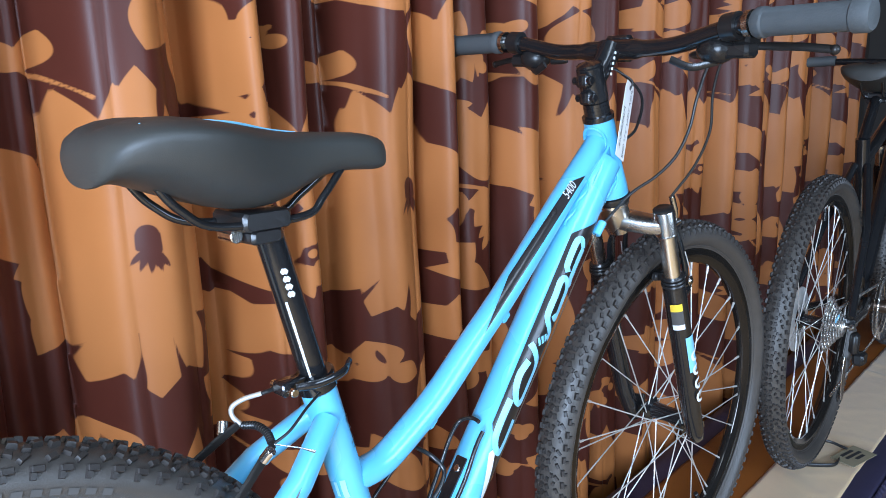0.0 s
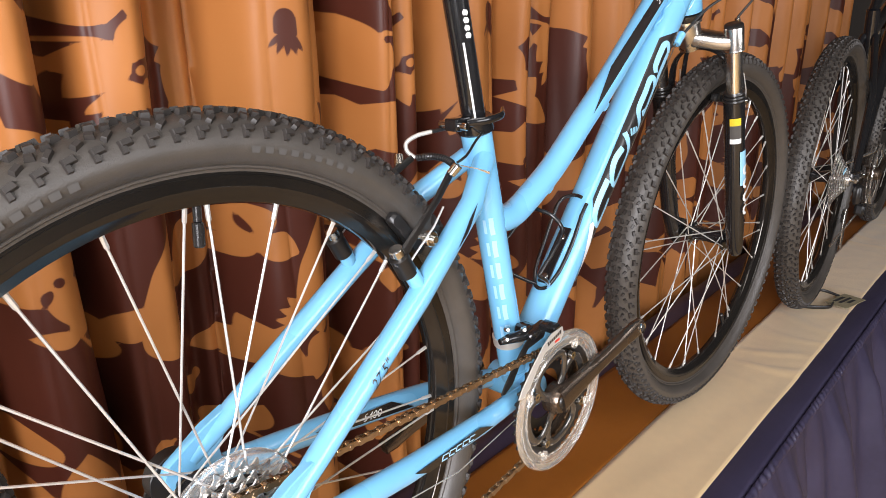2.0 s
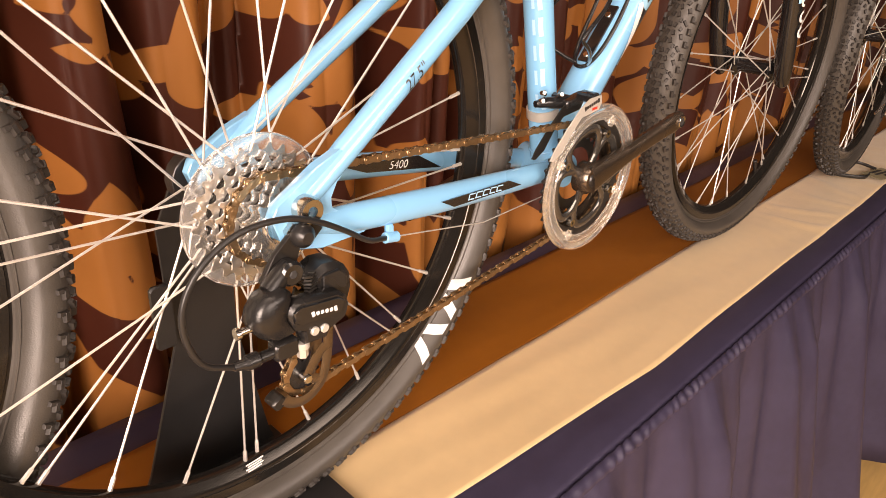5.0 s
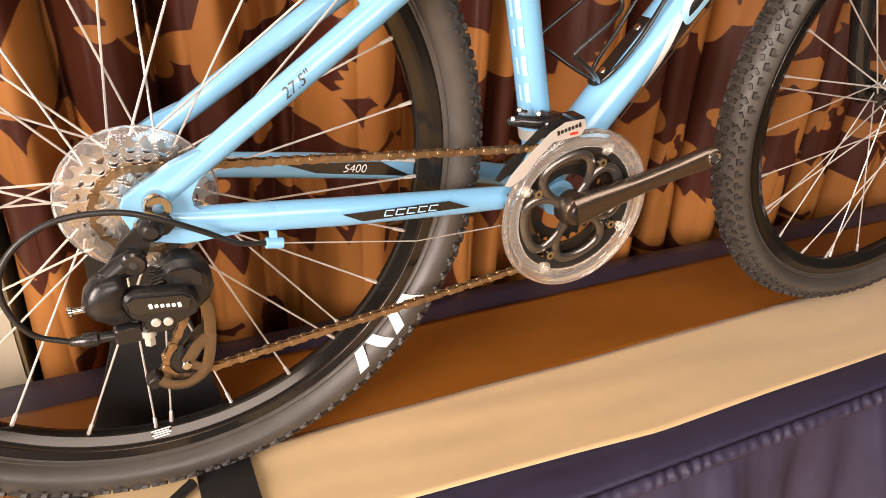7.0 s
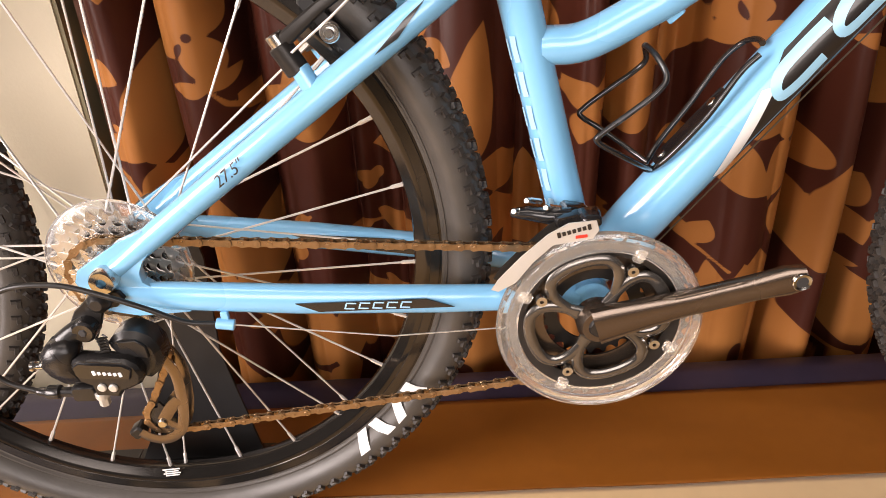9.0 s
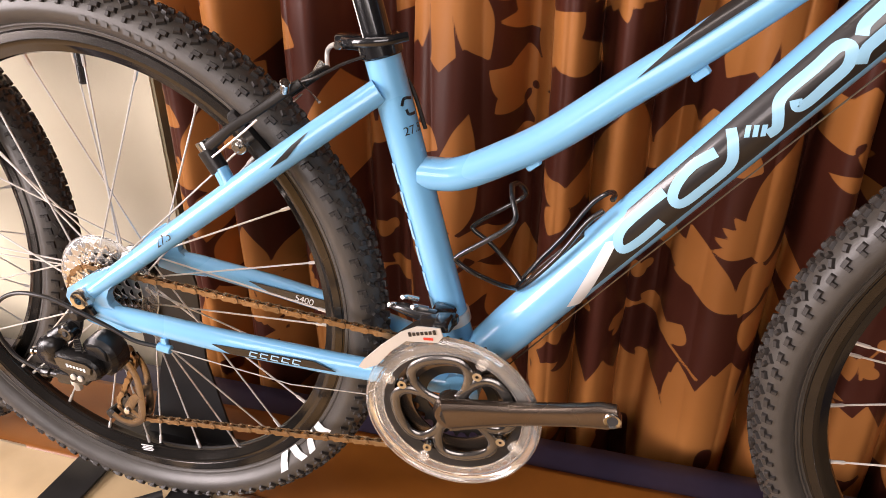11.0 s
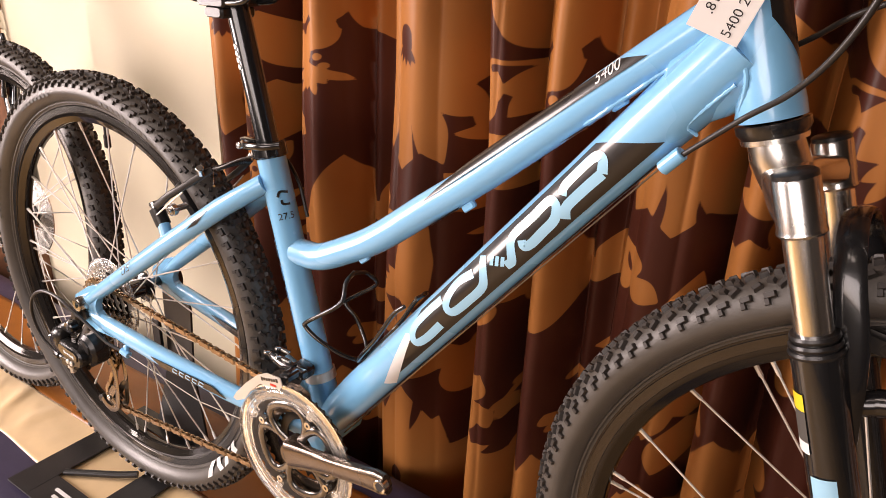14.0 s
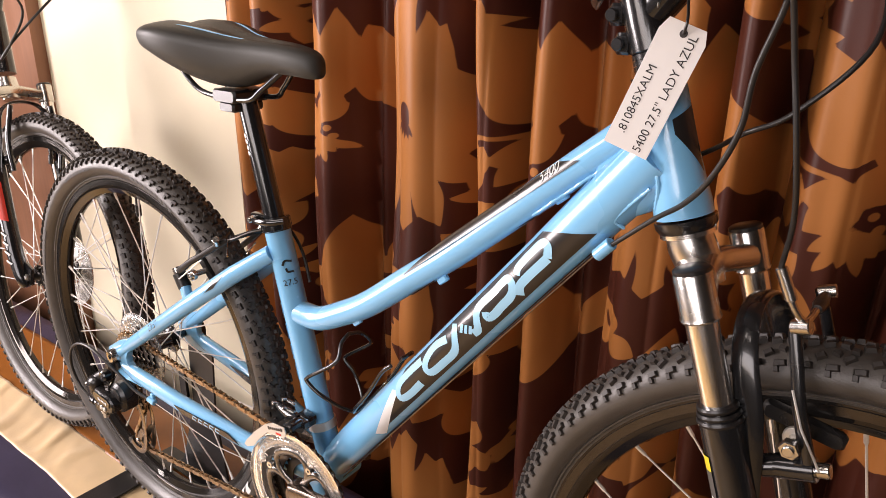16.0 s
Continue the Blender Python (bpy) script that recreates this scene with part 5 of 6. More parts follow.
for sgn in (-1, 1):
    q = Solid().prism(STAY_DECAL, 0.0012, None, 0.0003)
    q.v = [Vector((p.x, sgn * stay_y(p.x) + p.y, p.z)) for p in q.v]
    cd = part("chain_stay_decal", q, BLACK_DECAL, bike, "black chain stay decal with a pale print")
    pr = Solid()
    if sgn < 0:
        # a row of slanted white dashes, two high
        for k in range(5):
            cx = 0.2155 + 0.0122 * k
            cz = 0.3200 - (cx - 0.2155) * 0.080
            for v in (-1, 1):
                pr.box((0.0092, 0.0006, 0.0012), Matrix.Translation((cx + 0.0010 * v, -stay_y(cx) - 0.0009, cz + 0.0027 * v)) @ rot_y(-0.08), 0.0005)
            pr.box((0.0014, 0.0006, 0.0046), Matrix.Translation((cx - 0.0040, -stay_y(cx) - 0.0009, cz)) @ rot_y(-0.30), 0.0004)
    else:
        pts, faces = letters("5400", 0.0115)
        pr.add([Vector((0.235 + p.x + 0.3 * p.y, stay_y(0.235 + p.x) + 0.0012, 0.3175 + p.y - p.x * 0.085)) for p in pts], faces)
    part("print", pr, FAINT_PRINT, cd)
# on the inner face of the far stay the number shows towards the wheel
inner = Solid().prism([(0.144, 0.3330), (0.250, 0.3260), (0.284, 0.3060), (0.178, 0.3190)], 0.0012, None, 0.0003)
inner.v = [Vector((p.x, 0.0500 - max(0.0, p.x - 0.17) * 0.088 + p.y, p.z)) for p in inner.v]
idl = part("chain_stay_decal", inner, BLACK_DECAL, bike)
pts, faces = letters("5400", 0.0130)
part("print", Solid().add([Vector((0.221 + p.x + 0.3 * p.y, 0.0500 - (0.051 + p.x) * 0.088 - 0.0012, 0.3205 + p.y - p.x * 0.10)) for p in pts], faces), WHITE_PRINT, idl)

# seat post print
pw = Wrap(ST_TOP, POST_TOP, 0.0133)
pp = Solid()
for k in range(4):
    pw.stroke(pp, [(0.094 + 0.0075 * k, 0.001), (0.098 + 0.0075 * k, 0.006)], 0.004)
    pw.stroke(pp, [(0.094 + 0.0075 * k, 0.006), (0.098 + 0.0075 * k, 0.0015)], 0.0025)
pw.stroke(pp, [(0.010, 0.010), (0.05, 0.010), (0.09, 0.010)], 0.0022)
part("post_print", pp, WHITE_PRINT, bike)

# head tube badge patch
hw = Wrap(HT0, HT1, 0.0222)
hb = Solid()
hw.quad(hb, (0.034, -0.034), (0.090, -0.034), (0.082, -0.012), (0.070, -0.012), nu=8)
part("head_badge", hb, BLACK_DECAL, bike, "black angular badge on the head tube")

# tyre and rim prints
for r0, w, a0, count, mt in ((0.3090, 0.019, -50, 4, WHITE_PRINT), (0.3175, 0.005, 62, 9, GREY_PRINT), (0.3175, 0.005, 104, 8, GREY_PRINT), (0.3175, 0.005, 150, 9, GREY_PRINT)):
    for k in range(count):
        a = radians(a0 + (5.6 if mt is WHITE_PRINT else 2.2) * k)
        p = Solid()
        rows = []
        for i in range(3):
            aa = a + radians((2.6 if mt is WHITE_PRINT else 1.3) * i / 2)
            tilt = 0.006 * (1 if k % 2 else -1) if mt is WHITE_PRINT else 0.0
            rows.append([Vector((math.cos(aa) * rr + tilt * (j - 1) * -math.sin(aa), -0.0007 - wall_half(rr, R - 0.050, R - 0.0045, 0.0265), R + math.sin(aa) * rr + tilt * (j - 1) * math.cos(aa))) for j, rr in enumerate((r0 - w / 2, r0, r0 + w / 2))])
        p.grid(rows, closed_u=False)
        part("tyre_print", p, mt, bike)
rl = Solid()
for k in range(4):
    rl.box((0.020 - 0.004 * (k % 2), 0.0006, 0.0016), Matrix.Translation((-0.017, -0.0122, 0.0765 - 0.0030 * k)) @ rot_y(0.08))
part("rim_label", rl, WHITE_PRINT, bike)

# ---- rear derailleur ----
der = part("rear_derailleur", Solid().prism([(-0.006, 0.346), (0.000, 0.351), (0.012, 0.351), (0.021, 0.350), (0.025, 0.343), (0.018, 0.336), (0.004, 0.334), (-0.002, 0.318), (-0.010, 0.303), (-0.030, 0.298), (-0.034, 0.312), (-0.022, 0.332)], 0.0055, Matrix.Translation((0, -0.0765, 0)), 0.0012), BLACK_MATT, bike, "black rear derailleur with long cage")
part("axle_nut", Solid().lathe([(0.0045, -0.004), (0.0100, -0.004), (0.0115, -0.0015), (0.0115, 0.009), (0.0045, 0.009)], (0.012, -0.081, 0.362), (0, 1, 0), 24), SILVER, der)
part("hanger_knob", Solid().lathe([(0.0, -0.010), (0.005, -0.010), (0.0095, -0.006), (0.0105, 0.0), (0.0, 0.0)], (0.004, -0.079, 0.343), (0, 1, 0), 20), BLACK_PLASTIC, der)
part("pivot_bolt", Solid().lathe([(0.003, -0.0085), (0.0085, -0.0090), (0.0105, -0.007), (0.0105, 0.006), (0.003, 0.006)], (-0.0130, -0.083, 0.318), (0, 1, 0), 24), BLACK_GLOSS, der)
part("bolt_socket", Solid().cyl((-0.0130, -0.0925, 0.318), (-0.0130, -0.088, 0.318), 0.0038, 6), INK, der)
# rounded upper body hung from the pivot, then the long parallelogram plate
neck = Solid().tube(smooth_line([(-0.012, -0.082, 0.320), (-0.022, -0.085, 0.316), (-0.034, -0.088, 0.308)], 4), 0.0095, 14, flat=0.8)
neck.prism([(-0.053, 0.301), (-0.045, 0.311), (-0.028, 0.314), (-0.020, 0.308), (-0.022, 0.298), (-0.024, 0.284), (-0.018, 0.270), (-0.036, 0.268), (-0.050, 0.278), (-0.056, 0.290)], 0.026, Matrix.Translation((0, -0.090, 0)), 0.006)
part("upper_body", neck, BLACK_PLASTIC, der, smooth=60)
part("housing_stop", Solid().box((0.022, 0.014, 0.016), Matrix.Translation((-0.026, -0.092, 0.257)), 0.002), BLACK_PLASTIC, der)
part("side_screw", Solid().cyl((-0.066, -0.092, 0.286), (-0.052, -0.092, 0.286), 0.0032, 10).cyl((-0.067, -0.092, 0.286), (-0.063, -0.092, 0.286), 0.0052, 10), SILVER, der)
body = Solid().prism([(-0.027, 0.290), (-0.024, 0.297), (-0.018, 0.300), (0.004, 0.2985), (0.022, 0.2955), (0.030, 0.289), (0.033, 0.279), (0.030, 0.270), (0.022, 0.266), (0.012, 0.262), (0.008, 0.256), (-0.012, 0.258), (-0.014, 0.270), (-0.024, 0.276)], 0.016, Matrix.Translation((0, -0.096, 0)), 0.003)
lb = part("parallelogram_link", body, BLACK_PLASTIC, der)
part("link_ridge", Solid().prism([(-0.023, 0.2930), (-0.018, 0.2960), (0.020, 0.2915), (0.026, 0.2870), (0.023, 0.2775), (-0.018, 0.2800), (-0.023, 0.2840)], 0.003, Matrix.Translation((0, -0.1045, 0)), 0.001), BLACK_GLOSS, lb)
bars = Solid()
for k in range(6):
    bars.box((0.0030, 0.0008, 0.0048 if k in (0, 5) else 0.0034), Matrix.Translation((-0.006 + 0.0044 * k, -0.1062, 0.2862 - 0.0006 * k)) @ rot_y(0.2), 0.0004)
part("print", bars, WHITE_PRINT, lb)
for k in range(2):
    part("limit_screw", Solid().cyl((-0.004 + 0.0095 * k, -0.1062, 0.2690 - 0.001 * k), (-0.004 + 0.0095 * k, -0.098, 0.2690 - 0.001 * k), 0.0040, 12), SATIN_ALLOY, lb)
part("cable_anchor", Solid().cyl((-0.011, -0.096, 0.252), (-0.011, -0.096, 0.243), 0.0048, 6).cyl((-0.011, -0.096, 0.258), (-0.011, -0.096, 0.252), 0.0062, 14), SATIN_ALLOY, der)
part("spring_housing", Solid().prism([(0.003, 0.304), (0.009, 0.311), (0.018, 0.315), (0.030, 0.314), (0.040, 0.308), (0.046, 0.298), (0.047, 0.284), (0.042, 0.272), (0.032, 0.264), (0.022, 0.268), (0.010, 0.288)], 0.030, Matrix.Translation((0, -0.076, 0)), 0.005).prism([(0.014, 0.308), (0.030, 0.309), (0.038, 0.302), (0.038, 0.290), (0.014, 0.294)], 0.004, Matrix.Translation((0, -0.0915, 0)), 0.001), BLACK_PLASTIC, der)
part("return_spring", Solid().tube([(0.002 + 0.005 * math.sin(k * 1.6), -0.092 + 0.003 * math.cos(k * 1.6), 0.314 - 0.0008 * k) for k in range(24)], 0.0011, 6), BLACK_MATT, der)
for yy in (-0.0605, -0.0440):
    cage = Solid().tube(smooth_line([(0.032, yy, 0.268), (0.041, yy, 0.246), (0.041, yy, 0.220), (0.038, yy, 0.196), (0.031, yy, 0.176), (0.016, yy, 0.166), (0.001, yy, 0.168), (-0.009, yy, 0.176)], 6), 0.0056, 10, flat=0.16, side=(0, 1, 0))
    cage.tube(smooth_line([(0.038, yy, 0.215), (0.028, yy, 0.206), (0.017, yy, 0.190)], 5), 0.0062, 10, flat=0.16, side=(0, 1, 0))
    cage.tube(smooth_line([(0.030, yy, 0.180), (0.017, yy, 0.190)], 3), 0.0050, 10, flat=0.16, side=(0, 1, 0))
    part("cage_plate", cage, CAGE, der, "brushed steel derailleur cage plate")
for c in (UPPER_P, LOWER_P):
    part("jockey_wheel", toothed(11, 0.0165, 0.003, 0.0028, 0.005).moved(Matrix.Translation((c.x, -0.0522, c.z))), BLACK_PLASTIC, der, smooth=30)
    part("jockey_bolt", Solid().cyl((c.x, -0.0640, c.z), (c.x, -0.042, c.z), 0.0046, 12), SILVER, der)
part("cage_tab", Solid().box((0.014, 0.016, 0.012), Matrix.Translation((-0.013, -0.053, 0.174)) @ rot_y(0.6), 0.002), BLACK_MATT, der)
part("barrel_adjuster", Solid().tube([(-0.036, -0.092, 0.256), (-0.048, -0.092, 0.2565), (-0.050, -0.092, 0.2567), (-0.060, -0.092, 0.257), (-0.062, -0.092, 0.257), (-0.070, -0.091, 0.2575)], [0.0045, 0.0045, 0.0065, 0.0065, 0.0045, 0.0035], 12), BLACK_PLASTIC, der)
part("inner_cable", Solid().tube([(-0.036, -0.092, 0.256), (-0.011, -0.0955, 0.2535)], 0.0008, 6), STEEL, der)
part("shift_cable", Solid().tube(smooth_line([(0.098, -0.075, 0.3105), (0.072, -0.081, 0.318), (0.045, -0.086, 0.336), (0.012, -0.092, 0.356), (-0.020, -0.094, 0.368), (-0.058, -0.095, 0.368), (-0.088, -0.096, 0.353), (-0.105, -0.096, 0.328), (-0.106, -0.095, 0.300), (-0.094, -0.093, 0.272), (-0.070, -0.091, 0.2575)], 6), 0.0025, 10), CABLE, bike, "looped black gear cable")
part("cable_stop", Solid().cyl((0.096, -0.074, 0.3105), (0.112, -0.0735, 0.3075), 0.0052, 14).box((0.007, 0.006, 0.014), Matrix.Translation((0.104, -0.071, 0.314)), 0.001), BLUE, bike)
part("gear_wire", Solid().tube([(0.112, -0.0735, 0.3075), (0.25, -0.060, 0.278), (0.40, -0.030, 0.262)], 0.0007, 5), STEEL, bike)

# ---- front derailleur ----
fd = part("front_derailleur", Solid().box((0.024, 0.020, 0.016), Matrix.Translation((0.418, -0.027, 0.380)) @ rot_y(-0.2), 0.003).box((0.040, 0.012, 0.010), Matrix.Translation((0.418, -0.044, 0.384)) @ rot_y(0.15), 0.002).box((0.016, 0.024, 0.010), Matrix.Translation((0.426, -0.058, 0.390)) @ rot_y(0.1), 0.002), BLACK_GLOSS, bike, "black front derailleur with a silver cage")
fdp = [(0.340, 0.332), (0.346, 0.330), (0.361, 0.338), (0.376, 0.358), (0.393, 0.374), (0.426, 0.3780), (0.431, 0.386), (0.428, 0.395), (0.405, 0.3935), (0.388, 0.384), (0.366, 0.364), (0.346, 0.342)]
fc = part("cage_plate", Solid().prism(fdp, 0.0016, Matrix.Translation((0, -0.0745, 0)), 0.0004), SATIN_ALLOY, fd, "silver outer cage plate")
part("cage_plate", Solid().prism(fdp, 0.0016, Matrix.Translation((0.004, -0.0465, -0.006)), 0.0004), BLACK_MATT, fd)
fb = Solid()
for k in range(7):
    fb.box((0.0030, 0.0006, 0.0052 if k in (0, 6) else 0.0038), Matrix.Translation((0.397 + 0.0042 * k, -0.0758, 0.3830 + 0.0011 * k)) @ rot_y(0.25), 0.0003)
part("print", fb, BLACK_DECAL, fc)
part("red_print", Solid().box((0.010, 0.0006, 0.0028), Matrix.Translation((0.416, -0.0758, 0.3810)) @ rot_y(0.1), 0.0003), RED, fc)
part("clamp_band", Solid().lathe([(0.0182, -0.006), (0.0202, -0.006), (0.0202, 0.006), (0.0182, 0.006)], BB.lerp(ST_TOP, 0.205), ST_TOP - BB, 28), SATIN_ALLOY, fd, "thin steel clamp band")
for p in ((0.366, -0.034, 0.388), (0.378, -0.026, 0.394), (0.393, -0.040, 0.393)):
    part("limit_screw", Solid().cyl(p, Vector(p) + Vector((-0.003, -0.006, 0.002)), 0.0030, 10).cyl(Vector(p) + Vector((0.012, 0.004, -0.004)), p, 0.0028, 8), SILVER, fd)
part("linkage", Solid().tube([(0.362, -0.030, 0.384), (0.376, -0.034, 0.385), (0.394, -0.036, 0.382), (0.414, -0.038, 0.382)], [0.004, 0.0065, 0.0075, 0.008], 10), BLACK_GLOSS, fd)

# ---- rear rim brake ----
for sgn in (-1, 1):
    m = Matrix.Scale(sgn * -1, 4, (0, 1, 0))
    part("brake_boss", Solid().cyl((0.207, -0.051, 0.503), (0.195, -0.047, 0.525), 0.0080, 16).moved(m), BLUE, bike)
    arm = Solid().tube([(0.180, -0.048, 0.533), (0.187, -0.049, 0.547), (0.214, -0.047, 0.568), (0.240, -0.042, 0.584), (0.268, -0.034, 0.603), (0.282, -0.030, 0.611)], [0.0060, 0.0062, 0.0048, 0.0046, 0.0050, 0.0040], 8, flat=0.55, side=(0, 1, 0))
    arm.cyl((0.194, -0.046, 0.522), (0.182, -0.046, 0.543), 0.0098, 16)
    ba = part("rear_brake_arm", arm.moved(m), BLACK_MATT, bike, "dark linear-pull brake arm")
    part("pivot_bolt", Solid().cyl((0.184, -0.046, 0.540), (0.178, -0.046, 0.551), 0.0072, 14).moved(m), SILVER, ba)
    part("spring_wire", Solid().tube([(0.192, -0.053, 0.538), (0.225, -0.052, 0.563), (0.243, -0.048, 0.578)], 0.0011, 6).moved(m), STEEL, ba)
    part("pad_bolt", Solid().cyl((0.222, -0.028, 0.551), (0.222, -0.057, 0.551), 0.0042, 12).cyl((0.222, -0.046, 0.551), (0.222, -0.053, 0.551), 0.0080, 16).moved(m), SILVER, ba)
    part("brake_pad", Solid().box((0.062, 0.011, 0.012), Matrix.Translation((0.218, -0.0200, 0.551)) @ rot_y(-0.86), 0.003).moved(m), BLACK_PLASTIC, ba)
    part("arm_bolt", Solid().cyl((0.268, -0.036, 0.604), (0.273, -0.042, 0.614), 0.0052, 12).moved(m), SILVER, ba)
boot = smooth_line([(0.283, -0.026, 0.611), (0.288, -0.010, 0.614), (0.289, 0.010, 0.614), (0.284, 0.026, 0.611)], 10)
part("rubber_boot", Solid().tube(boot, [0.0040 if k % 2 else 0.0030 for k in range(len(boot))], 10), BLACK_PLASTIC, bike, "ribbed black brake boot")
part("cable_noodle", Solid().tube(smooth_line([(0.284, 0.028, 0.611), (0.280, 0.036, 0.618), (0.281, 0.037, 0.627), (0.290, 0.030, 0.634), (0.304, 0.022, 0.637)], 6), 0.0024, 10), SATIN_ALLOY, bike, "bent silver brake cable guide")
part("cable_end", Solid().tube([(0.283, -0.030, 0.611), (0.300, -0.044, 0.606), (0.310, -0.052, 0.601)], [0.0006, 0.0006, 0.0016], 6), SILVER, bike)
part("brake_cable", Solid().tube(smooth_line([(0.304, 0.022, 0.637), (0.330, 0.018, 0.638), (0.352, 0.022, 0.628), (0.372, 0.024, 0.600), (0.386, 0.022, 0.560)], 5), 0.0022, 8), CABLE, bike)
part("band_pin", Solid().tube(smooth_line([(0.283, -0.030, 0.612), (0.300, -0.030, 0.618), (0.322, -0.024, 0.629), (0.342, -0.018, 0.636)], 5), 0.0014, 8), BLACK_MATT, bike)

# ---- bottle cage ----
bc = part("bottle_cage", Solid().tube(smooth_line([(0.566, -0.020, 0.512), (0.552, -0.021, 0.498), (0.530, -0.021, 0.462), (0.506, -0.018, 0.430), (0.492, -0.010, 0.412), (0.488, 0.0, 0.408), (0.492, 0.010, 0.412), (0.506, 0.018, 0.430), (0.530, 0.021, 0.462), (0.552, 0.021, 0.498), (0.566, 0.020, 0.512), (0.572, 0.010, 0.518), (0.574, 0.0, 0.519), (0.572, -0.010, 0.518)], 5)[:-1], 0.0026, 10, closed=False), BLACK_GLOSS, bike, "black wire bottle cage")
for sgn in (-1, 1):
    part("cage_wire", Solid().tube(smooth_line([(0.492, sgn * 0.008, 0.411), (0.476, sgn * 0.022, 0.421), (0.452, sgn * 0.034, 0.437), (0.434, sgn * 0.036, 0.449), (0.436, sgn * 0.037, 0.456), (0.460, sgn * 0.037, 0.474), (0.480, sgn * 0.035, 0.489), (0.488, sgn * 0.030, 0.500), (0.482, sgn * 0.018, 0.514), (0.478, 0.0, 0.519)], 6), 0.0026, 10), BLACK_GLOSS, bc)
part("cage_plate", Solid().box((0.085, 0.016, 0.0025), Matrix.Translation((0.523, 0, 0.446)) @ rot_y(0.867), 0.001), BLACK_GLOSS, bc)
for p in ((0.503, 0, 0.4200), (0.542, 0, 0.466)):
    part("cage_bolt", Solid().cyl(p, Vector(p) + Vector((-0.0035, 0, 0.003)), 0.0045, 12), SILVER, bc)

# cable guides under the tubes
for p in ((0.766, -0.004, 0.755), (0.630, -0.004, 0.636), (0.498, -0.004, 0.544)):
    part("cable_guide", Solid().box((0.016, 0.007, 0.008), Matrix.Translation(p) @ rot_y(0.7), 0.002), BLUE, bike)
part("cable_stop", Solid().cyl((0.812, -0.018, 0.712), (0.826, -0.020, 0.728), 0.0062, 14), BLUE, bike)
part("gear_wire", Solid().tube([(0.812, -0.018, 0.714), (0.60, -0.014, 0.4575), (0.47, -0.012, 0.298)], 0.0008, 5), CAGE, bike)

# ---- stem, bar, grips, levers ----
SPACER = HT1 + UP * 0.007
stem = part("stem", Solid().tube([SPACER + UP * 0.018, SPACER + UP * 0.020, SPACER + UP * 0.066, SPACER + UP * 0.068], [0.0165, 0.0185, 0.0185, 0.0165], 24).tube([SPACER + UP * 0.045, SPACER + UP * 0.062 + FWD * 0.030, SPACER + UP * 0.078 + FWD * 0.050], [0.0165, 0.0155, 0.0175], 20).moved(BAR_STEER), BLACK_GLOSS, bike, "black handlebar stem")
for k in range(4):
    part("spacer", Solid().lathe([(0.015, 0.0), (0.0178, 0.0), (0.0178, 0.0042), (0.015, 0.0042)], SPACER + UP * 0.0046 * k, UP, 28).moved(BAR_STEER), BLACK_GLOSS, bike)
part("top_cap", Solid().lathe([(0.0, 0.0), (0.0175, 0.0), (0.0175, 0.003), (0.006, 0.0065), (0.0, 0.0065)], SPACER + UP * 0.068, UP, 28).moved(BAR_STEER), BLACK_GLOSS, stem)
for k in range(2):
    c = SPACER + UP * (0.030 + 0.024 * k) - FWD * 0.019
    part("stem_bolt", Solid().box((0.016, 0.020, 0.018), Matrix.Translation(c + Vector((0, -0.004, 0))), 0.003).cyl(c + Vector((-0.002, -0.019, 0)), c + Vector((-0.002, 0.012, 0)), 0.0055, 16).moved(BAR_STEER), BLACK_GLOSS, stem)
BAR = SPACER + UP * 0.073 + FWD * 0.052


def bar_at(y, up=0.0, back=0.0):
    return BAR + Vector((-back, y, up))


bar_pts = smooth_line([bar_at(-0.325, 0.020, 0.018), bar_at(-0.24, 0.021, 0.012), bar_at(-0.19, 0.020, 0.008), bar_at(-0.155, 0.014, 0.004), bar_at(-0.10, 0.002, 0.0), bar_at(-0.05, 0, 0), bar_at(0, 0, 0), bar_at(0.05, 0, 0), bar_at(0.10, 0.002, 0.0), bar_at(0.155, 0.014, 0.004), bar_at(0.19, 0.020, 0.008), bar_at(0.24, 0.021, 0.012), bar_at(0.325, 0.020, 0.018)], 5)
part("handlebar", Solid().tube(bar_pts, [0.0112 + (0.0025 if abs(p.y) < 0.04 else 0) for p in bar_pts], 20).moved(BAR_STEER), BLACK_GLOSS, bike, "black riser handlebar")
part("face_plate", Solid().box((0.018, 0.040, 0.036), Matrix.Translation(BAR + Vector((0.016, 0, 0.002))), 0.004).moved(BAR_STEER), BLACK_GLOSS, stem)
sp = Solid()
for k in range(5):
    sp.box((0.0006, 0.003, 0.004), Matrix.Translation(SPACER + UP * (0.050 + 0.006 * k) + FWD * (0.02 + 0.004 * k) + Vector((0, -0.0175, 0))))
part("print", sp.moved(BAR_STEER), WHITE_PRINT, stem)
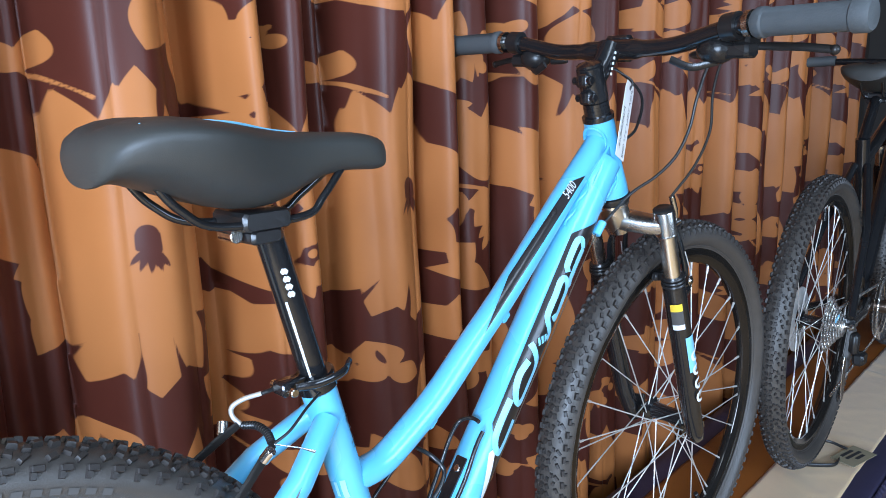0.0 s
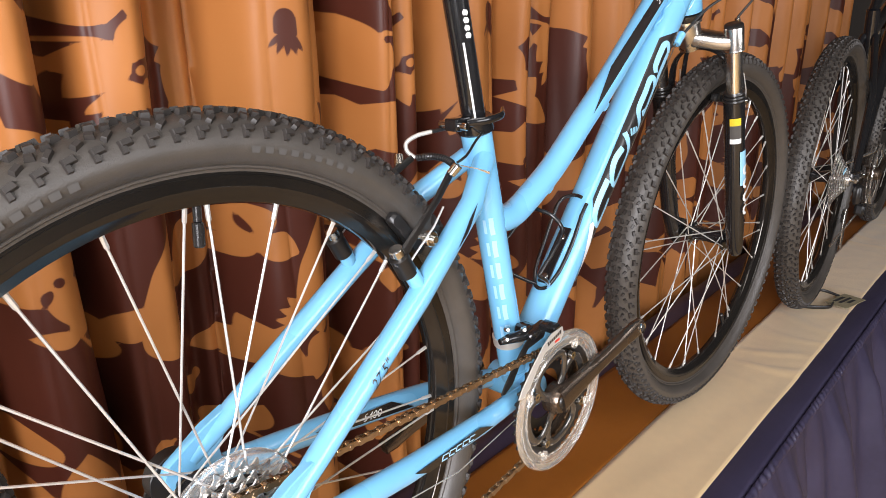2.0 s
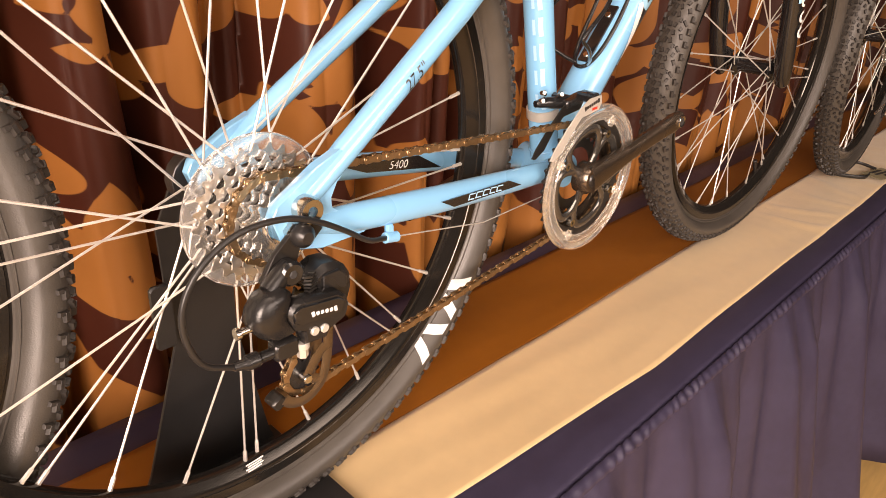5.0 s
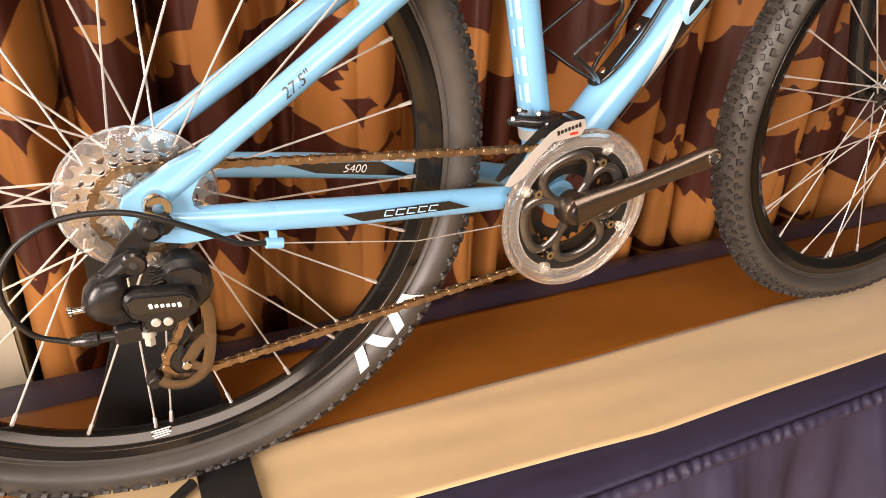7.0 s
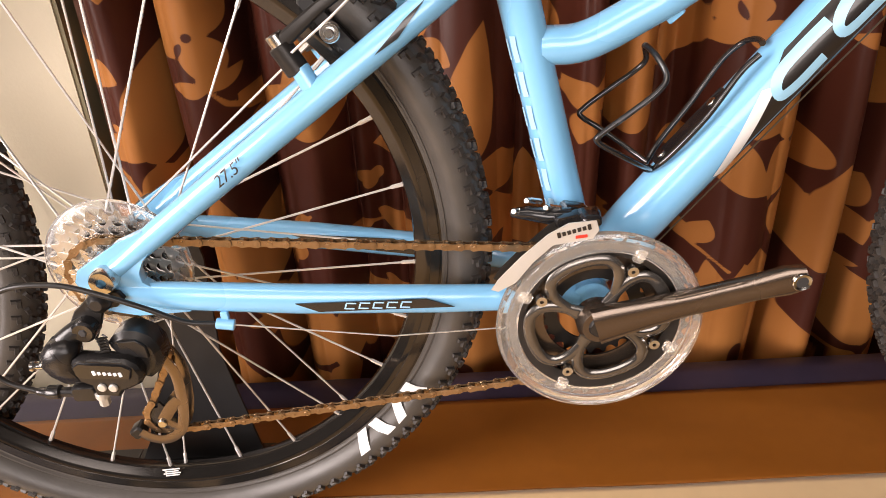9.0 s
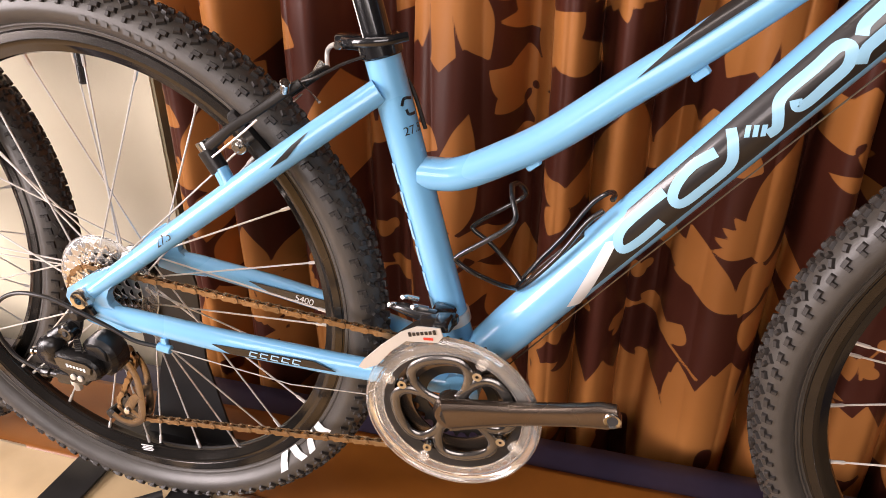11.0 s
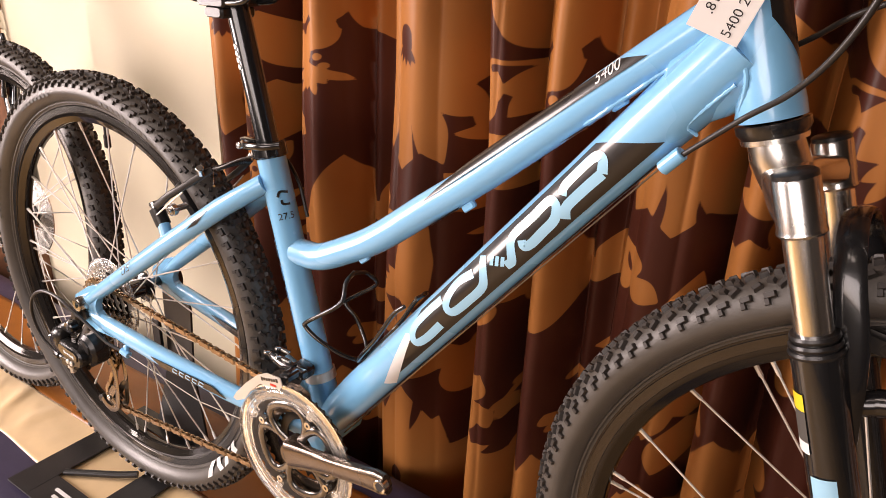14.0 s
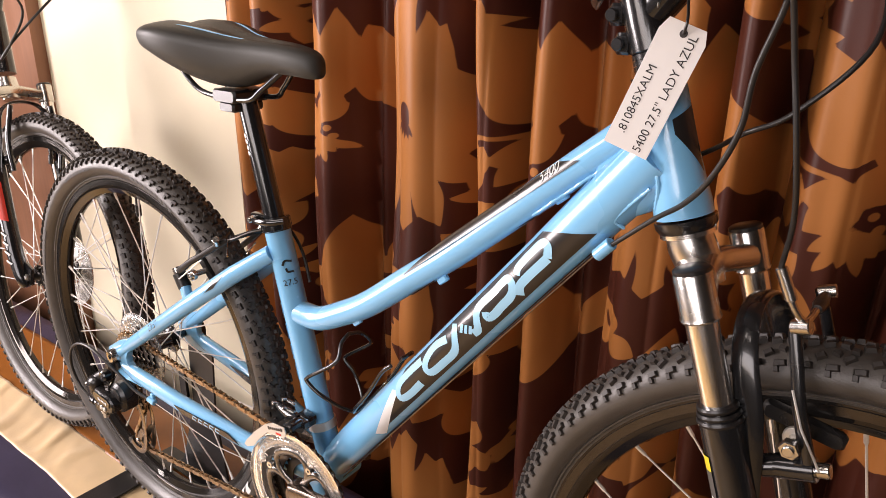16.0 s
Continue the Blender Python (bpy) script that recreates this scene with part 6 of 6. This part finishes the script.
for sgn in (-1, 1):
    gp = Solid().tube([bar_at(sgn * 0.206, 0.0207, 0.0095), bar_at(sgn * 0.210, 0.0208, 0.0098), bar_at(sgn * 0.218, 0.0208, 0.0102), bar_at(sgn * 0.220, 0.0208, 0.0104), bar_at(sgn * 0.312, 0.0202, 0.017), bar_at(sgn * 0.314, 0.0202, 0.017), bar_at(sgn * 0.328, 0.02, 0.018), bar_at(sgn * 0.331, 0.02, 0.018)], [0.0150, 0.0175, 0.0175, 0.0158, 0.0158, 0.0180, 0.0180, 0.0155], 24)
    g = part("grip", gp.moved(BAR_STEER), GREY_RUBBER, bike, "grey rubber handlebar grip")
    sh = Solid().tube([bar_at(sgn * 0.168, 0.018, 0.006), bar_at(sgn * 0.186, 0.0195, 0.008)], 0.0165, 18).ball(bar_at(sgn * 0.150, -0.006, -0.008), 0.021, 16, (1.1, 1.15, 0.85)).box((0.03, 0.04, 0.018), Matrix.Translation(bar_at(sgn * 0.175, -0.008, -0.012)), 0.004)
    s1 = part("shifter", sh.moved(BAR_STEER), BLACK_PLASTIC, bike, "black thumb shifter under the bar")
    part("gear_window", Solid().box((0.020, 0.026, 0.010), Matrix.Translation(bar_at(sgn * 0.132, 0.004, -0.006)) @ rot_y(0.3), 0.002).moved(BAR_STEER), BLACK_GLOSS, s1)
    part("barrel_adjuster", Solid().tube([bar_at(sgn * 0.128, -0.010, -0.020), bar_at(sgn * 0.112, -0.010, -0.026), bar_at(sgn * 0.104, -0.010, -0.029)], [0.0055, 0.0055, 0.0035], 10).moved(BAR_STEER), BLACK_PLASTIC, s1)
    part("lever_bracket", Solid().box((0.034, 0.028, 0.020), Matrix.Translation(bar_at(sgn * 0.178, 0.006, -0.020)), 0.004).cyl(bar_at(sgn * 0.178, 0.018, -0.028), bar_at(sgn * 0.178, -0.010, -0.028), 0.0045, 10).moved(BAR_STEER), BLACK_MATT, s1)
    part("shift_lever", Solid().tube(smooth_line([bar_at(sgn * 0.155, -0.020, -0.004), bar_at(sgn * 0.130, -0.026, 0.012), bar_at(sgn * 0.105, -0.016, 0.020)], 4), 0.005, 10, flat=0.5).moved(BAR_STEER), BLACK_PLASTIC, s1)
    part("clamp_ring", Solid().tube([bar_at(sgn * 0.196, 0.020, 0.009), bar_at(sgn * 0.203, 0.0205, 0.0093)], 0.0158, 20).moved(BAR_STEER), SILVER, s1)
    lv = part("brake_lever", Solid().tube(smooth_line([bar_at(sgn * 0.165, 0.004, -0.018), bar_at(sgn * 0.185, -0.002, -0.030), bar_at(sgn * 0.21, -0.004, -0.036), bar_at(sgn * 0.240, -0.006, -0.035), bar_at(sgn * 0.272, -0.010, -0.040)], 5), 0.0052, 12, flat=0.7).moved(BAR_STEER), BLACK_MATT, bike, "dark two-finger brake lever")
    part("lever_tip", Solid().ball(BAR_STEER @ bar_at(sgn * 0.274, -0.0105, -0.041), 0.0060), BLACK_MATT, lv)


# control cables
def cable(pts, r=0.0022, name="brake_cable", label=""):
    return part(name, Solid().tube(smooth_line(pts, 8), r, 10), CABLE, bike, label)


R_LEV, L_LEV = BAR_STEER @ bar_at(-0.150, 0.0, -0.022), BAR_STEER @ bar_at(0.150, 0.0, -0.022)
R_SH, L_SH = BAR_STEER @ bar_at(-0.135, -0.012, -0.022), BAR_STEER @ bar_at(0.135, -0.012, -0.022)
NOODLE_TOP = STEER @ fork_at(-0.038, 0.083, -0.045)
cable([R_LEV, (0.950, -0.138, 0.968), (0.957, -0.120, 0.938), (0.963, -0.108, 0.897), (0.972, -0.102, 0.845), (0.975, -0.080, 0.795), NOODLE_TOP], label="black front brake cable", r=0.0020)
cable([R_SH, (0.952, -0.118, 0.958), (0.952, -0.104, 0.934), (0.939, -0.096, 0.890), (0.934, -0.090, 0.852), (0.918, -0.080, 0.815), (0.896, -0.062, 0.787), (0.867, -0.038, 0.763), (0.826, -0.021, 0.726)], name="gear_cable")
cable([L_LEV, (0.975, 0.085, 0.955), (0.990, 0.020, 0.905), (0.950, 0.000, 0.854), (0.915, 0.004, 0.833), (0.886, 0.027, 0.812), (0.840, 0.027, 0.785)], name="gear_cable")

# ---- front rim brake ----
for sgn in (-1, 1):
    y = lambda v: sgn * -v
    arm = Solid().tube(smooth_line([fork_at(-0.206, 0.078, y(-0.047)), fork_at(-0.186, 0.080, y(-0.051)), fork_at(-0.150, 0.081, y(-0.053)), fork_at(-0.115, 0.083, y(-0.048)), fork_at(-0.084, 0.084, y(-0.041))], 5), [0.0062 - 0.0016 * k / 20 for k in range(21)], 12, flat=0.75)
    arm.cyl(fork_at(-0.200, 0.054, y(-0.047)), fork_at(-0.200, 0.084, y(-0.047)), 0.0100, 18)
    fa = part("front_brake_arm", arm.moved(STEER), BLACK_GLOSS, bike, "black front brake arm")
    part("pivot_bolt", Solid().cyl(fork_at(-0.200, 0.083, y(-0.047)), fork_at(-0.200, 0.094, y(-0.047)), 0.0062, 14).moved(STEER), SILVER, fa)
    part("pad_bolt", Solid().cyl(fork_at(-0.176, 0.072, y(-0.030)), fork_at(-0.176, 0.072, y(-0.068)), 0.0046, 12).cyl(fork_at(-0.176, 0.072, y(-0.058)), fork_at(-0.176, 0.072, y(-0.066)), 0.0080, 6).moved(STEER), SILVER, fa)
    part("washer", Solid().cyl(fork_at(-0.176, 0.072, y(-0.042)), fork_at(-0.176, 0.072, y(-0.047)), 0.0095, 20).moved(STEER), SATIN_ALLOY, fa)
    part("brake_pad", Solid().box((0.064, 0.011, 0.013), Matrix.Translation(fork_at(-0.176, 0.072, y(-0.0200))) @ rot_y(-0.15), 0.003).moved(STEER), BLACK_PLASTIC, fa)
    part("arm_bolt", Solid().cyl(fork_at(-0.086, 0.082, y(-0.041)), fork_at(-0.086, 0.096, y(-0.043)), 0.0058, 12).moved(STEER), SILVER, fa)
    part("spring_wire", Solid().tube([fork_at(-0.196, 0.088, y(-0.056)), fork_at(-0.160, 0.082, y(-0.060)), fork_at(-0.130, 0.080, y(-0.057))], 0.0010, 6).moved(STEER), STEEL, fa)
part("cable_noodle", Solid().tube(smooth_line([fork_at(-0.045, 0.084, -0.045), fork_at(-0.068, 0.087, -0.046), fork_at(-0.082, 0.090, -0.040), fork_at(-0.087, 0.090, -0.024), fork_at(-0.087, 0.090, 0.0)], 5), 0.0028, 10).cyl(fork_at(-0.038, 0.083, -0.045), fork_at(-0.064, 0.0865, -0.0455), 0.0046, 14).moved(STEER), SILVER, bike, "silver front brake cable guide")
part("rubber_boot", Solid().tube([fork_at(-0.087, 0.090, 0.0), fork_at(-0.087, 0.090, 0.012), fork_at(-0.087, 0.089, 0.034)], [0.004, 0.006, 0.004], 10).moved(STEER), BLACK_PLASTIC, bike)

# fork stickers
fl = Wrap(fork_at(-0.46, LEG, -0.065), fork_at(-0.15, LEG, -0.065), 0.0172)
for s0, s1, v0, v1, mt in ((0.266, 0.279, 0.009, 0.027, YELLOW), (0.242, 0.266, 0.009, 0.027, GREY_PRINT), (0.233, 0.242, 0.009, 0.027, WHITE_PRINT), (0.150, 0.216, -0.006, 0.011, PALE_BLUE)):
    q = Solid()
    fl.quad(q, (s0, v0), (s1, v0), (s1, v1), (s0, v1))
    part("fork_sticker", q.moved(STEER), mt, bike)
for k in range(4):
    q = Solid()
    s0 = 0.088 + 0.027 * k
    fl.stroke(q, [(s0, -0.007), (s0 + 0.004, 0.003), (s0 + 0.015, 0.003), (s0 + 0.018, -0.007)], 0.0045, 0.0008)
    part("fork_print", q.moved(STEER), WHITE_PRINT, bike)

# ---- price tag ----
tag = thing("price_tag", "white card tag tied to the stem with black print", "tag")
TAG_M = Matrix.Translation((0.8540, -0.0355, 0.8655)) @ Matrix.Rotation(radians(9), 4, "Z") @ rot_y(radians(69.5)) @ Matrix.Rotation(radians(4), 4, "X")
card = Solid()
hx, hz, cut = 0.0530, 0.0188, 0.010
card.prism([(-hx, -hz), (hx - cut, -hz), (hx, -hz + cut * 0.4), (hx, hz - cut * 0.4), (hx - cut, hz), (-hx, hz)], 0.0006, None, 0.0001)
cm = card.mesh("card", PAPER)
cd = part("card", cm, None, tag, "white paper card")
cd.matrix_basis = TAG_M
for body, sz, x, z in ((".810845XALM", 0.0098, -0.012, 0.0095), ("5400 27,5\" LADY AZUL", 0.0098, -0.0015, -0.0085)):
    pts, faces = letters(body, sz)
    t = part("printed_line", Solid().add([Vector((x + p.x, -0.0006, z + p.y)) for p in pts], faces), INK, cd, "black printed line")
part("eyelet", Solid().lathe([(0.0, -0.0009), (0.0030, -0.0009), (0.0030, 0.0), (0.0, 0.0)], (0.0455, 0, 0), (0, 1, 0), 16), INK, cd)
e = TAG_M @ Vector((0.0455, -0.001, 0))
part("tie_string", Solid().tube(smooth_line([e, e + Vector((0.002, -0.001, 0.010)), e + Vector((-0.004, 0.014, 0.022)), e + Vector((-0.010, 0.030, 0.030))], 5), 0.0012, 8), CABLE, tag)

# ---- display stand holding the rear wheel ----
stand = thing("display_stand", "black sheet-metal bicycle stand under the rear wheel", "bicycle stand")


def display_stand(parent, dx=0.0):
    plate = Solid()
    poly = [(-0.10, 0.0), (0.062, 0.0), (0.056, 0.020), (0.030, 0.165), (0.034, 0.290), (0.026, 0.330), (-0.022, 0.335), (-0.040, 0.300), (-0.040, 0.170), (-0.085, 0.030)]
    plate.prism(poly, 0.004, Matrix.Translation((dx, 0.082, 0)) @ Matrix.Rotation(radians(-2), 4, "X"), 0.001)
    part("upright", plate, STAND, parent, "black upright plate")
    part("hook", Solid().box((0.020, 0.006, 0.070), Matrix.Translation((dx - 0.050, 0.078, 0.215)), 0.003), STAND, parent)
    part("hub_holder", Solid().cyl((dx, 0.074, 0.345), (dx, 0.090, 0.345), 0.026, 20), STAND, parent)
    for x0, x1, y0, y1 in ((-0.165, -0.105, -0.165, 0.10), (0.010, 0.070, -0.165, 0.10), (-0.105, 0.010, -0.165, -0.110), (-0.105, 0.010, 0.060, 0.10)):
        part("base_strip", Solid().box((x1 - x0, y1 - y0, 0.0035), Matrix.Translation((dx + (x0 + x1) / 2, (y0 + y1) / 2, 0.0018)), 0.001), STAND, parent)
    q = Solid()
    for k in range(2):
        q.box((0.05 - 0.02 * k, 0.006, 0.0008), Matrix.Translation((dx - 0.05, -0.130 - 0.012 * k, 0.0040)))
    part("label", q, WHITE_PRINT, parent)
    part("tray_tube", Solid().tube([(dx - 0.10, -0.10, 0.006), (dx - 0.02, -0.05, 0.006), (dx + 0.005, -0.03, 0.006)], 0.006, 10), STAND, parent)


display_stand(stand)


# ---- the bicycle ahead: rear half in view ----
def plain_frame(b, off, material, hub_x=0.0, zr=0.0):
    o = off if isinstance(off, Matrix) else Matrix.Translation(off)

    def tb(name, pts, r):
        part(name, Solid().tube([o @ Vector(p) for p in pts], r, 16), material, b)

    tb("seat_tube", [(0.438, 0, 0.30), (0.33, 0, 0.76)], 0.0175)
    tb("top_tube", [(0.35, 0, 0.70), (0.60, 0, 0.77), (0.845, 0, 0.845)], 0.018)
    tb("down_tube", [(0.446, 0, 0.31), (0.866, 0, 0.80)], 0.024)
    tb("head_tube", [(0.885, 0, 0.757), (0.842, 0, 0.885)], 0.021)
    for sgn in (-1, 1):
        tb("seat_stay", [(0.012, sgn * 0.068, 0.362), (0.20, sgn * 0.05, 0.54), (0.338, sgn * 0.014, 0.69)], 0.0095)
        tb("chain_stay", [(0.018, sgn * 0.068, 0.350), (0.20, sgn * 0.058, 0.325), (0.425, sgn * 0.028, 0.30)], 0.011)
    return b


b2 = thing("black_bicycle", "black mountain bike with blue details standing on the same table", "bicycle", group="display bicycles")
B2 = (1.748, -0.040, 0.008)
b2_m = Matrix.Translation((B2[0], B2[1], 0.352))
b2.matrix_world = Matrix.Translation((B2[0], B2[1], 0)) @ Matrix.Rotation(radians(2.8), 4, "Z") @ Matrix.Translation((-B2[0], -B2[1], 0))
wheel(b2, "rear_wheel", b2_m, r=0.354, rear=True)
plain_frame(b2, (B2[0], B2[1], 0.008), BLACK_GLOSS)
hub2 = Vector((B2[0], B2[1], 0.352))
cs2 = part("cassette", Solid().cyl(hub2 + Vector((0, -0.062, 0)), hub2 + Vector((0, -0.022, 0)), 0.016, 20), SPROCKET, b2)
for k, n in enumerate((32, 28, 24, 21, 18, 15, 13, 11)):
    part("sprocket", toothed(n, 0.00205 * n, 0.0033, 0.002, max(0.012, 0.00205 * n - 0.013)).moved(Matrix.Translation(hub2 + Vector((0, -0.0265 - 0.0045 * k, 0))) @ rot_y(0.1 * k)), SPROCKET, cs2, smooth=30)
part("brake_disc", Solid().lathe([(0.030, 0.0395), (0.080, 0.0395), (0.080, 0.0415), (0.030, 0.0415)], hub2, (0, 1, 0), 40), STEEL, b2)
d2 = part("rear_derailleur", Solid().box((0.055, 0.024, 0.030), Matrix.Translation(hub2 + Vector((0.012, -0.094, -0.075))) @ rot_y(-0.15), 0.006).box((0.03, 0.018, 0.05), Matrix.Translation(hub2 + Vector((-0.006, -0.084, -0.035))), 0.005), BLACK_PLASTIC, b2, "black derailleur")
part("cage_plate", Solid().prism([(0.012, -0.08), (0.030, -0.085), (0.040, -0.17), (0.028, -0.195), (0.008, -0.185), (0.0, -0.12)], 0.002, Matrix.Translation(hub2 + Vector((0, -0.062, 0))), 0.0005), SILVER, d2)
for z in (-0.10, -0.178):
    part("jockey_wheel", toothed(11, 0.0165, 0.003, 0.0028, 0.005).moved(Matrix.Translation(hub2 + Vector((0.020, -0.055, z)))), BLACK_PLASTIC, d2, smooth=30)
part("blue_mark", Solid().box((0.034, 0.002, 0.008), Matrix.Translation(hub2 + Vector((-0.040, -0.052, 0.028))) @ rot_y(0.2)), PALE_BLUE, b2)
bb2 = hub2 + Vector((0.437, 0, -0.058))
cr2 = part("crank_set", Solid().cyl(bb2 + Vector((0, -0.075, 0)), bb2 + Vector((0, 0.07, 0)), 0.018, 20), CRANK, b2)
part("chainring", toothed(42, 0.0855, 0.0035, 0.0022, 0.066).moved(Matrix.Translation(bb2 + Vector((0, -0.056, 0)))), SILVER, cr2, smooth=30)
part("chain_guard", Solid().lathe([(0.074, -0.002), (0.093, -0.004), (0.094, 0.001), (0.074, 0.001)], bb2 + Vector((0, -0.066, 0)), (0, 1, 0), 60), CLEAR, cr2)
part("crank_arm", crank_arm(1).moved(Matrix.Translation(bb2 + Vector((0, -0.066, 0))) @ rot_y(0.5)), CRANK, cr2)
for dz, dy in ((0.042, 0.0), (-0.19, 0.01)):
    a = hub2 + Vector((0.0 if dz > 0 else 0.025, -0.046 + dy, dz))
    c = bb2 + Vector((0, -0.056, 0.07 if dz > 0 else -0.085))
    s = Solid()
    n = int((c - a).length / 0.0127)
    for k in range(n):
        s.ball(a.lerp(c, (k + 0.5) / n), 0.0052, 6, (1.25, 0.6, 0.8))
    part("chain", s, SPROCKET, b2, kind="stuff")
saddle(b2, (B2[0] + 0.47, B2[1], 0.885), SADDLE, GREY_PRINT)
part("seat_post", Solid().tube([(B2[0] + 0.33, B2[1], 0.76), (B2[0] + 0.463, B2[1], 0.88)], 0.0135, 18), BLACK_GLOSS, b2)
fr2 = Matrix.Translation((B2[0], B2[1], 0.008))
fork(b2, fr2, BLACK_GLOSS, BLACK_GLOSS, PALE_BLUE)
wheel(b2, "front_wheel", Matrix.Translation((B2[0] + 1.068, B2[1], 0.352)), r=0.354)
part("handlebar", Solid().tube([fr2 @ bar_at(-0.33, 0.02, 0.018), fr2 @ bar_at(-0.15, 0.014, 0.004), fr2 @ bar_at(0, 0, 0), fr2 @ bar_at(0.15, 0.014, 0.004), fr2 @ bar_at(0.33, 0.02, 0.018)], 0.0112, 16).tube([SPACER + fr2.translation, BAR + fr2.translation], 0.016, 16), BLACK_GLOSS, b2)
for sgn in (-1, 1):
    part("grip", Solid().tube([fr2 @ bar_at(sgn * 0.20, 0.02, 0.01), fr2 @ bar_at(sgn * 0.335, 0.02, 0.018)], 0.0165, 18), GREY_RUBBER, b2)

# small stand tag plate on the table by that wheel
pl = thing("card_tag", "tan card tag with dark print on a black strap", "tag")
cm2 = Matrix.Translation((1.815, -0.128, 0.004)) @ Matrix.Rotation(radians(-14), 4, "Z")
part("card", Solid().box((0.105, 0.058, 0.0016), cm2, 0.0006), TAN_CARD, pl, "tan card")
bars = Solid()
for k, w in enumerate((0.05, 0.062, 0.034)):
    bars.box((w, 0.008, 0.0006), cm2 @ Matrix.Translation((0.004 * k, 0.016 - 0.014 * k, 0.0012)), 0.0002)
part("print", bars, INK, pl)
part("strap", Solid().tube(smooth_line([cm2 @ Vector((-0.045, 0.01, 0.002)), (1.735, -0.105, 0.006), (1.69, -0.060, 0.010), (1.70, -0.020, 0.006), (1.735, 0.010, 0.004)], 6), 0.005, 8, flat=0.5), STAND, pl)
part("strap", Solid().tube(smooth_line([cm2 @ Vector((0.02, 0.026, 0.002)), (1.84, -0.060, 0.012), (1.80, -0.030, 0.010), (1.77, -0.035, 0.004)], 6), 0.004, 8, flat=0.5), STAND, pl)

# ---- the bicycle behind: front half in view ----
b3 = thing("red_black_bicycle", "black mountain bike with red decals and silver fork crown", "bicycle", group="display bicycles")
# it leans a little towards the wall
b3_off = Matrix.Translation((-0.47 - 1.068, 0.015, 0.0)) @ Matrix.Rotation(radians(-7.4), 4, "X")
b3_st = b3_off @ Matrix.Translation(STEER_BASE) @ Matrix.Rotation(radians(0.5), 4, UP) @ Matrix.Translation(-STEER_BASE)
wheel(b3, "front_wheel", b3_st @ Matrix.Translation((1.068, 0, R)), spoke_turn=0.2)
fork(b3, b3_st, SILVER, BLACK_GLOSS, RED)
plain_frame(b3, b3_off, BLACK_GLOSS)
wheel(b3, "rear_wheel", b3_off @ Matrix.Translation((0, 0, R)), rear=True)
q = Solid()
fl.quad(q, (0.130, -0.022), (0.215, -0.022), (0.205, 0.004), (0.140, 0.004))
part("fork_decal", q.moved(b3_st), RED, b3, "red fork decal")
for k in range(4):
    q = Solid()
    s0 = 0.040 + 0.020 * k
    fl.stroke(q, [(s0, -0.012), (s0 + 0.010, 0.0)], 0.004, 0.0005)
    part("fork_print", q.moved(b3_st), WHITE_PRINT, b3)
q = Solid()
Wrap(HT0, HT1, 0.0215).quad(q, (0.045, -0.03), (0.055, -0.03), (0.055, 0.02), (0.045, 0.02))
part("head_band", q.moved(b3_off), RED, b3)
part("brake_disc", Solid().lathe([(0.030, 0.0395), (0.080, 0.0395), (0.080, 0.0415), (0.030, 0.0415)], (1.068, 0, R), (0, 1, 0), 40).moved(b3_st), SPROCKET, b3)
part("disc_caliper", Solid().box((0.045, 0.034, 0.07), Matrix.Translation((0.995, 0.052, R + 0.045)) @ rot_y(0.3), 0.006).moved(b3_st), BLACK_PLASTIC, b3)
part("handlebar", Solid().tube([b3_st @ p for p in bar_pts], 0.0112, 16).tube([b3_st @ SPACER, b3_st @ BAR], 0.016, 16), BLACK_GLOSS, b3)
for sgn in (-1, 1):
    part("grip", Solid().tube([b3_st @ bar_at(sgn * 0.20, 0.02, 0.01), b3_st @ bar_at(sgn * 0.335, 0.02, 0.018)], 0.0165, 18), GREY_RUBBER, b3)
    part("front_brake_arm", Solid().tube(smooth_line([fork_at(-0.226, 0.060, sgn * 0.048), fork_at(-0.165, 0.072, sgn * 0.053), fork_at(-0.092, 0.084, sgn * 0.040)], 5), 0.0072, 12, flat=0.7).moved(b3_st), BLACK_GLOSS, b3)
    part("brake_cable", Solid().tube([b3_off @ p for p in smooth_line([bar_at(sgn * 0.15, 0.0, -0.02), Vector((0.99, sgn * 0.09, 0.96)), Vector((1.02, sgn * 0.02, 0.90)), Vector((0.96, -0.02, 0.82)), Vector((0.90, -0.025, 0.77))], 8)], 0.0025, 8), CABLE, b3)
